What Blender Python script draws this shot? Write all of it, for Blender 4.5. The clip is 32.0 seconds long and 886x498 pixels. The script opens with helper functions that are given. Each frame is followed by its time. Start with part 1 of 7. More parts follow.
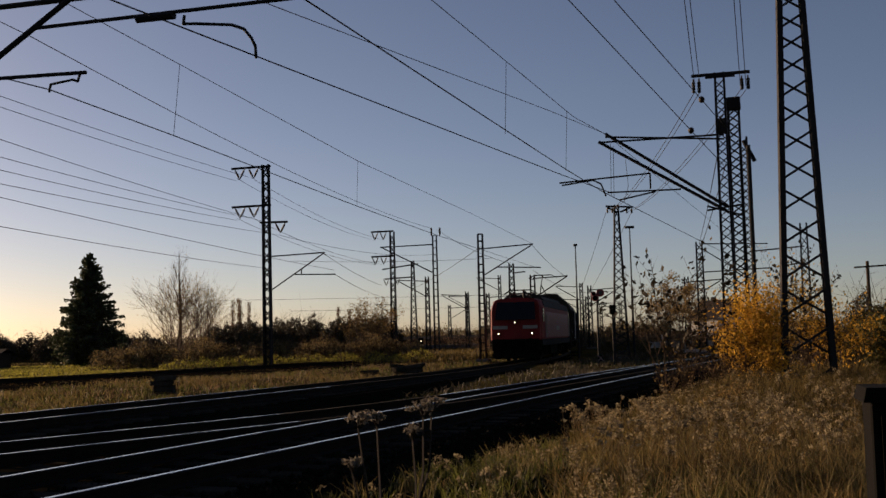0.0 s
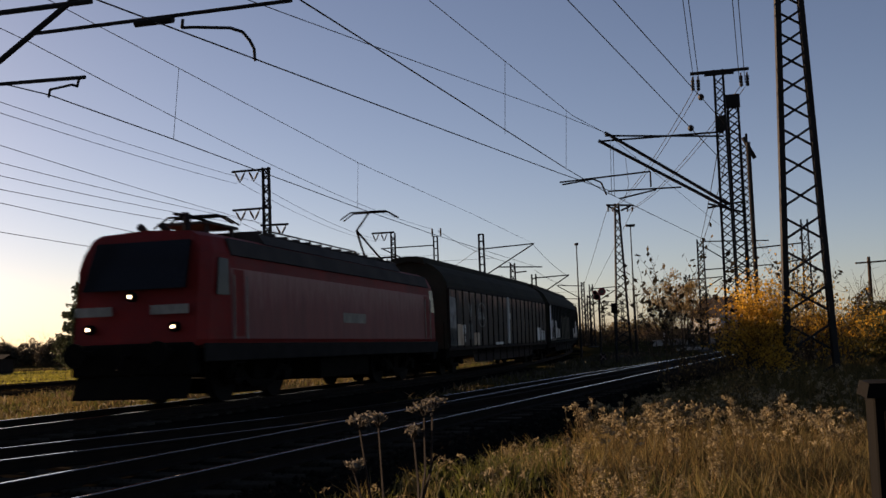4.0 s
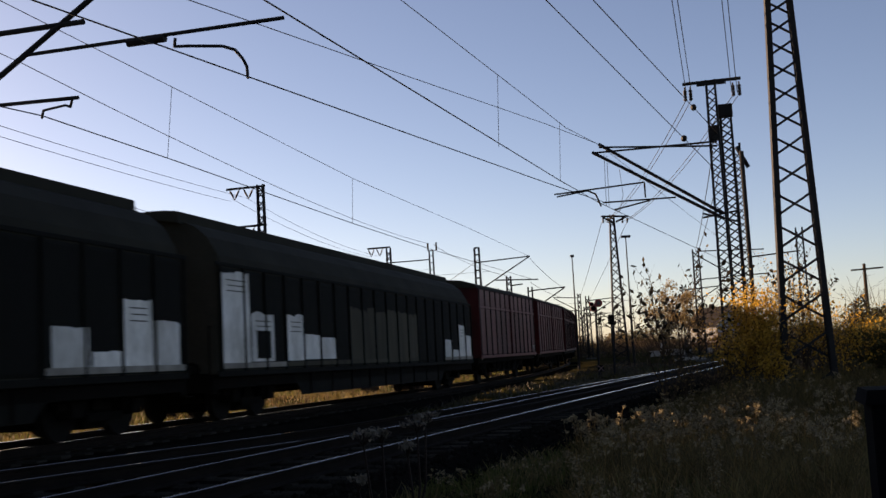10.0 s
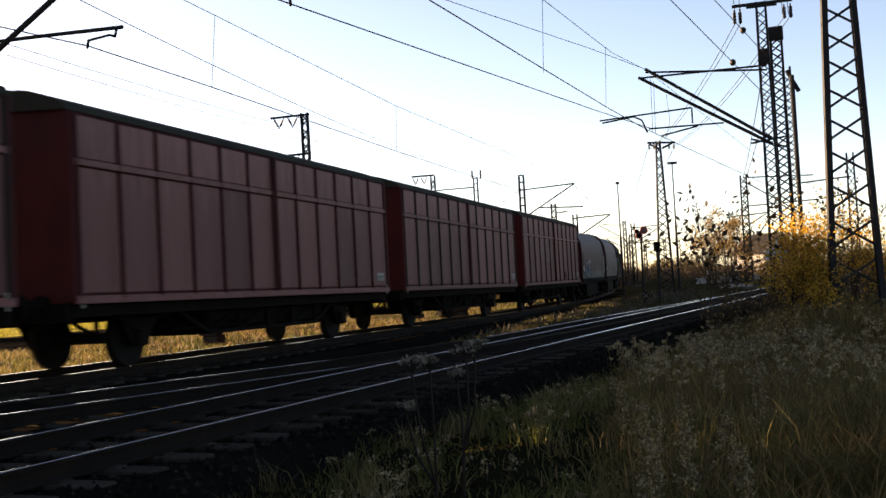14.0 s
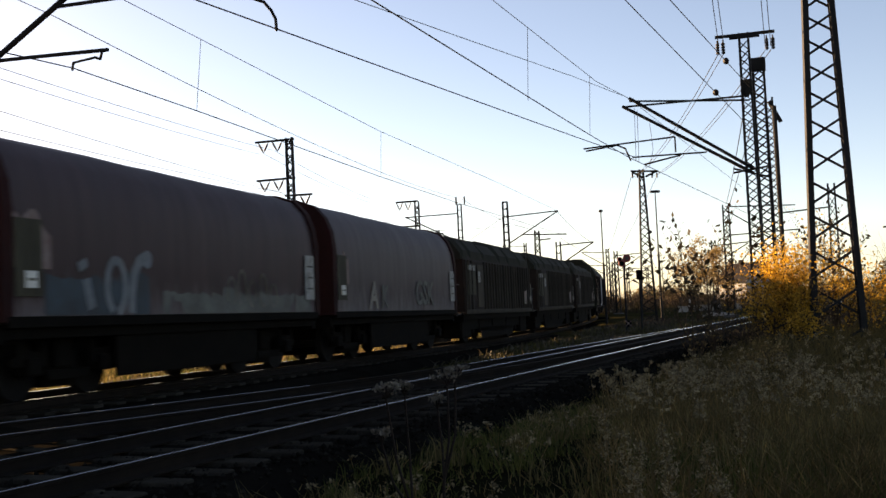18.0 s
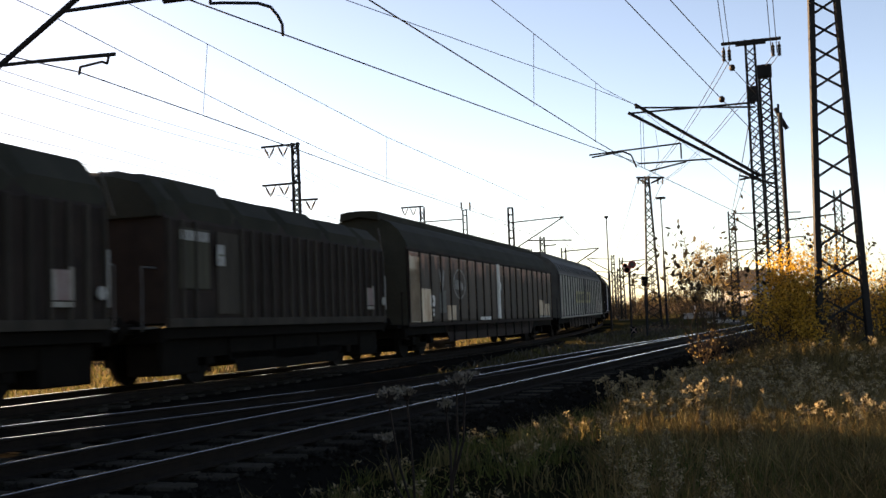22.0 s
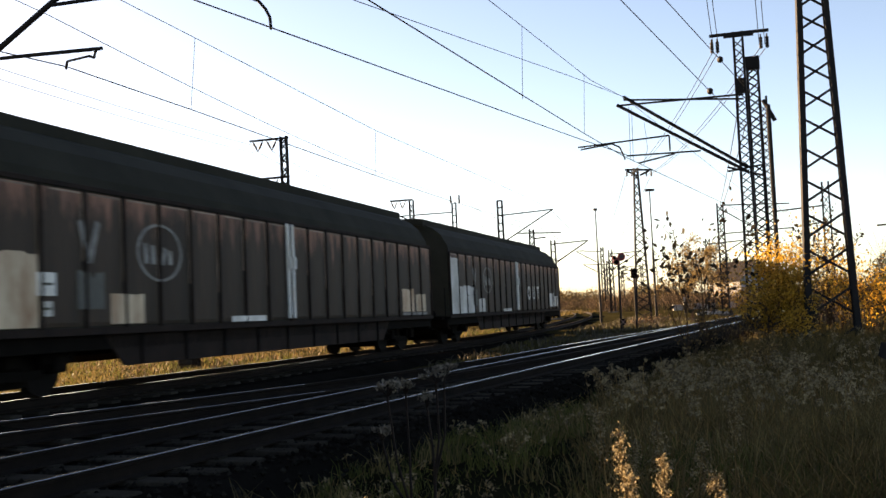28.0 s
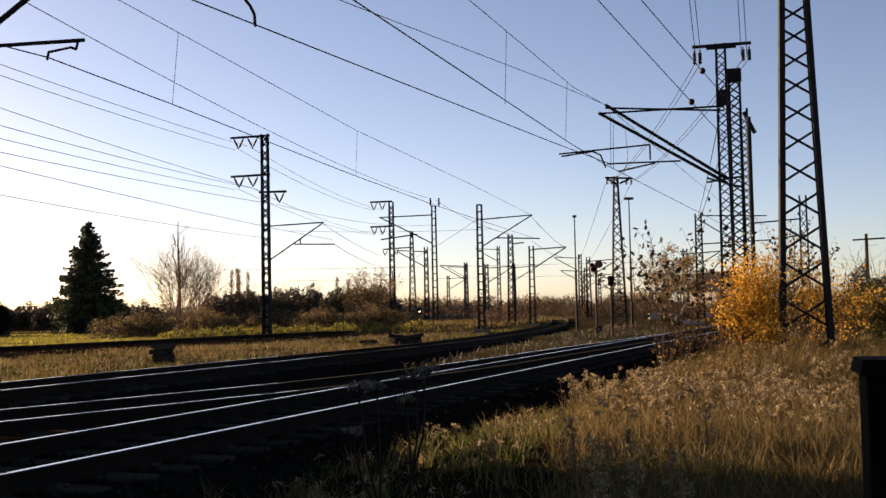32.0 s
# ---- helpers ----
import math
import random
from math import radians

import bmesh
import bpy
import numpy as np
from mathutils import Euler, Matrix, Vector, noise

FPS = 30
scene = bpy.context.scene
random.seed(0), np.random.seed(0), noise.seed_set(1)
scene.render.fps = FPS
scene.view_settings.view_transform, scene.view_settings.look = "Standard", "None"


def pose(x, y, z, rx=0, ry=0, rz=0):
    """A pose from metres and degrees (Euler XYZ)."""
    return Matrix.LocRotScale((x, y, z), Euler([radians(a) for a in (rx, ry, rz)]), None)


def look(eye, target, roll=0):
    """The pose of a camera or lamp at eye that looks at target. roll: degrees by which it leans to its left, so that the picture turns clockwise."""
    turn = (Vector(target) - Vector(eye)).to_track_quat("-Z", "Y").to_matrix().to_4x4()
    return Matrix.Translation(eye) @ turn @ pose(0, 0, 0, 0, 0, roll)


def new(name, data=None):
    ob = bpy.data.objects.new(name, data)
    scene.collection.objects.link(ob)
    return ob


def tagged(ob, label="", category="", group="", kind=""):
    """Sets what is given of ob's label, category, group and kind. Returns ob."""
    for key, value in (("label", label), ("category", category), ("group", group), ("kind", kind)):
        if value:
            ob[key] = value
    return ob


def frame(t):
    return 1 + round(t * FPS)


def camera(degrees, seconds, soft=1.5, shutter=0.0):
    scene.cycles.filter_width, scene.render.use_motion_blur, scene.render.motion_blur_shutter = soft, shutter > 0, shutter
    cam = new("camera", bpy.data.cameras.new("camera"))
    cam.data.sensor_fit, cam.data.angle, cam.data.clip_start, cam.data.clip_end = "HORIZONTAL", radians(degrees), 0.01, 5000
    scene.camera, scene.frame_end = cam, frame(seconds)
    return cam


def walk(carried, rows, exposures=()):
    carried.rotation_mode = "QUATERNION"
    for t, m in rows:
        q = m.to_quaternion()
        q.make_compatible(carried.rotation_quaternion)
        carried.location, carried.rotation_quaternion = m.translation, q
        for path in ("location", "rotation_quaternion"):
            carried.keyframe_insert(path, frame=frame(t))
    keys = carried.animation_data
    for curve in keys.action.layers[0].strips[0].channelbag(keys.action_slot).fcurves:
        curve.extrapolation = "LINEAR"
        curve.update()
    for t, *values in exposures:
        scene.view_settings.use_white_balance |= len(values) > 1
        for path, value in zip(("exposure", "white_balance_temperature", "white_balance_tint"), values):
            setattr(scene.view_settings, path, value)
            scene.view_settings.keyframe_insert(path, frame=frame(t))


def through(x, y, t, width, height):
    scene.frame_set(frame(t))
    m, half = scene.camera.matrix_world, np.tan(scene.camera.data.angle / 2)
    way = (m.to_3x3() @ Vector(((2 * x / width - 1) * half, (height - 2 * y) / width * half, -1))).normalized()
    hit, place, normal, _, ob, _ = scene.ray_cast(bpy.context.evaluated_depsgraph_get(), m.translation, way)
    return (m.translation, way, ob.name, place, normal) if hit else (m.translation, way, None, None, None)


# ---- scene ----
# ---------------------------------------------------------------- camera
EYE = (0.0, 0.0, 1.235)
TURNS = [
    (0, 94.533, 1.488, 0.074),
    (0.5, 94.811, 1.621, -0.025),
    (1, 94.883, 1.954, 0.006),
    (1.5, 95.001, 2.151, 0.048),
    (2, 95.251, 1.906, 0.051),
    (2.5, 95.328, 1.731, 0.023),
    (3, 95.323, 1.662, 0.002),
    (3.5, 94.975, 1.944, -0.032),
    (5.5, 94.098, 2.966, 1.069),
    (6, 94.684, 3.645, 1.056),
    (6.5, 94.769, 3.380, 1.574),
    (7, 95.107, 3.116, 1.721),
    (7.5, 95.207, 3.448, 1.300),
    (8, 95.233, 3.584, 1.041),
    (8.5, 95.102, 3.165, 0.669),
    (9, 94.900, 3.074, 0.548),
    (9.5, 95.352, 3.341, 0.617),
    (10, 95.299, 3.136, 0.043),
    (10.5, 95.469, 3.019, -0.236),
    (11, 95.280, 3.219, -0.323),
    (11.5, 95.373, 3.527, 0.379),
    (12, 95.466, 3.666, 0.573),
    (12.5, 95.385, 3.980, 0.730),
    (13, 94.650, 3.775, 1.008),
    (13.5, 92.545, 3.258, 1.692),
    (14, 91.659, 3.223, 2.376),
    (14.5, 91.589, 3.015, 2.169),
    (16.5, 92.243, 3.033, 1.930),
    (17, 92.676, 2.894, 1.641),
    (17.5, 92.839, 2.835, 1.351),
    (18, 92.971, 2.687, 1.483),
    (18.5, 93.269, 2.740, 1.527),
    (19, 93.100, 2.532, 1.533),
    (19.5, 92.958, 2.406, 1.607),
    (20, 93.085, 2.292, 1.674),
    (20.5, 93.421, 2.367, 1.764),
    (21, 93.757, 2.466, 1.652),
    (21.5, 93.718, 2.346, 1.473),
    (22, 93.270, 2.405, 1.739),
    (22.5, 93.217, 2.146, 1.735),
    (23, 93.452, 2.191, 1.883),
    (23.5, 94.978, 1.449, 0.370),
    (24, 94.962, 2.022, 0.508),
    (24.5, 93.490, 1.421, 1.905),
    (26.5, 93.371, 2.476, 1.934),
    (27, 93.221, 2.425, 1.806),
    (27.5, 93.062, 2.748, 1.606),
    (28, 92.889, 2.745, 1.206),
    (28.5, 92.641, 2.808, 1.128),
    (29, 93.095, 2.385, 1.568),
    (29.5, 93.098, 2.196, 1.556),
    (30, 92.899, 1.932, 1.037),
    (30.5, 92.535, 1.930, 0.726),
    (31, 92.500, 1.638, 0.586),
    (31.5, 92.791, 1.292, 0.300),
    (32, 92.991, 1.200, 0.000),
]
EXPOSURES = [(0, 0.58, 7620, 26), (3, 0.64, 7680, 26), (5.5, 1.62, 7790, 26), (12.5, 1.6, 7790, 26), (14, 2.59, 8690, 22), (16.5, 3.3, 8800, 21), (17.1, 3.3, 8800, 21), (17.6, 2.44, 8790, 22), (18.3, 2.32, 9050, 22), (20.6, 2.32, 9100, 22), (22, 2.56, 8850, 21), (23, 2.68, 8790, 20), (24, 2.12, 8300, 22), (24.6, 2.2, 8400, 22), (26.5, 2.63, 8690, 20), (29.5, 2.63, 8690, 20), (31, 2.05, 8000, 24), (32, 1.68, 7700, 26)]
cam = camera(44.0, 32.0, soft=1.5, shutter=0.4)
walk(cam, [(t, pose(*EYE, a, b, c)) for t, a, b, c in TURNS], EXPOSURES)

# ---------------------------------------------------------------- light
SUN_LEFT, SUN_UP = 52.0, 11.0
sky = bpy.data.worlds.new("sky")
scene.world = sky
sky.use_nodes = True
nt = sky.node_tree
tex = nt.nodes.new("ShaderNodeTexSky")
tex.sky_type = "NISHITA"
tex.sun_disc = False
tex.sun_elevation = radians(SUN_UP)
tex.sun_rotation = radians(-SUN_LEFT)
tex.air_density = 0.65
tex.dust_density = 0.5
tex.ozone_density = 1.85
nt.links.new(tex.outputs[0], nt.nodes["Background"].inputs[0])
nt.nodes["Background"].inputs[1].default_value = 0.058
sun = new("sun", bpy.data.lights.new("sun", "SUN"))
sun.data.energy, sun.data.angle, sun.data.color = 5.0, radians(0.6), (1.0, 0.80, 0.55)
sun.matrix_world = look((-60 * math.sin(radians(SUN_LEFT)), 60 * math.cos(radians(SUN_LEFT)), 60 * math.tan(radians(SUN_UP))), (0, 0, 0))


# ---------------------------------------------------------------- materials
def mat(name, base, second=None, rough=0.7, metal=0.0, scale=3.0, fine=40.0, bump=0.15, mix=0.6, spread=0.0, stretch=(1, 1, 1), glow=None, spec=0.5):
    """A surface of two colours mixed by coarse and fine noise, with fine relief; spread: change of tone from piece to piece."""
    m = bpy.data.materials.new(name)
    m.use_nodes = True
    t = m.node_tree
    bs = t.nodes["Principled BSDF"]
    bs.inputs["Roughness"].default_value, bs.inputs["Metallic"].default_value = rough, metal
    bs.inputs["Specular IOR Level"].default_value = spec
    co = t.nodes.new("ShaderNodeTexCoord")
    mp = t.nodes.new("ShaderNodeMapping")
    mp.inputs["Scale"].default_value = stretch
    t.links.new(co.outputs["Object"], mp.inputs["Vector"])
    a, b = t.nodes.new("ShaderNodeTexNoise"), t.nodes.new("ShaderNodeTexNoise")
    for nd, sc in ((a, scale), (b, fine)):
        nd.inputs["Scale"].default_value, nd.inputs["Detail"].default_value = sc, 5.0
        t.links.new(mp.outputs[0], nd.inputs["Vector"])
    ad = t.nodes.new("ShaderNodeMath")
    ad.operation = "MULTIPLY_ADD"
    ad.inputs[1].default_value = 0.45
    t.links.new(b.outputs["Fac"], ad.inputs[0])
    t.links.new(a.outputs["Fac"], ad.inputs[2])
    rp = t.nodes.new("ShaderNodeMapRange")
    rp.inputs["From Min"].default_value, rp.inputs["From Max"].default_value = 0.72 - 0.28, 0.72 + 0.28
    t.links.new(ad.outputs[0], rp.inputs["Value"])
    mx = t.nodes.new("ShaderNodeMix")
    mx.data_type = "RGBA"
    second = second or tuple(c * (1 - mix) for c in base)
    mx.inputs[6].default_value, mx.inputs[7].default_value = (*second, 1), (*base, 1)
    t.links.new(rp.outputs[0], mx.inputs[0])
    out = mx.outputs[2]
    if spread:
        oi, ge, ra = t.nodes.new("ShaderNodeObjectInfo"), t.nodes.new("ShaderNodeNewGeometry"), t.nodes.new("ShaderNodeMath")
        ra.operation = "ADD"
        t.links.new(oi.outputs["Random"], ra.inputs[0])
        t.links.new(ge.outputs["Random Per Island"], ra.inputs[1])
        fr = t.nodes.new("ShaderNodeMath")
        fr.operation = "FRACT"
        t.links.new(ra.outputs[0], fr.inputs[0])
        mr = t.nodes.new("ShaderNodeMapRange")
        mr.inputs["To Min"].default_value, mr.inputs["To Max"].default_value = 1 - spread, 1 + spread
        t.links.new(fr.outputs[0], mr.inputs["Value"])
        hs = t.nodes.new("ShaderNodeHueSaturation")
        t.links.new(mr.outputs[0], hs.inputs["Value"])
        t.links.new(out, hs.inputs["Color"])
        out = hs.outputs[0]
    t.links.new(out, bs.inputs["Base Color"])
    rr = t.nodes.new("ShaderNodeMapRange")
    rr.inputs["To Min"].default_value, rr.inputs["To Max"].default_value = max(0.05, rough - 0.12), min(1, rough + 0.12)
    t.links.new(b.outputs["Fac"], rr.inputs["Value"])
    t.links.new(rr.outputs[0], bs.inputs["Roughness"])
    if bump:
        bp = t.nodes.new("ShaderNodeBump")
        bp.inputs["Strength"].default_value, bp.inputs["Distance"].default_value = bump, 0.02
        t.links.new(ad.outputs[0], bp.inputs["Height"])
        t.links.new(bp.outputs[0], bs.inputs["Normal"])
    if glow:
        bs.inputs["Emission Color"].default_value, bs.inputs["Emission Strength"].default_value = (*glow[:3], 1), glow[3]
    return m


def leafy(name, base, second, spread=0.5, through=0.35):
    """Thin leaf or blade: diffuse and gloss with light coming through."""
    m = mat(name, base, second, rough=0.7, scale=1.5, fine=9.0, bump=0.0, spread=spread, spec=0.12)
    t = m.node_tree
    bs = t.nodes["Principled BSDF"]
    tr = t.nodes.new("ShaderNodeBsdfTranslucent")
    t.links.new(bs.inputs["Base Color"].links[0].from_socket, tr.inputs["Color"])
    ms = t.nodes.new("ShaderNodeMixShader")
    ms.inputs[0].default_value = through
    t.links.new(bs.outputs[0], ms.inputs[1])
    t.links.new(tr.outputs[0], ms.inputs[2])
    t.links.new(ms.outputs[0], t.nodes["Material Output"].inputs[0])
    return m


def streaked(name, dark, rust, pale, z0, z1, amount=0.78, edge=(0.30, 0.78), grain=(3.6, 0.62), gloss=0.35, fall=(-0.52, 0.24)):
    """Old wagon paint: dark with rust stains, and paler towards z1 in uneven streaks; every panel differs."""
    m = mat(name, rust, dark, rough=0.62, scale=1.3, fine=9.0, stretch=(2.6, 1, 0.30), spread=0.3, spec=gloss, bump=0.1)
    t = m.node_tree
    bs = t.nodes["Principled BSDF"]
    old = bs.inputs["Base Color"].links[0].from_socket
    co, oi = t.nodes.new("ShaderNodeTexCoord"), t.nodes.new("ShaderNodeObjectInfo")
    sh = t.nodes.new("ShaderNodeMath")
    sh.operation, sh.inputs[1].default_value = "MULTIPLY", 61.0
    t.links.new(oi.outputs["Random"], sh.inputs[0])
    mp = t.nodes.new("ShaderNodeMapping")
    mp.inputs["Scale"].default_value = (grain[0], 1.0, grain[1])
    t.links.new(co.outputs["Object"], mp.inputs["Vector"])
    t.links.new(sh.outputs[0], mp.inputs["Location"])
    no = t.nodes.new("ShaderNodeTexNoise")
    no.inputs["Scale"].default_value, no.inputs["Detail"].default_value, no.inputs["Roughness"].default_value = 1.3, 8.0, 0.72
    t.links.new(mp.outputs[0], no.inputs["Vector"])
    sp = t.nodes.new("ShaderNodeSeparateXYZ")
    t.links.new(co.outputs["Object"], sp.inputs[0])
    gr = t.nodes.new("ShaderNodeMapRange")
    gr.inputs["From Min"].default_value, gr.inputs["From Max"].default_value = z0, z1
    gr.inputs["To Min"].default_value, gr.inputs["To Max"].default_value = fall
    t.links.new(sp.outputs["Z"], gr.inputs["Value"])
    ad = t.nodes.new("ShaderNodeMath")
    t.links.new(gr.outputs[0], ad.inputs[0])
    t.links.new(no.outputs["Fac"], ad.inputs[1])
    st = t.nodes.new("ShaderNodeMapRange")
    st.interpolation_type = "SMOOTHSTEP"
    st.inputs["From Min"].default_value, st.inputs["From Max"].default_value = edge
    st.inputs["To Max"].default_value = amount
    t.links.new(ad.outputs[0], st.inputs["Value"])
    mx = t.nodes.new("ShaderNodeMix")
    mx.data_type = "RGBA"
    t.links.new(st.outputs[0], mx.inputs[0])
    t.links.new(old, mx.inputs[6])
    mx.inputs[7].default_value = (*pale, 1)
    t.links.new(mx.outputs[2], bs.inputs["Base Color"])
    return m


M_GROUND = mat("soil_and_short_grass", (0.056, 0.046, 0.019), (0.016, 0.0145, 0.0068), rough=1.0, scale=0.35, fine=6.0, bump=0.6, spec=0.0)
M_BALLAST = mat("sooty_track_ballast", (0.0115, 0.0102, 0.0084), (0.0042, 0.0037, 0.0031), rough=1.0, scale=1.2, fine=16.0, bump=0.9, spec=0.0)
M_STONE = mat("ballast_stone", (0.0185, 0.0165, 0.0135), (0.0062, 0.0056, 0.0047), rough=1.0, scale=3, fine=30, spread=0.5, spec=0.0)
M_DARKGROUND = mat("dark_bare_ground", (0.0135, 0.0130, 0.0066), (0.0050, 0.0049, 0.0027), rough=1.0, scale=1.1, fine=13.0, bump=0.8, spec=0.0)
M_RAIL = mat("rusty_rail_side", (0.015, 0.010, 0.007), (0.006, 0.0045, 0.0035), rough=0.9, scale=4, fine=60, spec=0.1)
M_RAILTOP = mat("worn_bright_rail_head", (0.50, 0.485, 0.46), (0.33, 0.31, 0.285), rough=0.13, metal=1.0, scale=2, fine=50, bump=0.02, stretch=(1, 1, 1))
M_SLEEPER = mat("weathered_sleeper", (0.046, 0.040, 0.032), (0.018, 0.0155, 0.012), rough=0.95, scale=3, fine=30, spread=0.3, spec=0.0)
M_STEEL = mat("dark_mast_paint", (0.022, 0.020, 0.019), (0.011, 0.010, 0.010), rough=0.8, scale=2, fine=30, spec=0.15)
M_GALV = mat("weathered_galvanised_steel", (0.075, 0.075, 0.075), (0.035, 0.035, 0.035), rough=0.6, metal=0.3, scale=3, fine=40, spec=0.3)
M_WIRE = mat("dark_copper_wire", (0.016, 0.015, 0.015), (0.009, 0.009, 0.009), rough=0.8, bump=0, spec=0.1)
M_INSUL = mat("brown_porcelain", (0.016, 0.011, 0.010), (0.010, 0.007, 0.006), rough=0.6, scale=6, bump=0, spec=0.15)
M_CONC = mat("stained_concrete", (0.13, 0.12, 0.105), (0.06, 0.055, 0.05), rough=0.9, scale=2, fine=25, spec=0.1)
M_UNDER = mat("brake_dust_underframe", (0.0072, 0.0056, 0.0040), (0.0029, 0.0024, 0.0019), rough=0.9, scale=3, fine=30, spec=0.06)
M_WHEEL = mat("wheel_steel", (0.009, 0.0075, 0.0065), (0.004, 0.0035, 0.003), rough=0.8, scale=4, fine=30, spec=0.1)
M_ROOF = mat("sooty_wagon_roof", (0.034, 0.032, 0.023), (0.016, 0.015, 0.011), rough=0.85, scale=0.8, fine=14, spec=0.08)
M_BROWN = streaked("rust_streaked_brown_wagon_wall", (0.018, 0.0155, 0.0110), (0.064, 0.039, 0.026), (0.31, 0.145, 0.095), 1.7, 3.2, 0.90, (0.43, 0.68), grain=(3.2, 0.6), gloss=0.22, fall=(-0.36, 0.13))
M_RIB = mat("dark_wagon_rib", (0.030, 0.020, 0.0155), (0.0135, 0.0095, 0.008), rough=0.8, scale=2, fine=20, spec=0.1)
# colour of the highlight painted along panel edges
M_TRIM = mat("pale_highlight_edge", (0.42, 0.31, 0.23), (0.08, 0.055, 0.04), rough=0.7, scale=1.6, fine=20, mix=0.9, spec=0.2, spread=0.4)
M_RIBPALE = mat("dusty_wagon_rib", (0.062, 0.050, 0.038), (0.026, 0.021, 0.0165), rough=0.8, scale=2, fine=20, stretch=(1, 1, 0.3), spec=0.1, spread=0.3)
M_BLACK = mat("black_wagon_wall", (0.0090, 0.0090, 0.0066), (0.0042, 0.0042, 0.0032), rough=0.8, scale=1.2, fine=14, stretch=(1, 1, 0.4), spread=0.15, spec=0.1)
M_OLIVE = mat("dull_olive_wagon_panel", (0.070, 0.062, 0.040), (0.028, 0.025, 0.017), rough=0.75, scale=1.6, fine=14, stretch=(2, 1, 0.35), spread=0.2, spec=0.15)
M_WHITE = mat("dirty_white_panel", (0.82, 0.79, 0.73), (0.40, 0.37, 0.31), rough=0.75, spec=0.1, scale=2.2, fine=14, stretch=(1, 1, 0.5), bump=0.05, spread=0.15)
M_CREAM = mat("rust_stained_cream_panel", (0.70, 0.57, 0.40), (0.30, 0.15, 0.075), rough=0.7, scale=1.6, fine=9, stretch=(1.4, 1, 0.5), bump=0.05, spread=0.15, mix=0.75)
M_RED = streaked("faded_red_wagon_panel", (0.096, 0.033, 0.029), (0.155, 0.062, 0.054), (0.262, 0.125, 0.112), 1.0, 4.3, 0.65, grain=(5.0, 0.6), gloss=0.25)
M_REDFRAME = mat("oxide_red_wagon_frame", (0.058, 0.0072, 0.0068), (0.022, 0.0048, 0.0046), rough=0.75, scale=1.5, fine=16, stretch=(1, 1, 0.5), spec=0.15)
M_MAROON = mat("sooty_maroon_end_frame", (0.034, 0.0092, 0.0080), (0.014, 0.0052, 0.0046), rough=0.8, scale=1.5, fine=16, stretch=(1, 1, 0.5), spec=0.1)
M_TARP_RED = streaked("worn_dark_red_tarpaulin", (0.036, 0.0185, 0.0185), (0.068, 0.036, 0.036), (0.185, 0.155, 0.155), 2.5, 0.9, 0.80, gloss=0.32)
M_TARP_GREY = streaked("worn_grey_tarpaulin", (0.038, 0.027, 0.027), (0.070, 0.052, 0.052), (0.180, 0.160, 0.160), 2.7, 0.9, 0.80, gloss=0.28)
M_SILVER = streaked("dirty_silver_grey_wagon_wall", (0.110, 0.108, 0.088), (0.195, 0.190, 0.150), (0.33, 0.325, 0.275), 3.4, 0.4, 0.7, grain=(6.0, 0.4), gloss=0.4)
M_YELLOW = mat("faded_yellow_band", (0.29, 0.255, 0.075), (0.17, 0.16, 0.10), rough=0.7, scale=2, fine=14, bump=0.03)
M_LETTER = mat("worn_dark_lettering_paint", (0.045, 0.045, 0.042), (0.14, 0.13, 0.085), rough=0.8, scale=3, fine=16, bump=0, spec=0.2)
M_CHALK = mat("faded_white_marking_paint", (0.36, 0.35, 0.32), (0.12, 0.105, 0.092), rough=0.8, scale=4, fine=22, bump=0, spec=0.2)
M_FADED = mat("nearly_gone_white_paint", (0.24, 0.185, 0.17), (0.15, 0.085, 0.072), rough=0.8, scale=5, fine=22, bump=0, spec=0.1)
M_GREYSPRAY = mat("faded_grey_green_spray_paint", (0.150, 0.152, 0.130), (0.070, 0.064, 0.056), rough=0.75, scale=2, fine=12, bump=0, spec=0.2)
M_BLUESPRAY = mat("faded_blue_spray_paint", (0.050, 0.075, 0.088), (0.038, 0.036, 0.036), rough=0.75, scale=2, fine=12, bump=0, spec=0.2)
M_GRAFF = mat("pale_blue_spray_paint", (0.58, 0.61, 0.62), (0.30, 0.32, 0.33), rough=0.75, scale=3, fine=16, bump=0, spec=0.2)
M_LOCO = mat("traffic_red_loco_paint", (0.23, 0.016, 0.012), (0.12, 0.011, 0.009), rough=0.6, scale=0.9, fine=10, bump=0.03, spec=0.15)
# the pale upper part puts the sky's grazing sheen into the paint
M_LOCOSIDE = streaked("weathered_red_loco_side_sheen", (0.120, 0.017, 0.014), (0.185, 0.032, 0.026), (0.33, 0.150, 0.125), 1.2, 2.9, 0.80, gloss=0.6)
M_LOCOGREY = mat("sooty_grey_loco_skirt", (0.020, 0.018, 0.016), (0.009, 0.008, 0.007), rough=0.85, scale=1.5, fine=16, spec=0.08)
M_LOCOROOF = mat("sooty_loco_roof", (0.055, 0.045, 0.040), (0.022, 0.019, 0.017), rough=0.8, scale=1.2, fine=14, spec=0.15)
M_GLASS = mat("dark_cab_glass", (0.008, 0.008, 0.009), (0.005, 0.005, 0.006), rough=0.12, scale=1, bump=0, spec=0.22)
M_PALE = mat("pale_grey_band", (0.33, 0.30, 0.25), (0.14, 0.12, 0.10), rough=0.75, scale=2.5, fine=14, stretch=(1, 1, 0.5), bump=0.02, spec=0.1)
M_LAMP = mat("lit_headlamp", (0.9, 0.85, 0.7), rough=0.3, bump=0, glow=(1.0, 0.78, 0.50, 4.0))
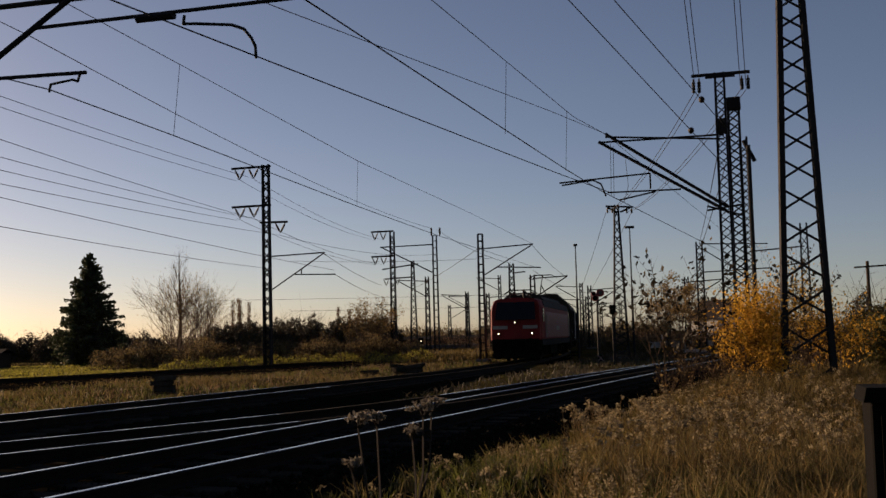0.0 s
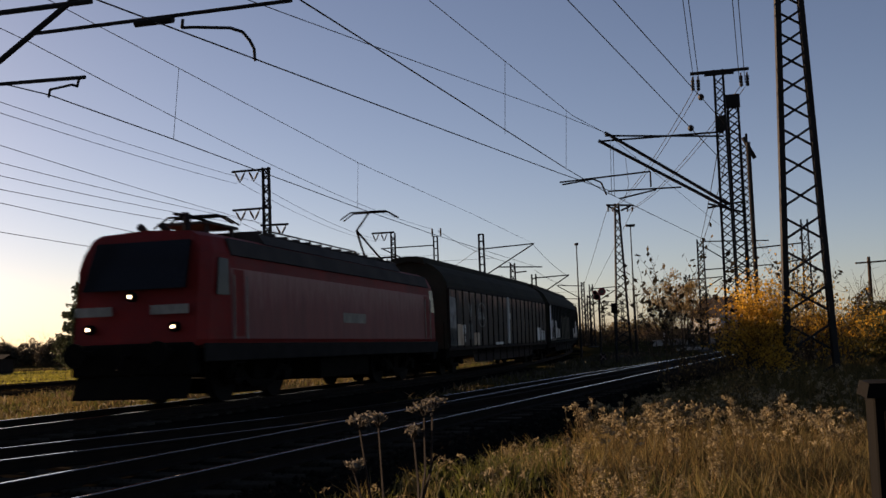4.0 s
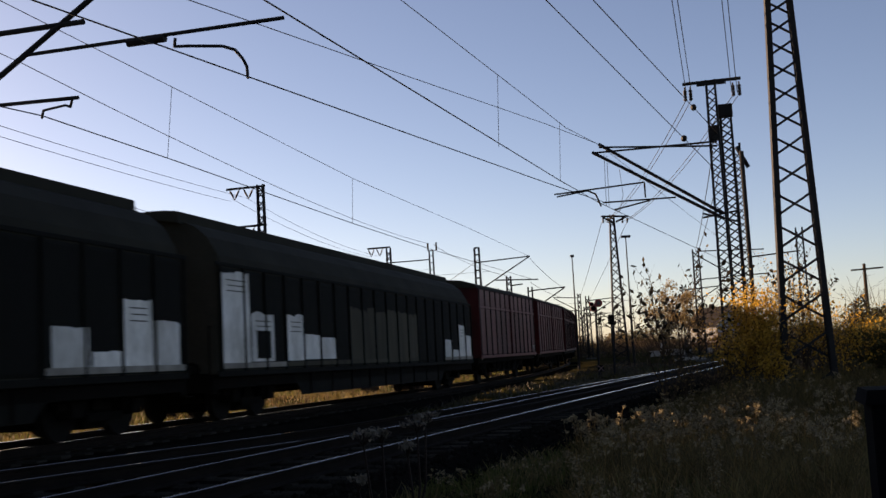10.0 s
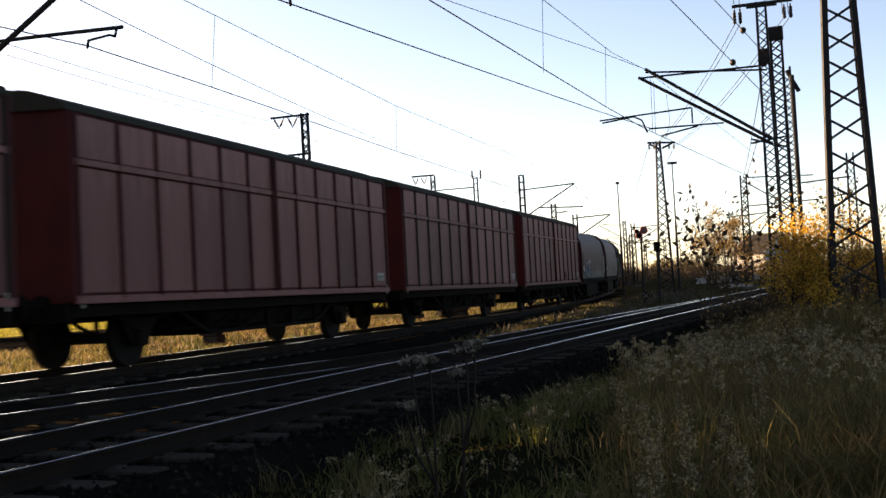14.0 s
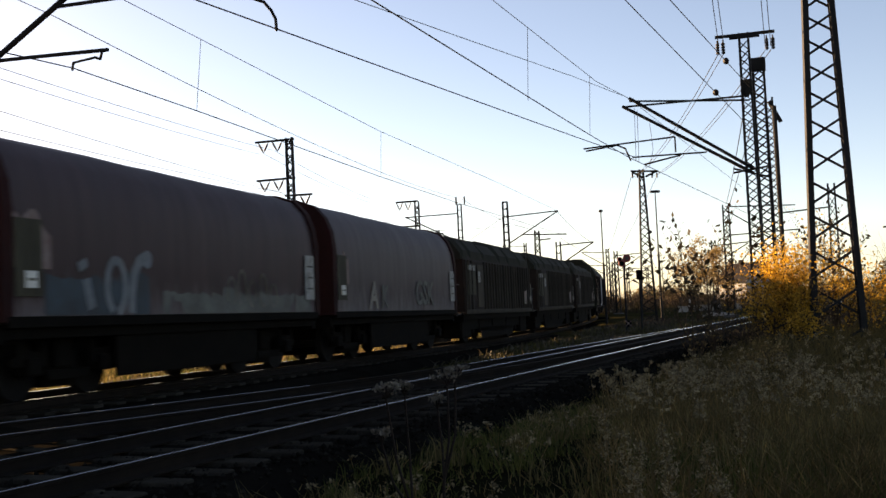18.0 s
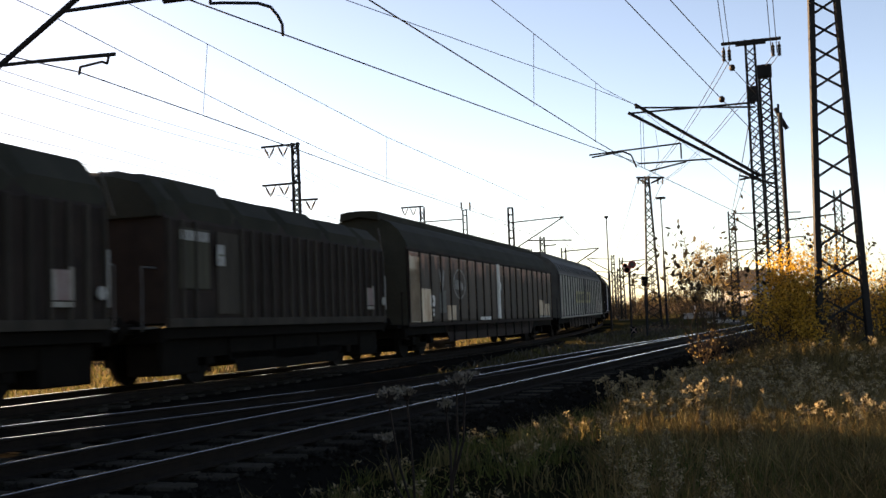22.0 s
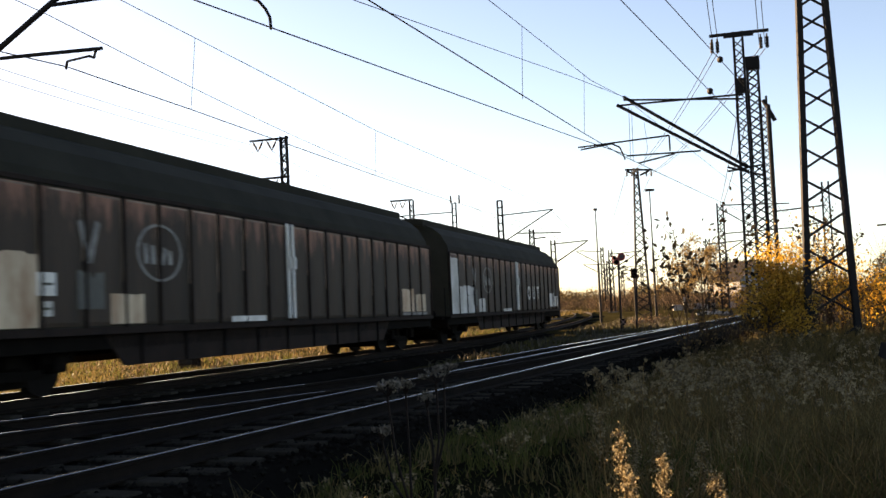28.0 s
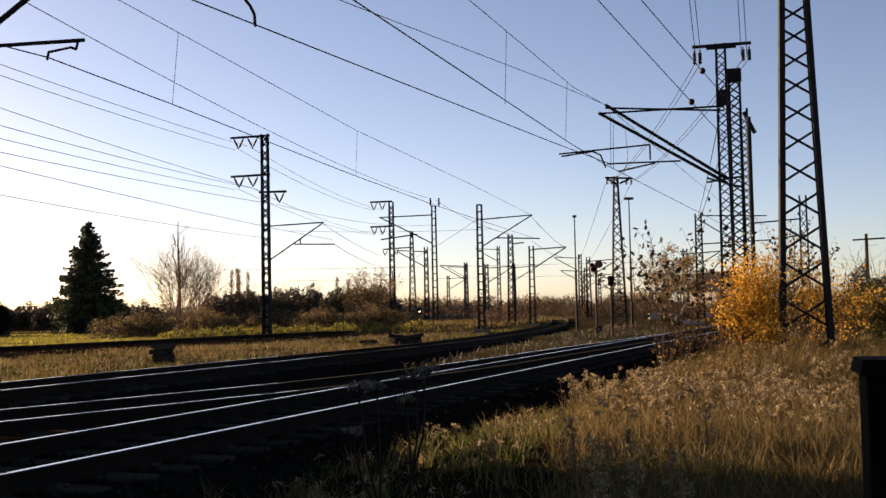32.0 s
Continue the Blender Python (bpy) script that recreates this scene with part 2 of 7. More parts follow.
M_BARK = mat("grey_brown_bark", (0.080, 0.055, 0.036), (0.034, 0.024, 0.017), rough=0.95, scale=8, fine=40, stretch=(1, 1, 0.3), bump=0.4, spec=0.05)
M_NEEDLE = leafy("spruce_needles", (0.080, 0.092, 0.046), (0.030, 0.038, 0.020), 0.5, 0.2)
M_GOLD = leafy("golden_autumn_leaves", (0.56, 0.325, 0.046), (0.30, 0.155, 0.020), 0.45, 0.48)
M_PALELEAF = leafy("pale_dying_leaves", (0.42, 0.32, 0.14), (0.20, 0.14, 0.05), 0.5, 0.4)
M_TAN = leafy("tan_dead_leaves", (0.245, 0.160, 0.060), (0.100, 0.066, 0.026), 0.5, 0.35)
M_OLIVELEAF = leafy("dull_olive_leaves", (0.085, 0.076, 0.022), (0.034, 0.032, 0.012), 0.5, 0.25)
M_DARKLEAF = leafy("dark_withered_leaves", (0.040, 0.030, 0.014), (0.018, 0.014, 0.008), 0.4, 0.10)
M_DARKWOOD = leafy("dark_bare_woodland", (0.085, 0.072, 0.048), (0.040, 0.034, 0.025), 0.4, 0.22)
M_HEDGE = leafy("brown_hedge_leaves", (0.175, 0.128, 0.056), (0.072, 0.056, 0.028), 0.5, 0.42)
M_SCRUB = leafy("reddish_brown_scrub", (0.185, 0.118, 0.068), (0.082, 0.054, 0.034), 0.5, 0.28)
M_TWIG = mat("bare_twigs", (0.085, 0.056, 0.036), (0.038, 0.026, 0.018), rough=0.95, bump=0, spread=0.3, spec=0.05)
# lighter copy of M_TWIG with sunlight put into the colour
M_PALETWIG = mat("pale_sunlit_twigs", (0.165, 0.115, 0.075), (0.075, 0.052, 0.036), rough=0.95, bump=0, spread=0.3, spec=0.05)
M_GRASS = leafy("dry_tall_grass", (0.138, 0.098, 0.034), (0.046, 0.036, 0.014), 0.5, 0.42)
M_STRAW = leafy("bleached_straw_grass", (0.190, 0.145, 0.058), (0.076, 0.060, 0.025), 0.45, 0.42)
M_GREEN = leafy("green_meadow_grass", (0.105, 0.108, 0.026), (0.042, 0.046, 0.014), 0.4, 0.38)
# brighter than M_GREEN: the sun on the grass is part of this colour
M_MEADOW = leafy("sunlit_meadow_grass", (0.27, 0.245, 0.045), (0.12, 0.115, 0.022), 0.4, 0.45)
M_FLUFF = leafy("pale_fluffy_seed_heads", (0.30, 0.235, 0.135), (0.115, 0.09, 0.052), 0.5, 0.40)
M_DARKBOX = mat("dull_black_trackside_box", (0.005, 0.0045, 0.004), (0.003, 0.003, 0.003), rough=0.95, scale=3, fine=30, spec=0.03)
# pale concrete whose base colour includes the sun's brightness
M_KERB = mat("sunlit_pale_concrete", (0.42, 0.38, 0.33), (0.22, 0.19, 0.16), rough=0.9, scale=2, fine=25, spec=0.1)
M_PLASTER = mat("grey_house_plaster", (0.30, 0.29, 0.28), (0.19, 0.185, 0.18), rough=0.9, scale=1, fine=12)
M_TILE = mat("dark_roof_tiles", (0.020, 0.016, 0.015), (0.010, 0.008, 0.008), rough=0.9, scale=2, fine=20, spec=0.05)
M_SIGRED = mat("red_signal_disc", (0.26, 0.024, 0.016), (0.13, 0.016, 0.012), rough=0.6, bump=0)


# ---------------------------------------------------------------- mesh helpers
def box(bm, x0, x1, y0, y1, z0, z1, bevel=0.0):
    r = bmesh.ops.create_cube(bm, size=1.0, matrix=Matrix.LocRotScale(((x0 + x1) / 2, (y0 + y1) / 2, (z0 + z1) / 2), None, (abs(x1 - x0), abs(y1 - y0), abs(z1 - z0))))
    if bevel:
        es = list({e for v in r["verts"] for e in v.link_edges})
        bmesh.ops.bevel(bm, geom=es, offset=bevel, segments=2, affect="EDGES", profile=0.5)
    return bm


def bar(bm, a, b, r, sides=6, r2=None):
    """A round bar from a to b."""
    a, b = Vector(a), Vector(b)
    d = b - a
    if d.length < 1e-6:
        return bm
    m = Matrix.Translation((a + b) / 2) @ d.to_track_quat("Z", "Y").to_matrix().to_4x4()
    bmesh.ops.create_cone(bm, cap_ends=True, segments=sides, radius1=r, radius2=r if r2 is None else r2, depth=d.length, matrix=m)
    return bm


def beam(bm, a, b, w, h):
    """A square-edged bar from a to b."""
    a, b = Vector(a), Vector(b)
    d = b - a
    m = Matrix.Translation((a + b) / 2) @ d.to_track_quat("Z", "Y").to_matrix().to_4x4() @ Matrix.Diagonal((w, h, d.length, 1))
    bmesh.ops.create_cube(bm, size=1.0, matrix=m)
    return bm


def ball(bm, c, r, sub=1, squash=(1, 1, 1)):
    bmesh.ops.create_icosphere(bm, subdivisions=sub, radius=r, matrix=Matrix.Translation(c) @ Matrix.Diagonal((*squash, 1)))
    return bm


def loft(bm, rings, caps=True):
    """Skin between rings of equally many points."""
    vs = [[bm.verts.new(p) for p in ring] for ring in rings]
    k = len(vs[0])
    for a, b in zip(vs, vs[1:]):
        for i in range(k):
            bm.faces.new((a[i], a[(i + 1) % k], b[(i + 1) % k], b[i]))
    if caps:
        bm.faces.new(vs[0][::-1])
        bm.faces.new(vs[-1])
    bmesh.ops.recalc_face_normals(bm, faces=bm.faces[:])
    return bm


def mesh_of(bm, name, material, smooth=False):
    me = bpy.data.meshes.new(name)
    bm.to_mesh(me)
    bm.free()
    for m in material if isinstance(material, (list, tuple)) else [material]:
        me.materials.append(m)
    if smooth:
        for p in me.polygons:
            p.use_smooth = True
    return me


def part(name, bm, material, parent, label="", smooth=False, at=None):
    ob = new(name, mesh_of(bm, name, material, smooth) if isinstance(bm, bmesh.types.BMesh) else bm)
    ob.parent = parent
    if at is not None:
        ob.matrix_basis = at
    if label:
        ob["label"] = label
    return ob


def B():
    return bmesh.new()


def soup(name, verts, faces, material, parent=None, smooth=False):
    me = bpy.data.meshes.new(name)
    me.from_pydata(verts, [], faces)
    for m in material if isinstance(material, (list, tuple)) else [material]:
        me.materials.append(m)
    ob = new(name, me)
    ob.parent = parent
    return ob


# ---------------------------------------------------------------- the plan of the tracks
AIM, AIM_NEAR = radians(14.62), radians(22.1)
U, N = Vector((math.sin(AIM), math.cos(AIM), 0)), Vector((math.cos(AIM), -math.sin(AIM), 0))
UN, NN = Vector((math.sin(AIM_NEAR), math.cos(AIM_NEAR), 0)), Vector((math.cos(AIM_NEAR), -math.sin(AIM_NEAR), 0))
MAIN, BEND_AT, BEND_R, BEND_END = -11.286, 48.0, 360.0, 140.0


def rise(s):
    """Height of the main track: it falls gently away from the camera, then runs level."""
    if s < 40:
        return 0.298 - 0.012 * max(s, -8)
    return -0.182 - 0.12 * (1 - math.exp(-(s - 40) / 10))


def tk(s, o, z=0.0):
    """A place s metres along the straight line of the main track and o metres to its right."""
    return U * s + N * o + Vector((0, 0, z))


def nk(s, o, z=0.0):
    """The same along the near track."""
    return UN * s + NN * o + Vector((0, 0, z))


def over(s, o, z=0.0):
    """A place among the overhead wires, along and across them."""
    return Vector((0.3247 * s + 0.9458 * o, 0.8521 * s - 0.2925 * o, z + 0.015))


def line(s, o=MAIN, lift=0.0):
    """Place and heading of the bending line o metres from the eye: straight, then an arc to the left, then straight."""
    z = Vector((0, 0, rise(s) + lift))
    if s <= BEND_AT:
        return tk(s, o) + z, U.copy()
    k = min(s, BEND_END) - BEND_AT
    r = BEND_R + o - MAIN
    a = k / BEND_R
    c = tk(BEND_AT, MAIN - BEND_R)
    p = c + N * (r * math.cos(a)) + U * (r * math.sin(a))
    d = U * math.cos(a) - N * math.sin(a)
    if s > BEND_END:
        p = p + d * (s - BEND_END)
    return p + z, d


# ---------------------------------------------------------------- ground
def ground_z(x, y):
    p = Vector((x, y, 0))
    o, s = p.dot(NN), p.dot(UN)
    z = -0.50
    bank = min(1, max(0, (o + 4.9) / 1.7))
    z += 0.20 * bank * min(1, max(0, (46 - s) / 20))
    # a low mound round the tall mast
    ease = lambda k: min(1, max(0, k)) ** 2 * (3 - 2 * min(1, max(0, k)))
    z += 0.20 * ease((y - 14.5) / 8.0) * ease((x / max(y, 1.0) - 0.215) / 0.07) * ease((42 - y) / 11)
    z += 0.10 * noise.noise(Vector((x * 0.13, y * 0.13, 0))) + 0.05 * noise.noise(Vector((x * 0.7, y * 0.7, 3)))
    return z


def build_ground():
    xs = [-2500, -900, -300, -140] + [-90 + 1.5 * i for i in range(107)] + [140, 300, 900, 2500]
    ys = [-1500, -400, -100, -40] + [-16 + 1.5 * i for i in range(120)] + [240, 340, 700, 3500]
    verts = [(x, y, ground_z(x, y)) for y in ys for x in xs]
    k = len(xs)
    faces = [(j * k + i, j * k + i + 1, (j + 1) * k + i + 1, (j + 1) * k + i) for j in range(len(ys) - 1) for i in range(k - 1)]
    tagged(soup("ground", verts, faces, M_GROUND), "rough soil with patches of dry autumn grass", "ground", kind="structure")


def strip(name, path, half_top, half_foot, top, foot, material, label):
    """A bed of ballast along a path of (place, heading)."""
    bm = B()
    rings = []
    for i, (p, d) in enumerate(path):
        r = Vector((d.y, -d.x, 0))
        j = [0.05 * noise.noise(Vector((i * 0.7, q * 3.1, half_top))) for q in range(6)]
        rings.append([p + r * -half_foot + Vector((0, 0, foot)), p + r * -half_top + Vector((0, 0, top + j[0])), p + r * (-half_top / 3) + Vector((0, 0, top + j[1])),
                      p + r * (half_top / 3) + Vector((0, 0, top + j[2])), p + r * half_top + Vector((0, 0, top + j[3])), p + r * half_foot + Vector((0, 0, foot))])
    vs = [[bm.verts.new(q) for q in ring] for ring in rings]
    for a, b in zip(vs, vs[1:]):
        for i in range(5):
            bm.faces.new((a[i], a[i + 1], b[i + 1], b[i]))
    bmesh.ops.recalc_face_normals(bm, faces=bm.faces[:])
    ob = new(name, mesh_of(bm, name, material))
    return tagged(ob, label, "track bed", kind="structure")


RAIL_SHAPE = [(-0.07, -0.165), (0.07, -0.165), (0.07, -0.15), (0.012, -0.125), (0.012, -0.045), (0.034, -0.036), (0.034, -0.004), (0.028, 0.0), (-0.028, 0.0), (-0.034, -0.004), (-0.034, -0.036), (-0.012, -0.045), (-0.012, -0.125), (-0.07, -0.15)]


def rail(path, parent, dull=None):
    """dull: a stretch (from, to) along the near track on which the head takes the material of the rail's side."""
    bm = B()
    rings = []
    for p, d in path:
        r = Vector((d.y, -d.x, 0))
        rings.append([p + r * a + Vector((0, 0, b)) for a, b in RAIL_SHAPE])
    loft(bm, rings)
    bm.faces.ensure_lookup_table()
    me = mesh_of(bm, "rail", [M_RAIL, M_RAILTOP])
    for f in me.polygons:
        if f.normal.z > 0.7 and f.center.z > -0.02:
            k = f.center.dot(UN)
            f.material_index = 0 if dull and dull[0] < k < dull[1] else 1
    return part("rail", me, None, parent, "rusty rail with a bright worn head")


SLEEPER = None


def sleepers(parent, spots):
    """Sleepers at (place, heading), half sunk in the ballast."""
    global SLEEPER
    if SLEEPER is None:
        bm = B()
        box(bm, -1.3, 1.3, -0.125, 0.125, -0.33, -0.168)
        bmesh.ops.bevel(bm, geom=[e for e in bm.edges if abs(e.verts[0].co.z - e.verts[1].co.z) < 0.01], offset=0.012, segments=1, affect="EDGES")
        for sx in (-0.75, 0.75):
            box(bm, sx - 0.16, sx + 0.16, -0.07, 0.07, -0.170, -0.150)
        SLEEPER = mesh_of(bm, "sleeper", M_SLEEPER)
    for p, d in spots:
        part("sleeper", SLEEPER, None, parent, at=Matrix.Translation(p + Vector((0, 0, random.uniform(-0.012, 0.008)))) @ Matrix.Rotation(math.atan2(-d.x, d.y) + random.uniform(-0.012, 0.012), 4, "Z"))


def shifted(path, off):
    return [(p + Vector((d.y, -d.x, 0)) * off, d) for p, d in path]


def straight_path(a, b, k):
    a, b = Vector(a), Vector(b)
    d = (b - a).normalized()
    return [(a.lerp(b, i / k), d) for i in range(k + 1)]


def build_tracks():
    # the bending main track on which the train runs
    main = [line(-60 + 4 * i) for i in range(90)]
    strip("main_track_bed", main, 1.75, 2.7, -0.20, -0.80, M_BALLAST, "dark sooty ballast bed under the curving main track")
    t = tagged(new("main_track"), "main railway track with bright worn rail heads curving away", "railway track", kind="structure")
    for off in (-0.7525, 0.7525):
        rail(shifted(main, off), t)
    sleepers(t, [line(2 + 0.62 * i) for i in range(95)])
    # the near straight track
    near = [(nk(-40 + 4 * i, -7.22), UN) for i in range(40)]
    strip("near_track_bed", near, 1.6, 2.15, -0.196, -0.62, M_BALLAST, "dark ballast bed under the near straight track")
    t = tagged(new("near_track"), "near railway track with shiny rails and weathered sleepers", "railway track", kind="structure")
    for off in (-0.7525, 0.7525):
        rail(shifted(near, off), t)
    sleepers(t, [(nk(1 + 0.62 * i, -7.22), UN) for i in range(80)])
    # the branch that leaves the near track towards the main one
    pts = []
    for i in range(84):
        k = 48 - 0.55 * i
        off = sum(float(np.interp(k + e, (2, 9, 11.3, 13.4, 16, 19, 22, 30, 40, 47), (5.4, 3.55, 2.93, 2.39, 1.68, 1.16, 0.90, 0.70, 0.30, 0.0))) for e in (-1.5, -0.75, 0, 0.75, 1.5)) / 5
        pts.append(nk(k, -7.22 - off, -0.006))
    br = []
    for i, p in enumerate(pts):
        br.append((p, (pts[max(0, i - 1)] - pts[min(len(pts) - 1, i + 1)]).normalized()))
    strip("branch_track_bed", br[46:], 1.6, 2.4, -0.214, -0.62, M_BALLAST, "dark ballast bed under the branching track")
    t = tagged(new("branch_track"), "branching railway track that joins the near one at a switch", "railway track", kind="structure")
    for off, dull in ((-0.7525, (16.1, 21.8)), (0.7525, (14.9, 60))):
        rail(shifted(br, off), t, dull)
    sleepers(t, [(p + Vector((0, 0, -0.012)), d) for p, d in br[58:]])
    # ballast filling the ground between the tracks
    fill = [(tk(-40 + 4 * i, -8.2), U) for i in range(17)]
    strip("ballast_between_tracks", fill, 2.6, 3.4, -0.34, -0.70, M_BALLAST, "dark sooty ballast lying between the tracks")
    # bare dark ground between the ballast and the grassy bank
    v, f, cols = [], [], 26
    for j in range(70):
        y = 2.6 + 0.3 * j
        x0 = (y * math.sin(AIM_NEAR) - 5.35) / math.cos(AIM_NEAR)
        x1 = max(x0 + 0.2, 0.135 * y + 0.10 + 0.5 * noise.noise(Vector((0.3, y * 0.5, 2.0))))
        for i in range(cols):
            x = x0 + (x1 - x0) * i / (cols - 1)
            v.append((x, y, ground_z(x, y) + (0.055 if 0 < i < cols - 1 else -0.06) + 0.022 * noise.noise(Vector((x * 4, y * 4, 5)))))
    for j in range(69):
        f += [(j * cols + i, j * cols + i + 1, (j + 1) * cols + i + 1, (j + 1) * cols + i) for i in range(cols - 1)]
    tagged(soup("dark_ground", v, f, M_DARKGROUND), "bare dark ground beside the near track", "ground", kind="structure")
    # an old siding beyond the grass strip
    side = straight_path((-60.8, -11.5, -0.22), (-6.35, 72.3, -0.22), 40)
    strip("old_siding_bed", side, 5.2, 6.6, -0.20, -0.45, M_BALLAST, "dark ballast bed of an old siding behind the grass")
    t = tagged(new("old_siding"), "rusty old siding track behind the grass strip", "railway track", kind="structure")
    for off in (-0.7525, 0.7525):
        rail(shifted(side, off), t)
    # loose stones of the beds
    v, f = [], []
    rnd = random.Random(5)
    for i in range(9000):
        s, o = rnd.uniform(5, 34), rnd.uniform(-9.4, -5.1)
        if abs(abs(o + 7.22) - 0.75) < 0.1:
            continue
        p = nk(s, o, (-0.20 if abs(o + 7.22) < 1.75 else -0.20 - (abs(o + 7.22) - 1.75) * 0.5) + rnd.uniform(-0.02, 0.02))
        r = rnd.uniform(0.02, 0.045)
        k = len(v)
        a = rnd.uniform(0, 6.3)
        v += [p + Vector((math.cos(a + q * 1.571) * r, math.sin(a + q * 1.571) * r * rnd.uniform(0.6, 1), 0)) for q in range(4)] + [p + Vector((rnd.uniform(-0.3, 0.3) * r, 0, r * 0.9)), p - Vector((0, 0, r))]
        for q in range(4):
            f += [(k + q, k + (q + 1) % 4, k + 4), (k + (q + 1) % 4, k + q, k + 5)]
    tagged(soup("ballast_stones", v, f, M_STONE), "loose sharp ballast stones between the rails", "ballast", kind="stuff")


build_ground()
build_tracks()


# ---------------------------------------------------------------- the train
# vehicles point along +x, their rails' top is z = 0, the side towards the camera is +y
def arch(profile, x0, x1, bm=None, dents=0.0, steps=1):
    """A long body with the half profile [(y, z), ...] from the lower edge to the ridge."""
    bm = bm or B()
    full = profile + [(-y, z) for y, z in reversed(profile) if y > 1e-6]
    rings = []
    for i in range(steps + 1):
        x = x0 + (x1 - x0) * i / steps
        rings.append([(x, y + (dents * noise.noise(Vector((x * 1.3, y, z))) if dents else 0), z + (dents * noise.noise(Vector((x * 0.9, y + 5, z))) if dents and z > 2.5 else 0)) for y, z in full])
    return loft(bm, rings)


def wheelset(parent, x, r=0.46):
    bm = B()
    for y in (-0.75, 0.75):
        q = Matrix.Translation((0, y, r)) @ Matrix.Rotation(radians(90), 4, "X")
        bmesh.ops.create_cone(bm, cap_ends=True, segments=24, radius1=r, radius2=r, depth=0.12, matrix=q)
        bmesh.ops.create_cone(bm, cap_ends=True, segments=24, radius1=r + 0.028, radius2=r + 0.028, depth=0.03, matrix=Matrix.Translation((0, y - math.copysign(0.07, y), r)) @ Matrix.Rotation(radians(90), 4, "X"))
        bmesh.ops.create_cone(bm, cap_ends=True, segments=16, radius1=0.12, radius2=0.12, depth=0.3, matrix=Matrix.Translation((0, y * 1.15, r)) @ Matrix.Rotation(radians(90), 4, "X"))
    bar(bm, (0, -0.95, r), (0, 0.95, r), 0.09, 10)
    return part("wheelset", bm, M_WHEEL, parent, at=pose(x, 0, 0))


def bogie(parent, x, base=1.8, r=0.46):
    bm = B()
    for y in (-1.02, 1.02):
        pts = [(-base / 2 - 0.45, 0.62), (-base / 2 - 0.2, 0.72), (-base / 2 + 0.35, 0.70), (-0.55, 0.42), (0.55, 0.42), (base / 2 - 0.35, 0.70), (base / 2 + 0.2, 0.72), (base / 2 + 0.45, 0.62), (base / 2 + 0.42, 0.5), (base / 2 - 0.3, 0.52), (0.5, 0.28), (-0.5, 0.28), (-base / 2 + 0.3, 0.52), (-base / 2 - 0.42, 0.5)]
        loft(bm, [[(a, y - 0.06, b) for a, b in pts], [(a, y + 0.06, b) for a, b in pts]])
        for k in (-1, 1):
            box(bm, k * base / 2 - 0.17, k * base / 2 + 0.17, y - 0.14, y + 0.14, 0.36, 0.62, 0.03)
            bar(bm, (k * base / 2 - 0.28, y + 0.02, 0.5), (k * base / 2 - 0.28, y + 0.02, 0.86), 0.07, 8)
            bar(bm, (k * base / 2 + 0.28, y + 0.02, 0.5), (k * base / 2 + 0.28, y + 0.02, 0.86), 0.07, 8)
    box(bm, -0.22, 0.22, -1.0, 1.0, 0.45, 0.9, 0.03)
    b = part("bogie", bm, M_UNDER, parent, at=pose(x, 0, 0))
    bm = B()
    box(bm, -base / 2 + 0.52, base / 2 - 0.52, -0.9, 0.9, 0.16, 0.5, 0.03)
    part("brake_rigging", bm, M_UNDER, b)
    for k in (-1, 1):
        wheelset(b, k * base / 2, r)
    return b


def buffers(parent, x_end):
    """Buffers and coupling hook at both ends of a wagon whose buffer faces lie x_end from the middle."""
    for k in (-1, 1):
        for y in (-0.875, 0.875):
            bm = B()
            bar(bm, (k * (x_end - 0.62), y, 1.05), (k * (x_end - 0.08), y, 1.05), 0.095, 10)
            bar(bm, (k * (x_end - 0.08), y, 1.05), (k * x_end, y, 1.05), 0.23, 14)
            bar(bm, (k * (x_end - 0.66), y, 1.05), (k * (x_end - 0.58), y, 1.05), 0.17, 8)
            part("buffer", bm, M_UNDER, parent)
        bm = B()
        bar(bm, (k * (x_end - 0.7), 0, 1.02), (k * (x_end - 0.2), 0, 0.98), 0.05, 8)
        bar(bm, (k * (x_end - 0.2), 0.05, 0.98), (k * (x_end - 0.0), 0.05, 0.74), 0.03, 6)
        bar(bm, (k * (x_end - 0.5), 0.35, 1.0), (k * (x_end - 0.08), 0.3, 0.62), 0.025, 6)
        part("coupling", bm, M_UNDER, parent)


def frame_under(parent, half, z0=0.92, z1=1.14, pits=True, seed=1):
    rnd = random.Random(seed)
    bm = B()
    for y in (-1.28, 1.28):
        box(bm, -half, half, y - 0.06, y + 0.06, z0, z1, 0.01)
    for k in (-1, 1):
        box(bm, k * half - 0.09, k * half + 0.09, -1.34, 1.34, z0 - 0.06, z1)
    box(bm, -half, half, -0.22, 0.22, z0 - 0.1, z1 - 0.02)
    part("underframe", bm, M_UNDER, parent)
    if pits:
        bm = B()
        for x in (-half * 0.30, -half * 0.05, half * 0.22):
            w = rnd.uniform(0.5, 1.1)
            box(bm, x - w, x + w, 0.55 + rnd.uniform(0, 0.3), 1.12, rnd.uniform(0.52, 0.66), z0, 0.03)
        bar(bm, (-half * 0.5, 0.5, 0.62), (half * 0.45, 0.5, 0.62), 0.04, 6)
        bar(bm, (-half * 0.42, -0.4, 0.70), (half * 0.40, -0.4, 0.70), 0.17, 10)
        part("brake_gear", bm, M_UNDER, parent)


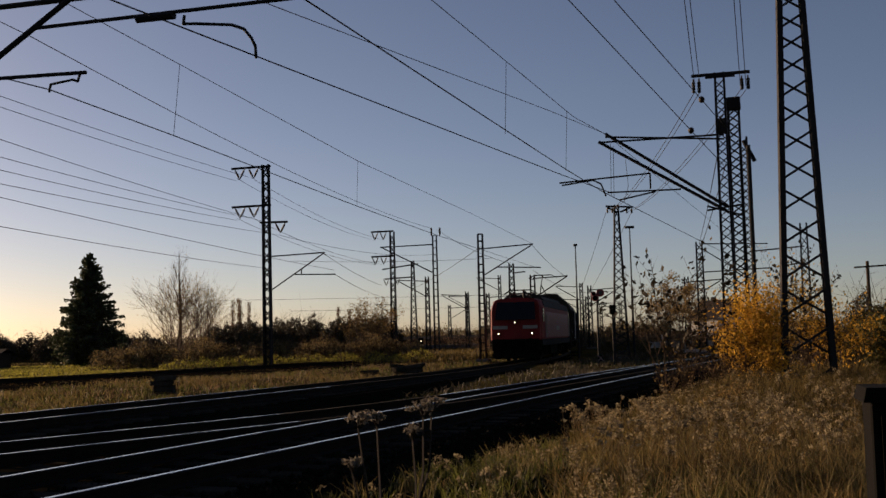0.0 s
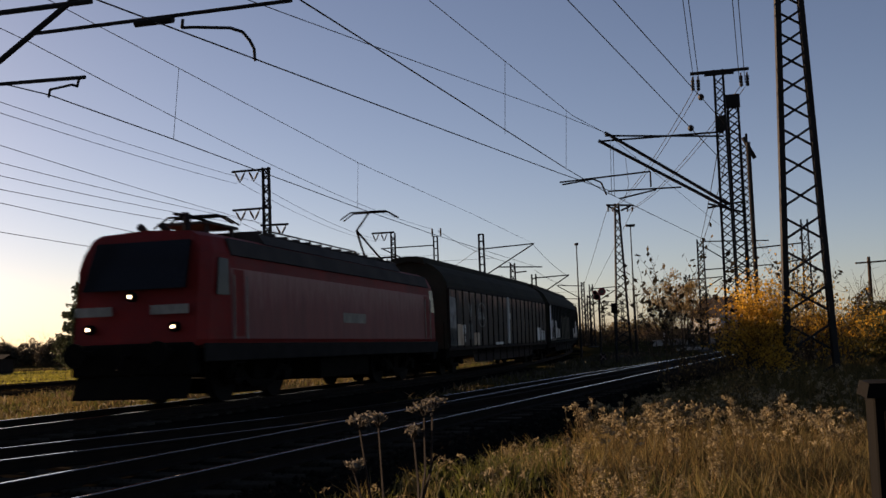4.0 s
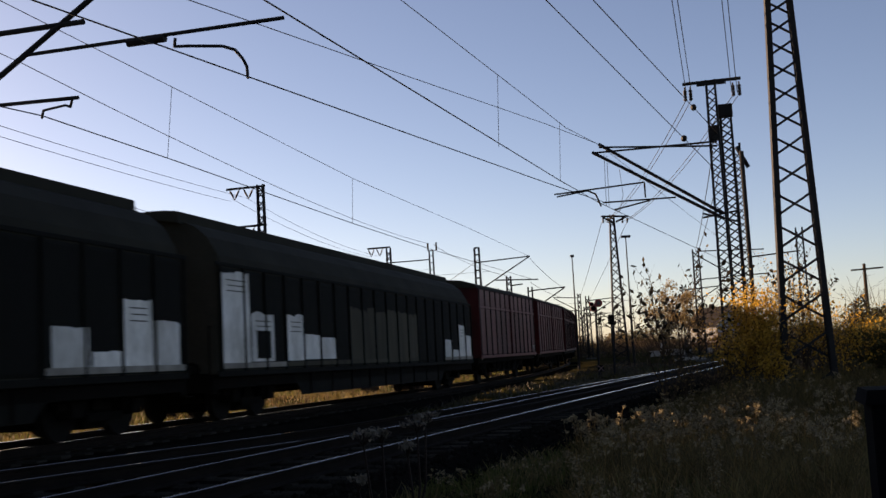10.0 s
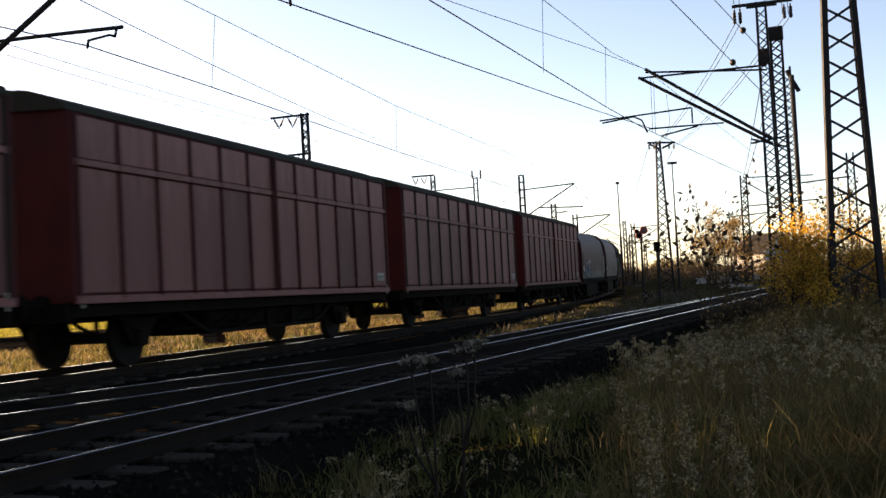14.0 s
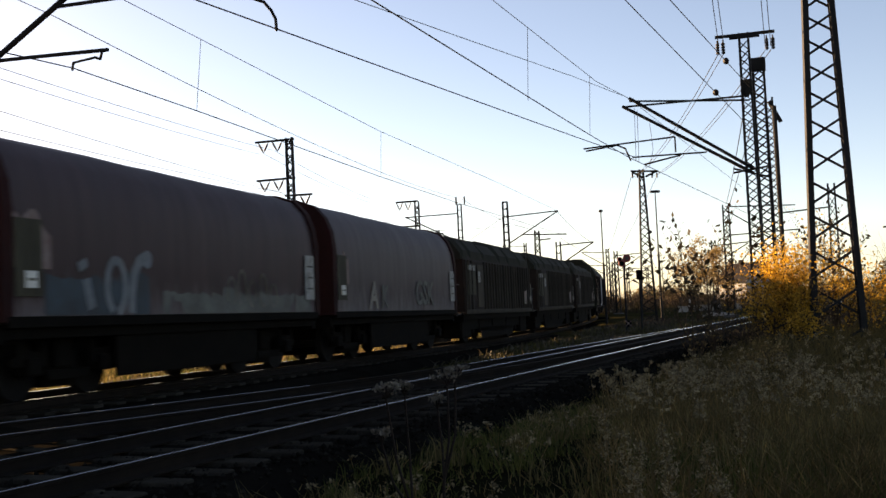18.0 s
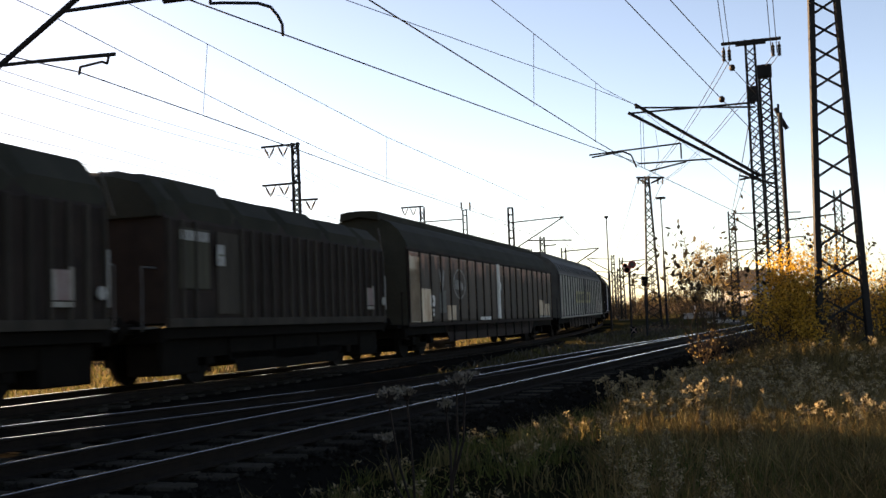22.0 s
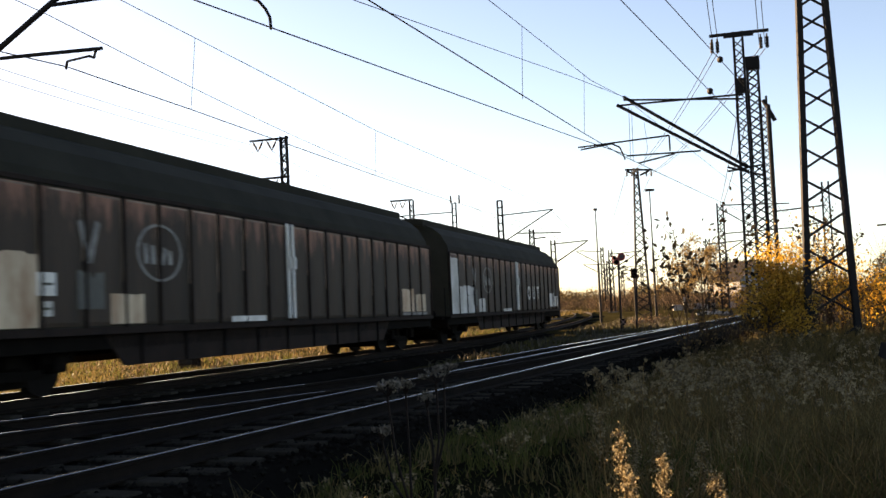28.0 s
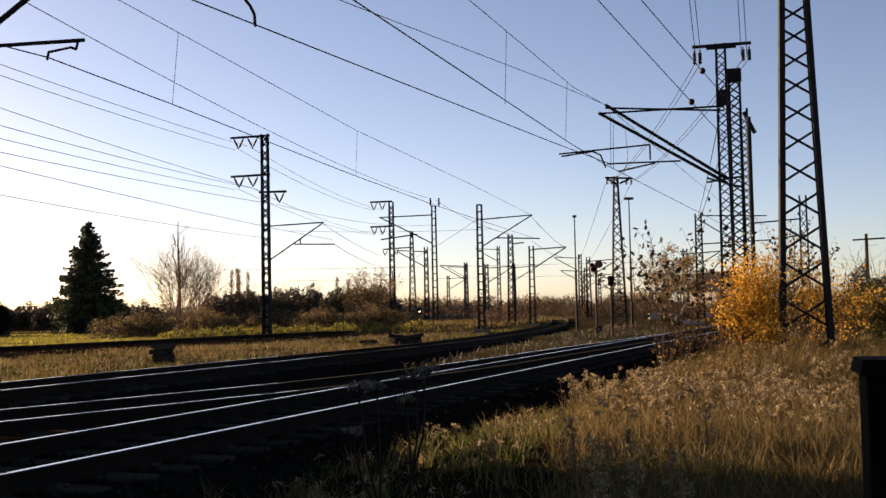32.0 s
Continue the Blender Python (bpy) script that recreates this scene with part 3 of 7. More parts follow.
def plate(parent, x0, x1, z0, z1, y, material, name="placard", label="", lines=0):
    bm = B()
    box(bm, x0, x1, y, y + 0.012, z0, z1)
    p = part(name, bm, material, parent, label)
    for i in range(lines):
        b2 = B()
        zz = z1 - (z1 - z0) * (i + 1) / (lines + 1)
        box(b2, x0 + (x1 - x0) * 0.15, x1 - (x1 - x0) * (0.2 + 0.1 * (i % 2)), y + 0.011, y + 0.015, zz - 0.02, zz + 0.02)
        part("writing_bar", b2, M_LETTER, p)
    return p


def smear(parent, x0, x1, z0, z1, y, material, name, label="", seed=1, rag=0.25):
    """A patch of paint with a ragged upper edge."""
    rnd = random.Random(seed)
    k = max(5, int((x1 - x0) / 0.07))
    hi, h = [], rnd.uniform(0, rag)
    for i in range(k + 1):
        h = min(rag, max(0, h + rnd.uniform(-0.35, 0.35) * rag))
        if rnd.random() < 0.06:
            h = rag * 1.5
        hi.append((x0 + (x1 - x0) * i / k, z1 - h * (z1 - z0) * 0.6))
    ring = [(x0, z0), (x1, z0)] + hi[::-1]
    return part(name, loft(B(), [[(x, yy, z) for x, z in ring] for yy in (y - 0.003, y + 0.004)]), material, parent, label)


def words(parent, text, x, z, y, size, material, name="lettering", label="", bold=0.0, slant=0.0):
    """Painted characters that read from the camera's side; x is their first edge towards the front."""
    cu = bpy.data.curves.new(name, "FONT")
    cu.body, cu.size, cu.extrude, cu.offset, cu.shear = text, size, 0.002, bold, slant
    cu.materials.append(material)
    ob = new(name, cu)
    ob.parent = parent
    ob.matrix_basis = Matrix.Translation((x, y, z)) @ Matrix.Rotation(radians(180), 4, "Z") @ Matrix.Rotation(radians(90), 4, "X")
    if label:
        ob["label"] = label
    return ob


def ring_mark(parent, x, z, y, r, width, material, name="round_marking", label="", wide=1.0):
    """A painted oval ring standing a few millimetres proud of the wall."""
    bm = B()
    k = 28
    at = lambda i, q, yy: bm.verts.new((x + wide * q * math.cos(6.2832 * i / k), yy, z + q * math.sin(6.2832 * i / k)))
    ring = [[at(i, q, yy) for q, yy in ((r - width, y), (r, y), (r, y + 0.005), (r - width, y + 0.005))] for i in range(k)]
    for a, b in zip(ring, ring[1:] + ring[:1]):
        for c in range(4):
            bm.faces.new((a[c], a[(c + 1) % 4], b[(c + 1) % 4], b[c]))
    return part(name, bm, material, parent, label)


SLIDE = [(1.40, 0.95), (1.42, 0.99), (1.42, 3.16), (1.36, 3.37), (1.14, 3.75), (0.86, 3.99), (0.52, 4.14), (0.0, 4.23)]


def wz(z):
    """Heights on the tall sliding walls."""
    return 1.04 + (z - 1.27) * 1.125


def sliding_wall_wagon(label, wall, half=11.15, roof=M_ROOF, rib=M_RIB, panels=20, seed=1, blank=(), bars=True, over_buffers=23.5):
    """A four-axle wagon with two sliding walls of ribbed panels under a dark curved roof."""
    rnd = random.Random(seed)
    w = tagged(new("sliding_wall_wagon"), label, "freight wagon", "wagons of the train")
    part("body", arch(SLIDE, -half + 0.28, half - 0.28), roof, w, "dark curved roof and end walls")
    for k in (-1, 1):
        bm = B()
        loft(bm, [[(k * (half - 0.30), 1.415, z0), (k * half, 1.415, z0), (k * (half - 0.26), 1.36, 3.36), (k * (half - 0.30), 1.36, 3.36)] for z0 in (0.96,)] + [[(k * (half - 0.30), -1.415, 0.96), (k * half, -1.415, 0.96), (k * (half - 0.26), -1.36, 3.36), (k * (half - 0.30), -1.36, 3.36)]])
        part("end_wall", bm, roof, w, "dark leaning end wall")
        for yy in (-0.5, 0.5):
            bm = B()
            beam(bm, (k * (half + 0.01), yy, 1.0), (k * (half - 0.24), yy, 3.3), 0.09, 0.10)
            part("end_post", bm, roof, w)
    # sill along the side, ridge cap with overhanging ends
    for sy in (-1, 1):
        bm = B()
        box(bm, -half + 0.02, half - 0.02, sy * 1.40, sy * 1.45, 0.90, 1.02, 0.008)
        part("sill", bm, rib, w)
        bm = B()
        box(bm, -half + 0.02, half - 0.02, sy * 1.405, sy * 1.445, 3.14, 3.22, 0.008)
        part("eaves_rail", bm, rib, w)
    bm = B()
    loft(bm, [[(x, 0.60, 4.06), (x, 0.57, 4.31), (x, 0.30, 4.34), (x, 0.0, 4.35), (x, -0.30, 4.34), (x, -0.57, 4.31), (x, -0.60, 4.06), (x, 0.0, 4.18)] for x in (-half + 0.35, half - 0.08)])
    part("roof_cap", bm, roof, w, "raised square-edged ridge of the roof")
    # panels and ribs of the visible wall, plain ribs on the other
    step = (2 * half - 0.3) / panels
    pan, rb = B(), B()
    # each panel bows outwards between its ribs and is flattened at its upper and lower edge
    hp = step / 2 - 0.03
    bow = [(-hp, 0.0), (-hp * 0.93, 0.014), (-hp * 0.5, 0.026), (0, 0.030), (hp * 0.5, 0.026), (hp * 0.93, 0.014), (hp, 0.0)]
    loft(pan, [[(px, py * k, z) for px, py in bow] for z, k in ((1.04, 0.35), (1.10, 0.9), (1.8, 1.0), (3.05, 0.9), (3.11, 0.35))])
    box(rb, -0.028, 0.028, 0, 0.055, 1.0, 3.15, 0.01)
    pan, rb = mesh_of(pan, "wall_panel", wall), mesh_of(rb, "rib", rib)
    # thin pale strips paint the highlight on one side and the top of panels
    edges = []
    for k in range(3):
        bm = B()
        z0 = rnd.uniform(1.2, 2.1)
        beam(bm, (-hp * 0.97, 0.012, z0), (-hp * 0.97, 0.012, 3.10), 0.010, 0.018)
        beam(bm, (-hp * 0.97, 0.016, 3.085), (hp * rnd.uniform(0.2, 0.95), 0.016, 3.085), 0.014, 0.024)
        edges.append(mesh_of(bm, "worn_edge", M_TRIM))
    for i in range(panels):
        x = half - 0.15 - step * (i + 0.5)
        if i not in blank:
            p = part("wall_panel", pan, None, w, at=pose(x, 1.42, 0))
            if wall is M_BROWN:
                part("worn_edge", rnd.choice(edges), None, p)
        part("rib", rb, None, w, at=pose(x + step / 2, 1.425, 0))
        part("rib", rb, None, w, at=pose(x, -1.475, 0))
    part("rib", rb, None, w, at=pose(-half + 0.15, 1.425, 0))
    # the pale bars in the middle where the two walls meet
    pale = rib if rib is M_GALV else M_WHITE
    for x in (0.13, -0.13) if bars else ():
        bm = B()
        box(bm, x - 0.045, x + 0.045, 1.455, 1.51, 1.06, 3.14, 0.01)
        bar_part = part("locking_bar", bm, pale, w, "pale locking bar")
        bm = B()
        box(bm, x - 0.075, x + 0.03, 1.508, 1.54, 2.15, 2.42, 0.008)
        part("handle", bm, pale, bar_part)
    frame_under(w, half - 0.05, 0.66, 0.95, seed=seed)
    for sy in (-1, 1):
        bm = B()
        loft(bm, [[(-7.1, y, 0.90), (7.1, y, 0.90), (6.5, y, 0.38), (-6.5, y, 0.38)] for y in (sy * 1.30, sy * 1.34)])
        part("side_girder", bm, M_RIB if rib is M_GALV else rib, w, "deep dark girder below the wall")
        for i in range(9):
            bm = B()
            box(bm, -6.0 + i * 1.5 - 0.02, -6.0 + i * 1.5 + 0.02, sy * 1.335, sy * 1.37, 0.39, 0.89)
            part("girder_stiffener", bm, M_UNDER, w)
    for k in (-1, 1):
        bogie(w, k * 8.85)
    buffers(w, over_buffers / 2)
    for k in (-1, 1):
        bm = B()
        box(bm, k * (half + 0.02), k * (over_buffers / 2 - 0.6), -1.25, 1.25, 0.86, 0.98, 0.015)
        part("end_platform", bm, M_UNDER, w)
    for k in (-1, 1):
        for y in (1.30, -1.30):
            bm = B()
            bar(bm, (k * (half + 0.10), y, 0.56), (k * (half + 0.10), y, 1.9), 0.016, 6)
            bar(bm, (k * half, y, 1.9), (k * (half + 0.10), y, 1.9), 0.016, 6)
            box(bm, k * (half + 0.02) - 0.18, k * (half + 0.02) + 0.10, y - 0.1, y + 0.1, 0.55, 0.58)
            part("corner_step", bm, M_UNDER, w)
    return w, step


def brown_wagon(label, seed, pale_front=(), cream=(), logos=True, text=""):
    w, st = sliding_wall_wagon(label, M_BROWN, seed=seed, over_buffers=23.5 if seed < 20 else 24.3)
    x = lambda k: 11.0 - st * k
    for k0, k1, z0, z1, m in pale_front:
        smear(w, x(k1) + 0.03, x(k0) - 0.03, wz(z0), wz(z1), 1.4505, m, "pale_panel", "pale dirty repaint over the brown wall", seed * 13 + int(k0 * 10), 0.10)
    if logos:
        for k, big in ((3.1, False), (5.0, True)):
            z = 2.26
            if big:
                ring_mark(w, x(k), z, 1.455, 0.50, 0.045, M_CHALK, "round_marking", "faded white ring painted on the wall", 1.5)
            for j in ((-1.0, -0.3, 0.4, 1.0) if big else (-1, 1)):
                bm = B()
                if big:
                    beam(bm, (x(k) + j * 0.40 + 0.05, 1.454, 2.06), (x(k) + j * 0.40 - 0.07 * (-1) ** int(j * 3), 1.454, 2.36 + 0.05 * j), 0.008, 0.12)
                    part("faded_mark", bm, M_CHALK, w)
                else:
                    beam(bm, (x(k) + j * 0.24, 1.454, 2.66), (x(k), 1.454, 2.02), 0.008, 0.13)
                    part("faded_mark", bm, M_CHALK, w)
        smear(w, x(3.45), x(2.8), 1.30, 2.02, 1.4505, M_GREYSPRAY, "faded_mark", "rubbed-out grey marking", seed * 5, 0.4)
    plate(w, x(2.3), x(1.9), 1.50, 1.84, 1.446, M_WHITE, lines=1)
    plate(w, x(2.22), x(1.98), 1.20, 1.42, 1.446, M_WHITE, lines=1)
    smear(w, x(4.5), x(3.6), 1.06, 1.56, 1.4505, M_WHITE if text else M_CREAM, "stained_patch", "white patch" if text else "rust-stained patch", seed * 3, 0.08)
    plate(w, x(8.8), x(7.4), wz(1.26), wz(1.36), 1.46, M_WHITE)
    smear(w, x(18.3), x(17.3), wz(1.36), wz(1.98), 1.4505, M_CREAM if cream else M_WHITE, "white_patch", "white data patch", seed * 7, 0.10)
    smear(w, x(19.4), x(18.5), wz(1.36), wz(1.84), 1.4505, M_CREAM if cream else M_WHITE, "white_patch", "white data patch", seed * 7 + 1, 0.10)
    if cream:
        plate(w, x(19.5), x(17.3), wz(1.27), wz(1.34), 1.4505, M_CHALK, "pale_strip", "pale strip along the foot of the wall")
    for k in cream:
        smear(w, x(k + 1) + 0.03, x(k) - 0.03, wz(1.30), wz(2.95), 1.4505, M_CREAM, "stained_panel", "rust-stained cream repaint", seed * 11 + k, 0.3)
    if text:
        words(w, text, x(12.15), 1.52, 1.452, 0.84, M_WHITE, "chalk_letters", "white painted letters OUT", bold=0.014).data.space_character = 1.3
    return w


def black_wagon(label, seed):
    w, st = sliding_wall_wagon(label, M_BLACK, seed=seed, rib=M_BLACK, bars=False)
    x = lambda k: 11.0 - st * k
    for k in range(7, 13):
        smear(w, x(k + 1) + 0.07, x(k) - 0.07, wz(1.36), wz(2.68), 1.4505, M_OLIVE, "olive_panel", "dull olive panel with a ragged edge", seed * 31 + k, 0.12)
    for k0, k1, z0, z1 in ((0.08, 1.25, 1.36, 3.08), (1.32, 2.4, 1.40, 2.36), (3.1, 3.98, 1.40, 2.38), (4.08, 4.95, 1.42, 1.96), (5.05, 5.95, 1.42, 1.90), (16.2, 17.1, 1.30, 1.95), (17.2, 17.95, 1.30, 1.62), (18.05, 18.9, 1.30, 2.45), (18.95, 19.8, 1.30, 2.12)):
        smear(w, x(k1), x(k0), wz(z0), wz(z1), 1.4505, M_WHITE, "white_patch", "white data patch with a ragged edge", seed * 17 + int(k0 * 10), 0.10)
        if z1 > 2.2:
            for j in range(3):
                bm = B()
                zt = wz(z1) - 0.22 - 0.11 * j
                box(bm, x(k1) + 0.18, x(k0) - 0.2 - 0.06 * (j % 2), 1.452, 1.462, zt, zt + 0.022)
                part("text_line", bm, M_LETTER, w)
    for i in range(20):
        if i < 13 or i > 15:
            plate(w, x(i + 1) + 0.03, x(i) - 0.03, 1.06, 1.17, 1.447, M_OLIVE if 2 < i < 16 else M_PALE, "pale_strip")
    plate(w, x(2.2), x(1.55), 1.25, 1.85, 1.456, M_BLACK, "dark_square", "small black square on the white patch")
    return w


def silver_wagon(label, seed):
    w, st = sliding_wall_wagon(label, M_SILVER, seed=seed, rib=M_GALV, over_buffers=24.3, roof=mat("grey_wagon_roof", (0.075, 0.074, 0.068), (0.035, 0.034, 0.031), rough=0.75, spec=0.15, scale=0.9, fine=12))
    x = lambda k: 11.0 - st * k
    for i in range(6, 14):
        bm = B()
        box(bm, max(-3.4, x(i + 1) + 0.03), min(4.2, x(i) - 0.03), 1.4515, 1.4545, 1.70, 2.36)
        part("yellow_band", bm, M_YELLOW, w, "faded yellow band with dark marks")
    for i in range(11):
        bm = B()
        xx = 3.85 - i * 0.625
        box(bm, xx - (0.40, 0.44, 0.38, 0.46)[i % 4], xx, 1.4555, 1.458, 1.84, 2.22)
        part("dark_mark", bm, M_LETTER, w)
    for j, (k, top) in enumerate(((16.05, 2.2), (17.05, 1.95), (18.05, 1.9), (19.0, 2.0), (0.05, 2.9))):
        smear(w, x(k + 0.9), x(k), wz(1.28), wz(top), 1.4505, M_PALE, "pale_patch", "pale cleaned patch on the wall", 90 + j, 0.2)
    for sy in (-1, 1):
        bm = B()
        box(bm, -10.9, 10.9, sy * 1.452, sy * 1.478, 0.92, 1.0, 0.006)
        part("lower_rail", bm, M_SILVER, w, "pale rail under the wall")
    # ladder-like stiffeners on the slope of the roof
    for sy in (-1, 1):
        bm = B()
        beam(bm, (0, sy * 1.37, 3.36), (0, sy * 1.16, 3.74), 0.05, 0.05)
        me = mesh_of(bm, "roof_rib", M_GALV)
        for i in range(24):
            part("roof_rib", me, None, w, at=pose(-10.6 + 21.2 * i / 23, 0, 0))
    return w


BOXY = [(1.40, 1.08), (1.44, 1.12), (1.44, 3.92), (1.36, 4.02), (0.8, 4.16), (0.0, 4.22)]


def red_wagon(label, seed):
    """A two-axle covered wagon with tall pale-red panels in an oxide red frame."""
    half = 6.72
    w = tagged(new("covered_wagon"), label, "freight wagon", "wagons of the train")
    part("body", arch(BOXY, -half, half), M_REDFRAME, w, "oxide red end walls and frame")
    bm = B()
    loft(bm, [[(x, 1.46, 3.93), (x, 1.38, 4.06), (x, 0.8, 4.27), (x, 0.0, 4.35), (x, -0.8, 4.27), (x, -1.38, 4.06), (x, -1.46, 3.93), (x, 0.0, 4.0)] for x in (-half - 0.08, half + 0.08)])
    part("roof", bm, M_ROOF, w, "dark sooty roof")
    k = 12
    st = (2 * half - 0.2) / k
    lo, hi, rb = B(), B(), B()
    box(lo, -st / 2 + 0.03, st / 2 - 0.03, 0, 0.02, 1.22, 3.10)
    box(hi, -st / 2 + 0.03, st / 2 - 0.03, 0, 0.02, 3.24, 3.88)
    for q in (lo, hi):
        bmesh.ops.bevel(q, geom=q.edges[:], offset=0.012, segments=1, affect="EDGES")
    box(rb, -0.032, 0.032, 0, 0.06, 1.14, 3.90, 0.01)
    lo, hi, rb = mesh_of(lo, "lower_panel", M_RED), mesh_of(hi, "upper_panel", M_RED), mesh_of(rb, "rib", M_RIB if seed % 2 else M_REDFRAME)
    for i in range(k + 1):
        x = half - 0.1 - st * i
        part("rib", rb, None, w, at=pose(x, 1.442, 0))
        part("rib", rb, None, w, at=pose(x, -1.502, 0))
        if i < k:
            part("lower_panel", lo, None, w, at=pose(x - st / 2, 1.44, 0))
            part("upper_panel", hi, None, w, at=pose(x - st / 2, 1.44, 0))
    bm = B()
    box(bm, -half + 0.05, half - 0.05, 1.44, 1.50, 3.12, 3.22, 0.01)
    part("belt_rail", bm, M_RED, w)
    bm = B()
    box(bm, -half, half, 1.42, 1.50, 1.06, 1.18, 0.01)
    part("sill", bm, M_RED, w)
    for s in (-1, 1):
        bm = B()
        box(bm, s * half - 0.05, s * half + 0.05, 1.40, 1.48, 1.10, 3.92, 0.01)
        part("corner_post", bm, M_REDFRAME, w)
        bm = B()
        box(bm, s * 0.06 - 0.03, s * 0.06 + 0.03, 1.495, 1.53, 1.2, 3.9, 0.008)
        part("door_bar", bm, M_REDFRAME, w)
    frame_under(w, half, 0.86, 1.08, seed=seed)
    for s in (-1, 1):
        wheelset(w, s * 4.4, 0.48)
        for y in (-1.0, 1.0):
            bm = B()
            box(bm, s * 4.4 - 0.15, s * 4.4 + 0.15, y - 0.12, y + 0.12, 0.34, 0.62, 0.02)
            part("axle_box", bm, M_UNDER, w)
            bm = B()
            loft(bm, [[(s * 4.4 + q * 0.62, yy, 0.80), (s * 4.4 + q * 0.62, yy, 0.84), (s * 4.4, yy, 0.79), (s * 4.4 - q * 0.62, yy, 0.84), (s * 4.4 - q * 0.62, yy, 0.80), (s * 4.4 - q * 0.2, yy, 0.62), (s * 4.4 + q * 0.2, yy, 0.62)] for yy in (y - 0.06, y + 0.06) for q in (1,)])
            part("leaf_spring", bm, M_UNDER, w)
            for e in (-1, 1):
                bm = B()
                beam(bm, (s * 4.4 + e * 0.12, y, 0.35), (s * 4.4 + e * 0.55, y, 0.88), 0.05, 0.1)
                part("axle_guard", bm, M_UNDER, w)
    bm = B()
    bar(bm, (-3.4, 1.05, 0.55), (3.4, 1.05, 0.55), 0.025, 6)
    for i in range(6):
        bar(bm, (-3.2 + i * 1.28, 1.05, 0.55), (-3.2 + i * 1.28 + (0.55 if i % 2 else -0.1), 1.05, 0.9), 0.022, 6)
    bar(bm, (-1.6, 0.4, 0.62), (-0.5, 0.4, 0.62), 0.2, 12)
    part("brake_rigging", bm, M_UNDER, w)
    for sy in (-1, 1):
        # truss under the sill: lower chord, posts and slanting ties
        bm = B()
        low = [(-3.5, 0.86), (-2.4, 0.42), (2.4, 0.42), (3.5, 0.86)]
        loft(bm, [[(xa, sy * 1.17, za), (xa, sy * 1.23, za), (xa, sy * 1.23, za + 0.07), (xa, sy * 1.17, za + 0.07)] for xa, za in low])
        part("truss_chord", bm, M_UNDER, w)
        for xx in (-2.4, -1.2, 0, 1.2, 2.4):
            bm = B()
            beam(bm, (xx, sy * 1.2, 0.42), (xx, sy * 1.2, 0.9), 0.06, 0.08)
            part("truss_post", bm, M_UNDER, w)
            if xx < 2:
                bm = B()
                beam(bm, (xx, sy * 1.2, 0.86), (xx + 1.2, sy * 1.2, 0.44), 0.035, 0.04)
                part("truss_tie", bm, M_UNDER, w)
    for x0, x1, z0 in ((0.7, 1.9, 0.40), (-3.3, -2.5, 0.50)):
        bm = B()
        box(bm, x0, x1, -0.8, 0.9, z0, 0.86, 0.03)
        part("brake_box", bm, M_UNDER, w)
    for s in (-1, 1):
        bm = B()
        bar(bm, (s * (half - 0.15), 1.47, 1.0), (s * (half - 0.15), 1.47, 1.25), 0.02, 6)
        part("handle", bm, M_CHALK, w, "pale grab handle")
    if seed == 24:
        # a faded word that became pale strokes, and a pinkish repair
        for i, (k, wd, ht) in enumerate(((3.15, 0.30, 0.95), (3.6, 0.26, 0.7), (4.05, 0.12, 0.95), (4.35, 0.12, 1.0), (4.7, 0.32, 0.72), (5.25, 0.12, 0.7), (5.5, 0.12, 0.7))):
            x1 = half - 0.1 - st * k
            smear(w, x1 - wd, x1, 2.1, 2.1 + ht, 1.464, M_FADED, "faded_stroke", "faded pale paint stroke", 60 + i, 0.25)
        smear(w, half - 0.1 - st * 8.6, half - 0.1 - st * 8.2, 1.25, 1.75, 1.464, M_REDFRAME, "red_patch", "small patch of fresh red paint", 71, 0.4)
    buffers(w, 7.40)
    plate(w, -half + 0.35, -half + 0.85, 1.35, 1.55, 1.465, M_CHALK, lines=1)
    return w


def stroke(parent, pts, width, material):
    """One sprayed brush stroke on the wall through (x, z) points."""
    bm = B()
    row = []
    for i, (x, z) in enumerate(pts):
        (xa, za), (xb, zb) = pts[max(0, i - 1)], pts[min(len(pts) - 1, i + 1)]
        d = math.hypot(xb - xa, zb - za) or 1.0
        nx, nz = -(zb - za) / d * width / 2, (xb - xa) / d * width / 2
        row.append((bm.verts.new((x + nx, 1.446, z + nz)), bm.verts.new((x - nx, 1.446, z - nz))))
    for (a, b), (c, d) in zip(row, row[1:]):
        bm.faces.new((a, c, d, b))
    bmesh.ops.solidify(bm, geom=bm.faces[:], thickness=0.006)
    return part("spray_stroke", bm, material, parent, "worn pale spray stroke")


TARP = [(1.40, 1.16), (1.43, 1.22), (1.43, 2.72), (1.38, 3.11), (1.24, 3.47), (0.98, 3.76), (0.55, 3.92), (0.0, 3.97)]


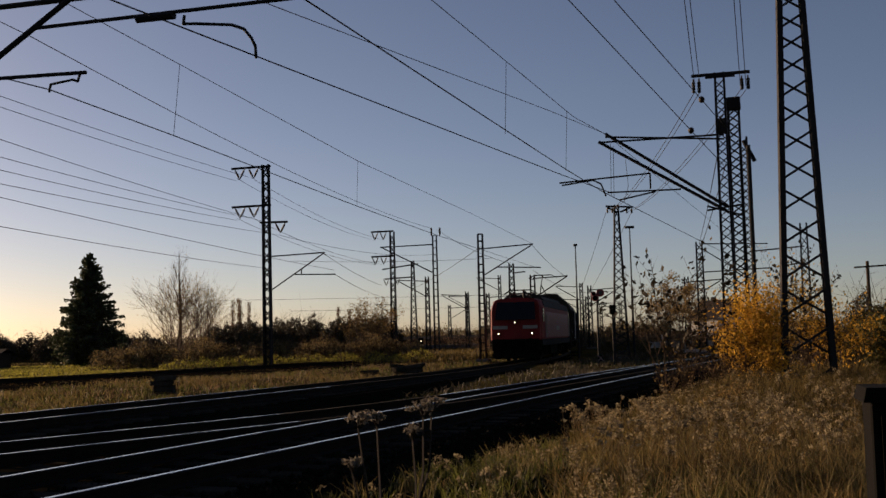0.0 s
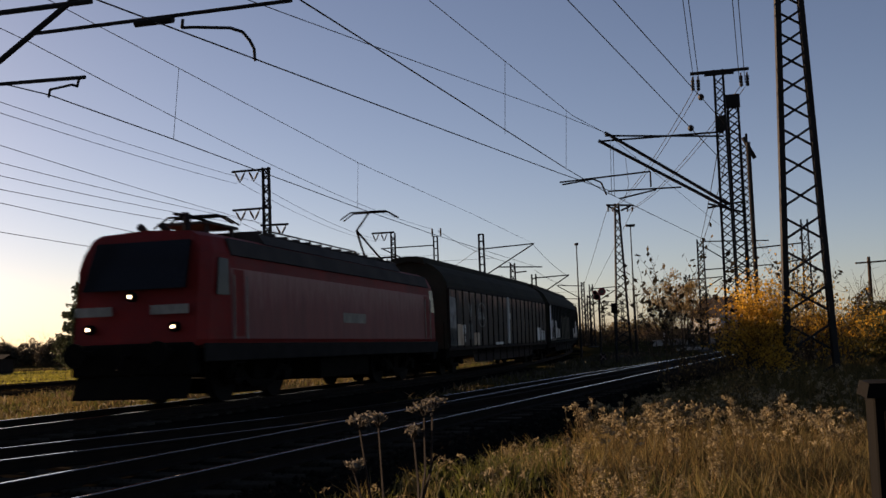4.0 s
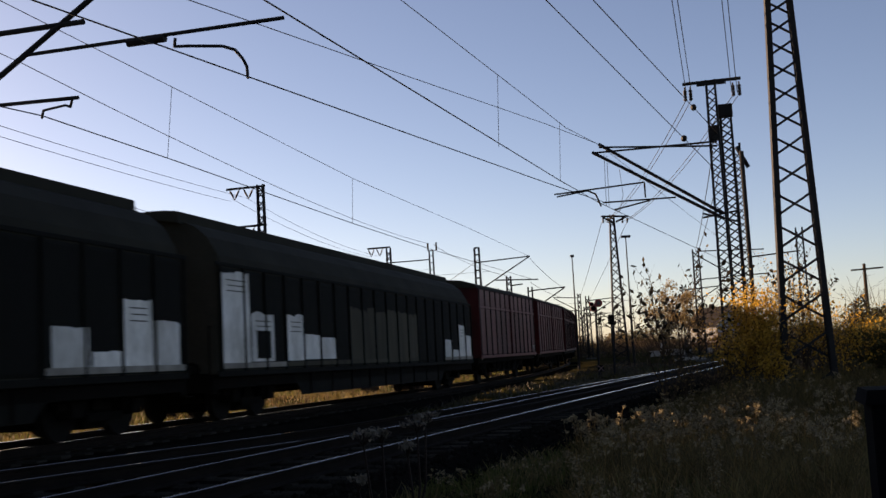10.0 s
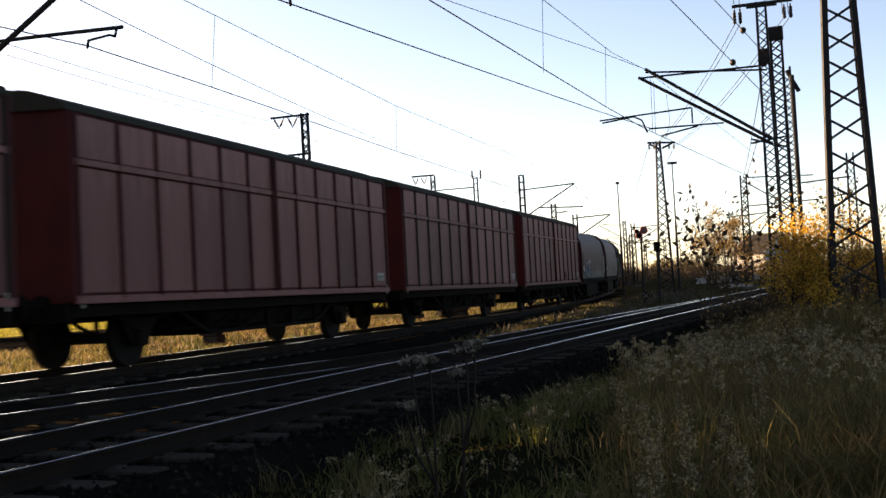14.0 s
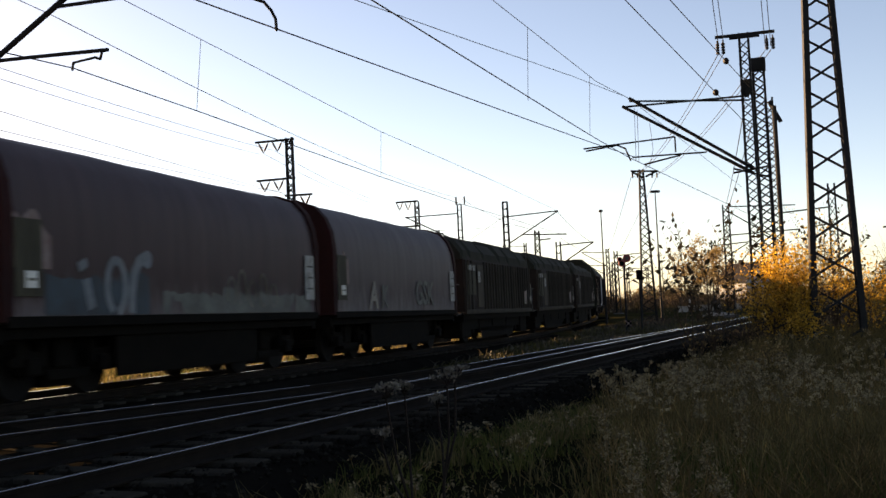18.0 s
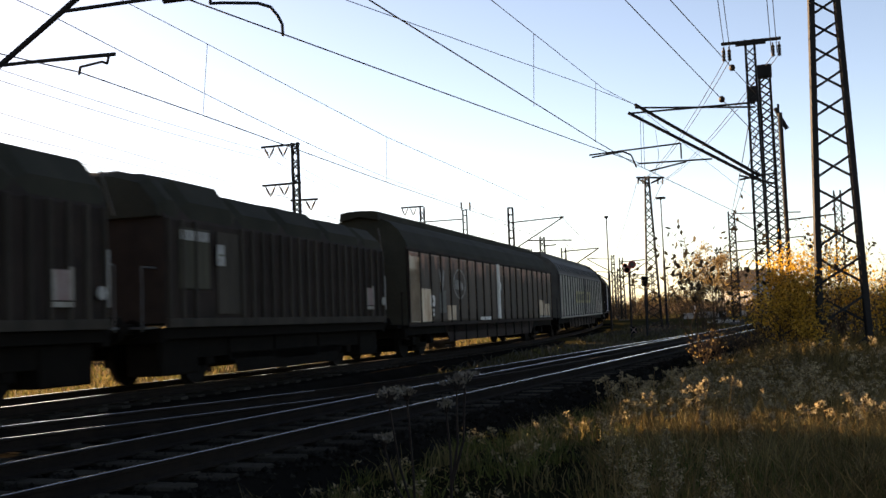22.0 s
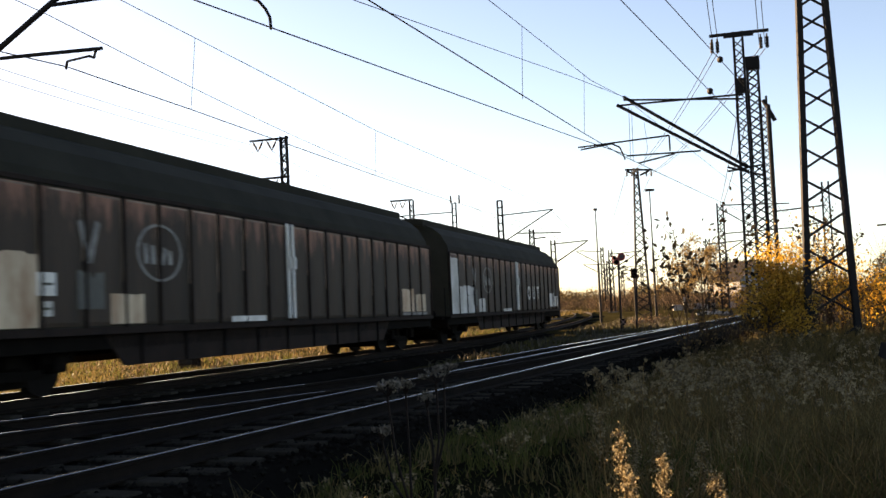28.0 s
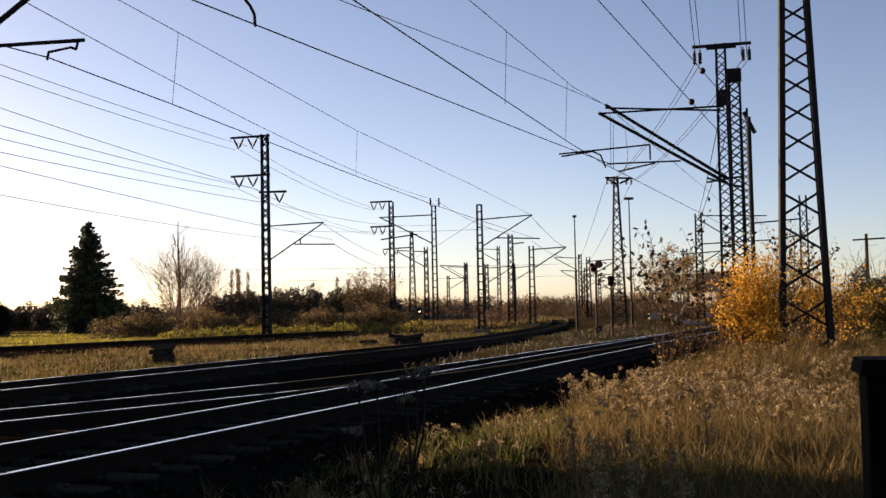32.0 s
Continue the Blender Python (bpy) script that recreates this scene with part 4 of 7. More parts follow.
def tarp_wagon(label, cover, seed, tags=()):
    """A short four-axle wagon under a smooth rounded hood."""
    half = 5.45
    w = tagged(new("hood_wagon"), label, "freight wagon", "wagons of the train")
    bm = arch(TARP, -half, half, steps=44, dents=0.022)
    part("hood", bm, cover, w, "smooth rounded hood of worn sheeting", smooth=True)
    for s in (-1, 1):
        bm = B()
        prof = [(1.46, 1.14), (1.47, 2.74), (1.42, 3.14), (1.27, 3.51), (1.0, 3.81), (0.56, 3.97), (0, 4.02)]
        full = prof + [(-y, z) for y, z in reversed(prof) if y > 1e-6]
        loft(bm, [[(s * half + q, y, z) for y, z in full] for q in (-0.12, 0.12)])
        part("end_frame", bm, M_MAROON, w)
    bm = B()
    box(bm, -half, half, 1.40, 1.47, 1.06, 1.22, 0.01)
    box(bm, -half, half, -1.47, -1.40, 1.06, 1.22, 0.01)
    part("sill", bm, M_UNDER, w)
    frame_under(w, half, 0.9, 1.1, seed=seed)
    for s in (-1, 1):
        bogie(w, s * 3.55)
    buffers(w, 6.02)
    plate(w, half - 0.75, half - 0.15, 1.5, 2.6, 1.462, M_OLIVE, "pale_panel", "pale data panel")
    plate(w, half - 0.62, half - 0.36, 1.62, 1.86, 1.476, M_WHITE, lines=1)
    plate(w, -half + 0.2, -half + 0.7, 1.5, 2.5, 1.462, M_CHALK, "pale_panel", "pale data panel", lines=3)
    smear(w, half - 1.0, half - 0.14, 1.9, 2.75, 1.4345, M_FADED, "worn_patch", "pale worn patch at the end of the hood", seed * 3, 0.8)
    if not tags:
        # worn scrawls that nobody can read
        smear(w, 1.8, 4.6, 1.23, 2.0, 1.4345, M_BLUESPRAY, "spray_cloud", "faded blue spray cloud", 311, 0.5)
        smear(w, -5.1, 1.35, 1.23, 1.72, 1.4345, M_GREYSPRAY, "spray_cloud", "faded grey-green spray cloud", 312, 0.5)
        turn = lambda x, z, rx, rz, a0, a1: [(x + rx * math.cos(a0 + (a1 - a0) * i / 14), z + rz * math.sin(a0 + (a1 - a0) * i / 14)) for i in range(15)]
        stroke(w, [(3.45, 1.32), (3.53, 1.55), (3.59, 1.78)], 0.20, M_GRAFF)
        stroke(w, [(3.65, 1.92), (3.71, 2.06)], 0.24, M_GRAFF)
        stroke(w, turn(2.78, 1.68, 0.26, 0.42, -1.2, 4.6), 0.15, M_GRAFF)
        stroke(w, [(2.35, 1.25), (2.33, 1.6), (2.25, 1.9), (2.09, 2.1), (1.95, 2.16)], 0.21, M_GRAFF)
        stroke(w, turn(1.85, 2.14, 0.07, 0.07, 0.0, 6.0), 0.17, M_GRAFF)
        for x, h in ((-1.2, 0.55), (-1.65, 0.7), (-2.1, 0.5), (-2.6, 0.65), (-3.1, 0.45)):
            stroke(w, turn(x, 1.36 + h / 2, 0.17, h / 2, 0.5 + x, 4.6 + x * 0.4), 0.07, M_PALE)
    for sy in (-1, 1):
        bm = B()
        box(bm, -2.55, 2.55, sy * 1.22, sy * 1.28, 0.24, 0.95, 0.02)
        part("side_girder", bm, M_UNDER, w)
    for text, x, z, size, m in tags:
        words(w, text, x, z, 1.468, size, m, "spray_letters", "pale spray-painted letters", bold=0.02, slant=0.15)
    return w


def ribbed_wagon(label, seed, front=0.0, rear=0.0):
    """A dark two-axle wagon with closely ribbed walls and an uneven roof."""
    rnd = random.Random(seed)
    half = 5.65
    w = tagged(new("ribbed_wagon"), label, "freight wagon", "wagons of the train")
    prof = [(1.36, 1.14), (1.38, 1.2), (1.38, 2.95), (1.30, 3.2), (0.95, 3.42), (0.0, 3.52)]
    part("body", arch(prof, -half, half), M_RIB, w, "sooty dark brown body")
    # humped roof sections of different height
    x = -half - 0.1
    while x < half:
        x2 = min(half + 0.1, x + rnd.uniform(1.6, 2.6))
        h = rnd.uniform(0.12, 0.30) + rear + (front - rear) * (x + x2 + 2 * half) / (4 * half)
        pr = [(1.36, 3.0), (1.34, 3.22 + h * 0.3), (1.0, 3.50 + h * 0.8), (0.4, 3.60 + h), (0.0, 3.62 + h)]
        full = pr + [(-y, z) for y, z in reversed(pr) if y > 1e-6]
        e = min(0.25, (x2 - x) / 3)
        bm = loft(B(), [[(x, y * 0.97, z - (0.10 if z > 3.1 else 0)) for y, z in full], [(x + e, y, z) for y, z in full], [(x2 - e, y, z + rnd.uniform(-0.01, 0.01)) for y, z in full], [(x2, y * 0.97, z - (0.12 if z > 3.1 else 0)) for y, z in full]])
        part("roof_section", bm, M_ROOF, w, "humped dark section of the roof")
        x = x2
    rb = B()
    box(rb, -0.035, 0.035, 0, 0.07, 1.2, 2.98, 0.012)
    rb = mesh_of(rb, "rib", M_RIBPALE)
    for i in range(25):
        xx = half - 0.1 - (2 * half - 0.2) * i / 24
        if 3 <= i <= 5:
            continue
        part("rib", rb, None, w, at=pose(xx, 1.375, 0))
        part("rib", rb, None, w, at=pose(xx, -1.445, 0))
    bm = B()
    box(bm, -half, half, 1.36, 1.45, 1.06, 1.22, 0.01)
    part("sill", bm, M_RIBPALE, w)
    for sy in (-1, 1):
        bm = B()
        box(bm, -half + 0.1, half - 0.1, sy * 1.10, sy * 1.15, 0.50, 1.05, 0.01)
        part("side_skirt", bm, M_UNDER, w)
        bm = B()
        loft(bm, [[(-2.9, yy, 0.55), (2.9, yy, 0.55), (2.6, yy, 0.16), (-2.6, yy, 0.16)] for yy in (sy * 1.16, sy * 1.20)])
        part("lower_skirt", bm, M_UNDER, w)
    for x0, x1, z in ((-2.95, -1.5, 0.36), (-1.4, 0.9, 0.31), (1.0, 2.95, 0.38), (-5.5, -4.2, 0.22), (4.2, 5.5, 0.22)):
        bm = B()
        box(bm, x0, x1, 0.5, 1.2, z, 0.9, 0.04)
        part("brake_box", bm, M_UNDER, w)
    frame_under(w, half, 0.86, 1.06, seed=seed)
    for s in (-1, 1):
        wheelset(w, s * 3.6, 0.48)
        for y in (-1.0, 1.0):
            bm = B()
            box(bm, s * 3.6 - 0.6, s * 3.6 + 0.6, y - 0.07, y + 0.07, 0.6, 0.86, 0.03)
            part("leaf_spring", bm, M_UNDER, w)
            bm = B()
            box(bm, s * 3.6 - 0.16, s * 3.6 + 0.16, y - 0.12, y + 0.12, 0.34, 0.64, 0.02)
            part("axle_guard", bm, M_UNDER, w)
    for s in (-1, 1):
        bm = B()
        bar(bm, (s * (half + 0.45), 1.2, 1.0), (s * (half + 0.45), 1.2, 2.1), 0.018, 6)
        bar(bm, (s * half, 1.2, 2.1), (s * (half + 0.45), 1.2, 2.1), 0.018, 6)
        part("handrail", bm, M_GALV, w)
        bm = B()
        box(bm, s * (half + 0.25) - 0.22, s * (half + 0.25) + 0.22, -1.25, 1.25, 1.05, 1.09)
        part("end_platform", bm, M_GALV, w)
    bm = B()
    bar(bm, (-half - 0.4, 1.25, 2.9), (-half + 0.05, 1.3, 3.6), 0.02, 6)
    part("roof_stay", bm, M_GALV, w)
    buffers(w, 6.51)
    plate(w, half - 1.55, half - 0.45, 1.75, 2.85, 1.40, M_OLIVE, "plain_door", "dusty grey door panel")
    plate(w, half - 2.05, half - 1.75, 2.2, 2.6, 1.452, M_CHALK, lines=1)
    plate(w, half - 1.5, half - 0.5, 2.62, 2.8, 1.414, M_CHALK, "placard", "faded pale placard on the door")
    plate(w, half - 2.75, half - 1.85, 1.3, 2.85, 1.40, M_RIBPALE, "plain_door", "plain dusty door panel")
    plate(w, -half + 1.0, -half + 1.5, 1.40, 1.48, 1.452, M_PALE)
    plate(w, -half + 1.0, -half + 1.08, 1.5, 2.0, 1.452, M_PALE)
    plate(w, -half + 1.42, -half + 1.5, 1.5, 1.95, 1.452, M_PALE)
    plate(w, -half + 1.07, -half + 1.43, 1.5, 1.95, 1.448, M_FADED, "faded_panel", "faded panel inside the white mark")
    plate(w, -half + 0.06, -half + 0.11, 1.4, 2.3, 1.452, M_CHALK, "locking_bar")
    bm = B()
    bar(bm, (-half + 0.30, 1.46, 1.62), (-half + 0.30, 1.49, 1.62), 0.11, 12)
    part("brake_wheel", bm, M_CHALK, w, "pale hand wheel of the brake")
    return w


def locomotive():
    w = tagged(new("locomotive"), "red four-axle electric locomotive with lit headlamps and a raised pantograph", "locomotive")
    E = 8.85
    prof = [(1.43, 1.18), (1.47, 1.30), (1.47, 2.75), (1.44, 3.05), (1.30, 3.36), (1.10, 3.46), (0.0, 3.52)]
    full = prof + [(-y, z) for y, z in reversed(prof) if y > 1e-6]

    def cut(z):
        """How far the cab's nose draws back at the height z."""
        return 0.10 if z < 1.4 else (0.0 if z < 2.05 else (z - 2.05) * 0.42)

    rings = []
    for xe, pinch in ((-E, 0.90), (-E + 0.35, 0.97), (-E + 1.3, 1.0), (E - 1.3, 1.0), (E - 0.35, 0.97), (E, 0.90)):
        rings.append([(xe - math.copysign(cut(z) * (1 if abs(xe) > E - 0.5 else 0), xe), y * pinch, z) for y, z in full])
    part("body", loft(B(), rings), M_LOCO, w, "traffic red body with sloping cabs", smooth=False)
    for sy in (-1, 1):
        bm = B()
        box(bm, -E + 1.36, E - 1.36, sy * 1.468, sy * 1.480, 1.30, 2.74, 0.004)
        part("side_wall", bm, M_LOCOSIDE, w, "weathered red side wall with a greyish sky sheen in its colour")
        bm = B()
        loft(bm, [[(x, sy * y, z) for y, z in ((1.452, 3.0), (1.335, 3.345), (1.375, 3.36), (1.492, 3.01))] for x in (-E + 1.4, E - 1.4)])
        part("cantrail", bm, M_LOCOROOF, w, "grey slanting roof edge")
    for s in (-1, 1):
        # windscreen, pale band and headlamps lie on the nose
        bm = B()
        q = [(1.12, 2.30), (1.04, 3.28), (-1.04, 3.28), (-1.12, 2.30)]
        fx = lambda z, add: s * (E - cut(z) + add)
        loft(bm, [[(fx(z, a), y, z) for y, z in q] for a in (-0.02, 0.03)])
        part("windscreen", bm, M_GLASS, w, "dark sloping windscreen")
        for y0, y1 in ((0.42, 1.22), (-1.22, -0.42)):
            bm = B()
            box(bm, s * (E - 0.02), s * (E + 0.015), y0, y1, 1.80, 1.98)
            part("pale_band", bm, M_PALE, w)
        for y, z in ((0.92, 1.55), (-0.92, 1.55), (0.0, 2.16)):
            bm = B()
            bar(bm, (s * (E - 0.1), y, z), (s * (E + 0.05), y, z), 0.10, 14)
            h = part("headlamp", bm, M_UNDER, w)
            bm = B()
            bar(bm, (s * (E + 0.045), y, z), (s * (E + 0.06), y, z), 0.036, 14)
            part("lens", bm, M_LAMP if s > 0 else M_GLASS, h, "glowing warm white lens" if s > 0 else "")
        bm = B()
        box(bm, s * (E - 0.35), s * (E + 0.05), -1.3, 1.3, 0.62, 1.25, 0.05)
        part("buffer_beam", bm, M_UNDER, w)
        bm = B()
        loft(bm, [[(s * (E + 0.12), y, 0.18), (s * (E + 0.22), y * 0.3, 0.18), (s * (E + 0.02), y * 0.3, 0.62), (s * (E - 0.1), y, 0.62)] for y in (1.25, -1.25)])
        part("snow_plough", bm, M_UNDER, w)
        for sy in (-1, 1):
            bm = B()
            loft(bm, [[(s * (E - a), sy * (1.455 if z < 2.9 else 1.43), z) for a, z in ((1.28, 2.18), (0.72, 2.18), (0.86, 2.92), (1.28, 2.92))], [(s * (E - a), sy * (1.485 if z < 2.9 else 1.462), z) for a, z in ((1.28, 2.18), (0.72, 2.18), (0.86, 2.92), (1.28, 2.92))]])
            part("cab_window", bm, M_GLASS, w, "cab side window reflecting the sky")
            bm = B()
            box(bm, s * (E - 1.95), s * (E - 1.45), sy * 1.476, sy * 1.490, 1.35, 2.72, 0.006)
            part("cab_door", bm, M_LOCO, w)
            for a in (1.40, 2.0):
                bm = B()
                bar(bm, (s * (E - a), sy * 1.53, 1.3), (s * (E - a), sy * 1.53, 2.6), 0.018, 6)
                part("handrail", bm, M_PALE, w)
            for z in (0.45, 0.8):
                bm = B()
                box(bm, s * (E - 1.95), s * (E - 1.45), sy * 1.25, sy * 1.5, z, z + 0.03)
                part("footstep", bm, M_UNDER, w)
    bm = B()
    for sy in (-1, 1):
        box(bm, -E + 0.25, E - 0.25, sy * 1.40, sy * 1.455, 0.86, 1.22, 0.02)
    part("skirt", bm, M_LOCOGREY, w, "sooty grey skirt below the red body")
    bm = B()
    loft(bm, [[(x, 1.22, 3.42), (x, 1.05, 3.66), (x, 0.7, 3.74), (x, -0.7, 3.74), (x, -1.05, 3.66), (x, -1.22, 3.42)] for x in (-5.2, 5.2)])
    for i in range(14):
        x = -4.9 + i * 0.75
        box(bm, x - 0.02, x + 0.02, -1.0, 1.0, 3.70, 3.78)
    part("roof_housing", bm, M_LOCOROOF, w, "sooty roof housing")
    for s in (-1, 1):
        bm = B()
        for y in (-0.5, 0.5):
            for x in (s * 6.0 - 0.6, s * 6.0 + 0.6):
                bar(bm, (x, y, 3.45), (x, y, 3.80), 0.06, 8)
        box(bm, s * 6.0 - 0.75, s * 6.0 + 0.75, -0.6, 0.6, 3.78, 3.84)
        base = part("pantograph", bm, M_LOCOROOF, w, "raised pantograph" if s < 0 else "folded pantograph")
        bm = B()
        if s < 0:
            knee, top = (-4.6, 0, 4.75), (-5.9, 0, 5.48)
            for y in (-0.3, 0.3):
                bar(bm, (-6.4, y, 3.85), knee, 0.035, 6)
            bar(bm, knee, top, 0.03, 6)
        else:
            top = (6.1, 0, 4.02)
            bar(bm, (5.4, 0.3, 3.86), (7.1, 0.2, 3.98), 0.035, 6)
            bar(bm, (7.1, 0, 3.98), top, 0.03, 6)
        for dx in (-0.16, 0.16):
            bar(bm, (top[0] + dx, -0.6, top[2]), (top[0] + dx, 0.6, top[2]), 0.025, 6)
            for e in (-1, 1):
                bar(bm, (top[0] + dx, e * 0.6, top[2]), (top[0] + dx, e * 0.95, top[2] - 0.22), 0.022, 6)
        bar(bm, (top[0] - 0.16, 0, top[2]), (top[0] + 0.16, 0, top[2]), 0.02, 6)
        part("collector_arm", bm, M_UNDER, base)
    for x in (-3.4, -3.0, 3.2, 7.2):
        bm = B()
        bar(bm, (x, 0.35, 3.5), (x, 0.35, 3.98), 0.05, 8)
        bar(bm, (x, 0.35, 3.60), (x, 0.35, 3.9), 0.085, 8)
        part("roof_insulator", bm, M_INSUL, w)
    bm = B()
    bar(bm, (-3.4, 0.35, 3.98), (3.2, 0.35, 3.98), 0.02, 6)
    part("roof_conductor", bm, M_INSUL, w)
    for y in (-0.25, 0.25):
        bm = B()
        bar(bm, (7.7, y, 3.5), (8.05, y, 3.62), 0.05, 8, 0.08)
        part("horn", bm, M_INSUL, w)
    bm = B()
    box(bm, -1.9, 1.9, -1.2, 1.2, 0.32, 0.9, 0.04)
    part("transformer_box", bm, M_UNDER, w)
    for s in (-1, 1):
        bogie(w, s * 5.2, 2.6, 0.62)
    buffers(w, 9.45)
    for i, z in enumerate((1.5,)):
        plate(w, -0.9, 0.9, 1.72, 1.98, 1.474, M_PALE, "pale_mark")
    return w


# vehicles in order from the front, with their lengths over buffers
TRAIN = [
    (locomotive(), 18.9),
    (brown_wagon("rust-streaked brown sliding-wall wagon with faded white markings behind the engine", 11, [(0.0, 1.0, 1.30, 2.95, M_CHALK), (0.0, 1.0, 1.27, 1.9, M_OLIVE), (1.1, 2.0, 1.30, 2.0, M_CREAM)]), 23.5),
    (black_wagon("black sliding-wall wagon with white placards and olive panels", 12), 23.5),
    (black_wagon("second black sliding-wall wagon with white placards", 13), 23.5),
    (red_wagon("faded red two-axle covered wagon with ribbed tall walls", 21), 14.8),
    (red_wagon("faded red two-axle covered wagon with ribbed tall walls", 22), 14.8),
    (red_wagon("faded red two-axle covered wagon with ribbed tall walls", 23), 14.8),
    (red_wagon("faded red two-axle covered wagon with worn scrawls", 24), 14.8),
    (tarp_wagon("dark red rounded hood wagon with pale spray paint", M_TARP_RED, 31, ()), 12.04),
    (tarp_wagon("worn grey hood wagon with a pale sprayed letter", M_TARP_GREY, 32, (("A", 3.1, 1.30, 1.0, M_PALE), ("K", 2.15, 1.32, 0.85, M_GREYSPRAY), ("GSK", -0.9, 1.40, 1.0, M_GREYSPRAY))), 12.04),
    (ribbed_wagon("sooty dark ribbed wagon with an uneven roof", 41, 0.1, 0.1), 13.03),
    (ribbed_wagon("sooty dark ribbed wagon with a humped roof and dusty door", 42, 0.1, 0.2), 13.03),
    (ribbed_wagon("sooty dark ribbed wagon with a low uneven roof", 43, 0.14, -0.20), 13.03),
    (brown_wagon("brown sliding-wall wagon with rust-stained cream patches", 51, [(0.0, 1.0, 1.27, 3.08, M_CREAM), (1.0, 2.1, 1.27, 2.2, M_CREAM)], cream=(0,)), 24.3),
    (silver_wagon("dirty silver-grey sliding-wall wagon with a yellow band", 52), 24.3),
    (brown_wagon("brown sliding-wall wagon with stained cream front panels", 53, [(1.0, 1.95, 1.27, 2.25, M_CREAM)], cream=(0,)), 24.3),
    (brown_wagon("brown sliding-wall wagon with white panels and painted letters", 54, [(0.0, 1.0, 1.27, 3.08, M_WHITE), (1.0, 3.0, 1.27, 2.15, M_WHITE)], text="O U T"), 24.3),
]
# place of the train's front along the line, by time
RUN = [(0, 58.5), (1, 49.0), (2, 39.2), (3, 29.1), (3.5, 23.9), (5.5, 2.1), (8, -24.75), (10.5, -51.95), (13, -79.9), (14.4, -95.6), (16.5, -119.6), (18.5, -142.1), (20.5, -164.9), (22.3, -186.4), (23, -194.6), (24, -206.1), (26.5, -233.4), (29, -261.3), (30, -272.75), (31.4, -288.2), (32, -295.0)]


def run_at(t):
    for (a, p), (b, q) in zip(RUN, RUN[1:]):
        if t <= b:
            return p + (q - p) * (t - a) / (b - a)
    return RUN[-1][1]


def motions():
    back = 0.0
    for ob, length in TRAIN:
        mid = back + length / 2
        back += length
        grip = length * 0.36
        rows = []
        for i in range(33):
            s = run_at(i) + mid
            a, b = line(s - grip)[0], line(s + grip)[0]
            d = (a - b).normalized()
            c = (a + b) / 2
            rows.append((i, Matrix.Translation(c) @ Matrix.Rotation(math.atan2(d.y, d.x), 4, "Z") @ Matrix.Rotation(-math.asin(d.z), 4, "Y")))
        walk(ob, rows)
    # the tall dead weeds sway a little in the wind
    for k, (ob, at) in enumerate(WEEDS):
        rows = []
        for i in range(65):
            t = i * 0.5
            rows.append((t, pose(*at, 1.2 * math.sin(1.9 * t + k) + 0.5 * math.sin(4.3 * t), 1.0 * math.sin(1.4 * t + 2 * k) + 0.5 * math.sin(3.7 * t + k), 0)))
        walk(ob, rows)


# ---------------------------------------------------------------- masts, arms and wires
def lattice_mast(label, x, y, height, w0, w1, turn=-18.9, depth=0.30, pitch=0.62, z0=-0.5, leg=0.09, near=False, cap=False, rungs=False, brace=0.036):
    """A tapering mast of two channel legs joined by zigzag bars on both faces."""
    t = tagged(new("lattice_mast"), label, "catenary mast")
    t.matrix_basis = pose(x, y, z0, 0, 0, turn)
    hw = lambda z: (w0 + (w1 - w0) * z / height) / 2
    dp = lambda z: depth * (1 - 0.35 * z / height) / 2
    for s in (-1, 1):
        # a channel whose open side faces inwards
        h, f = leg / 2, 0.012
        bm = loft(B(), [[(s * (hw(z) + a), b * (dp(z) + c), z) for a, b, c in ((h, -1, f), (h, 1, f), (-h, 1, f), (-h, 1, 0), (h - f, 1, 0), (h - f, -1, 0), (-h, -1, 0), (-h, -1, f))] for z in (0, height)])
        part("leg", bm, M_STEEL, t)
    z, k = (-0.15 if w0 > 1 else 0.15), 0
    while z < height - pitch * 0.6:
        step = max(0.26, 2 * hw(z) * (0.85 if w0 > 1 else 0.72)) if near else pitch
        z2 = min(height, z + step)
        if w0 > 1:
            # crossed flats, one on each face, with a gap between the crosses
            za, zb = z + step * 0.15, z + step * 0.85
            for face in (-1, 1):
                bm = B()
                beam(bm, (face * hw(za), face * (dp(za) + 0.006), za), (-face * hw(zb), face * (dp(zb) + 0.006), zb), 0.012, 0.055)
                part("brace", bm, M_STEEL, t)
            z, k = z2, k + 1
            continue
        for face in (-1, 1):
            s = 1 if (k + (face > 0)) % 2 else -1
            a, b = (s * hw(z), face * (dp(z) + 0.006), z), (-s * hw(z2), face * (dp(z2) + 0.006), z2)
            if near:
                bm = B()
                beam(bm, a, b, brace, brace)
                part("brace", bm, M_STEEL, t)
            elif rungs:
                bm = B()
                beam(bm, (-hw(z2), face * (dp(z2) + 0.006), z2), (hw(z2), face * (dp(z2) + 0.006), z2), 0.02, 0.075)
                part("rung", bm, M_STEEL, t)
            else:
                bm = B()
                beam(bm, a, b, brace, brace)
                part("brace", bm, M_STEEL, t)
        z, k = z2, k + 1
    bm = B()
    box(bm, -hw(0) - 0.25, hw(0) + 0.25, -0.35, 0.35, -0.4, 0.12, 0.03)
    part("footing", bm, M_CONC, t, "concrete footing")
    if cap:
        bm = B()
        box(bm, -hw(height) - 0.06, hw(height) + 0.06, -0.16, 0.16, height - 0.34, height + 0.06, 0.02)
        box(bm, -hw(height) - 0.40, -hw(height) - 0.08, -0.14, 0.14, height - 1.05, height - 0.58, 0.02)
        part("weight_box", bm, M_STEEL, t)
    return t


def local(t, p):
    return t.matrix_basis.inverted() @ Vector(p)


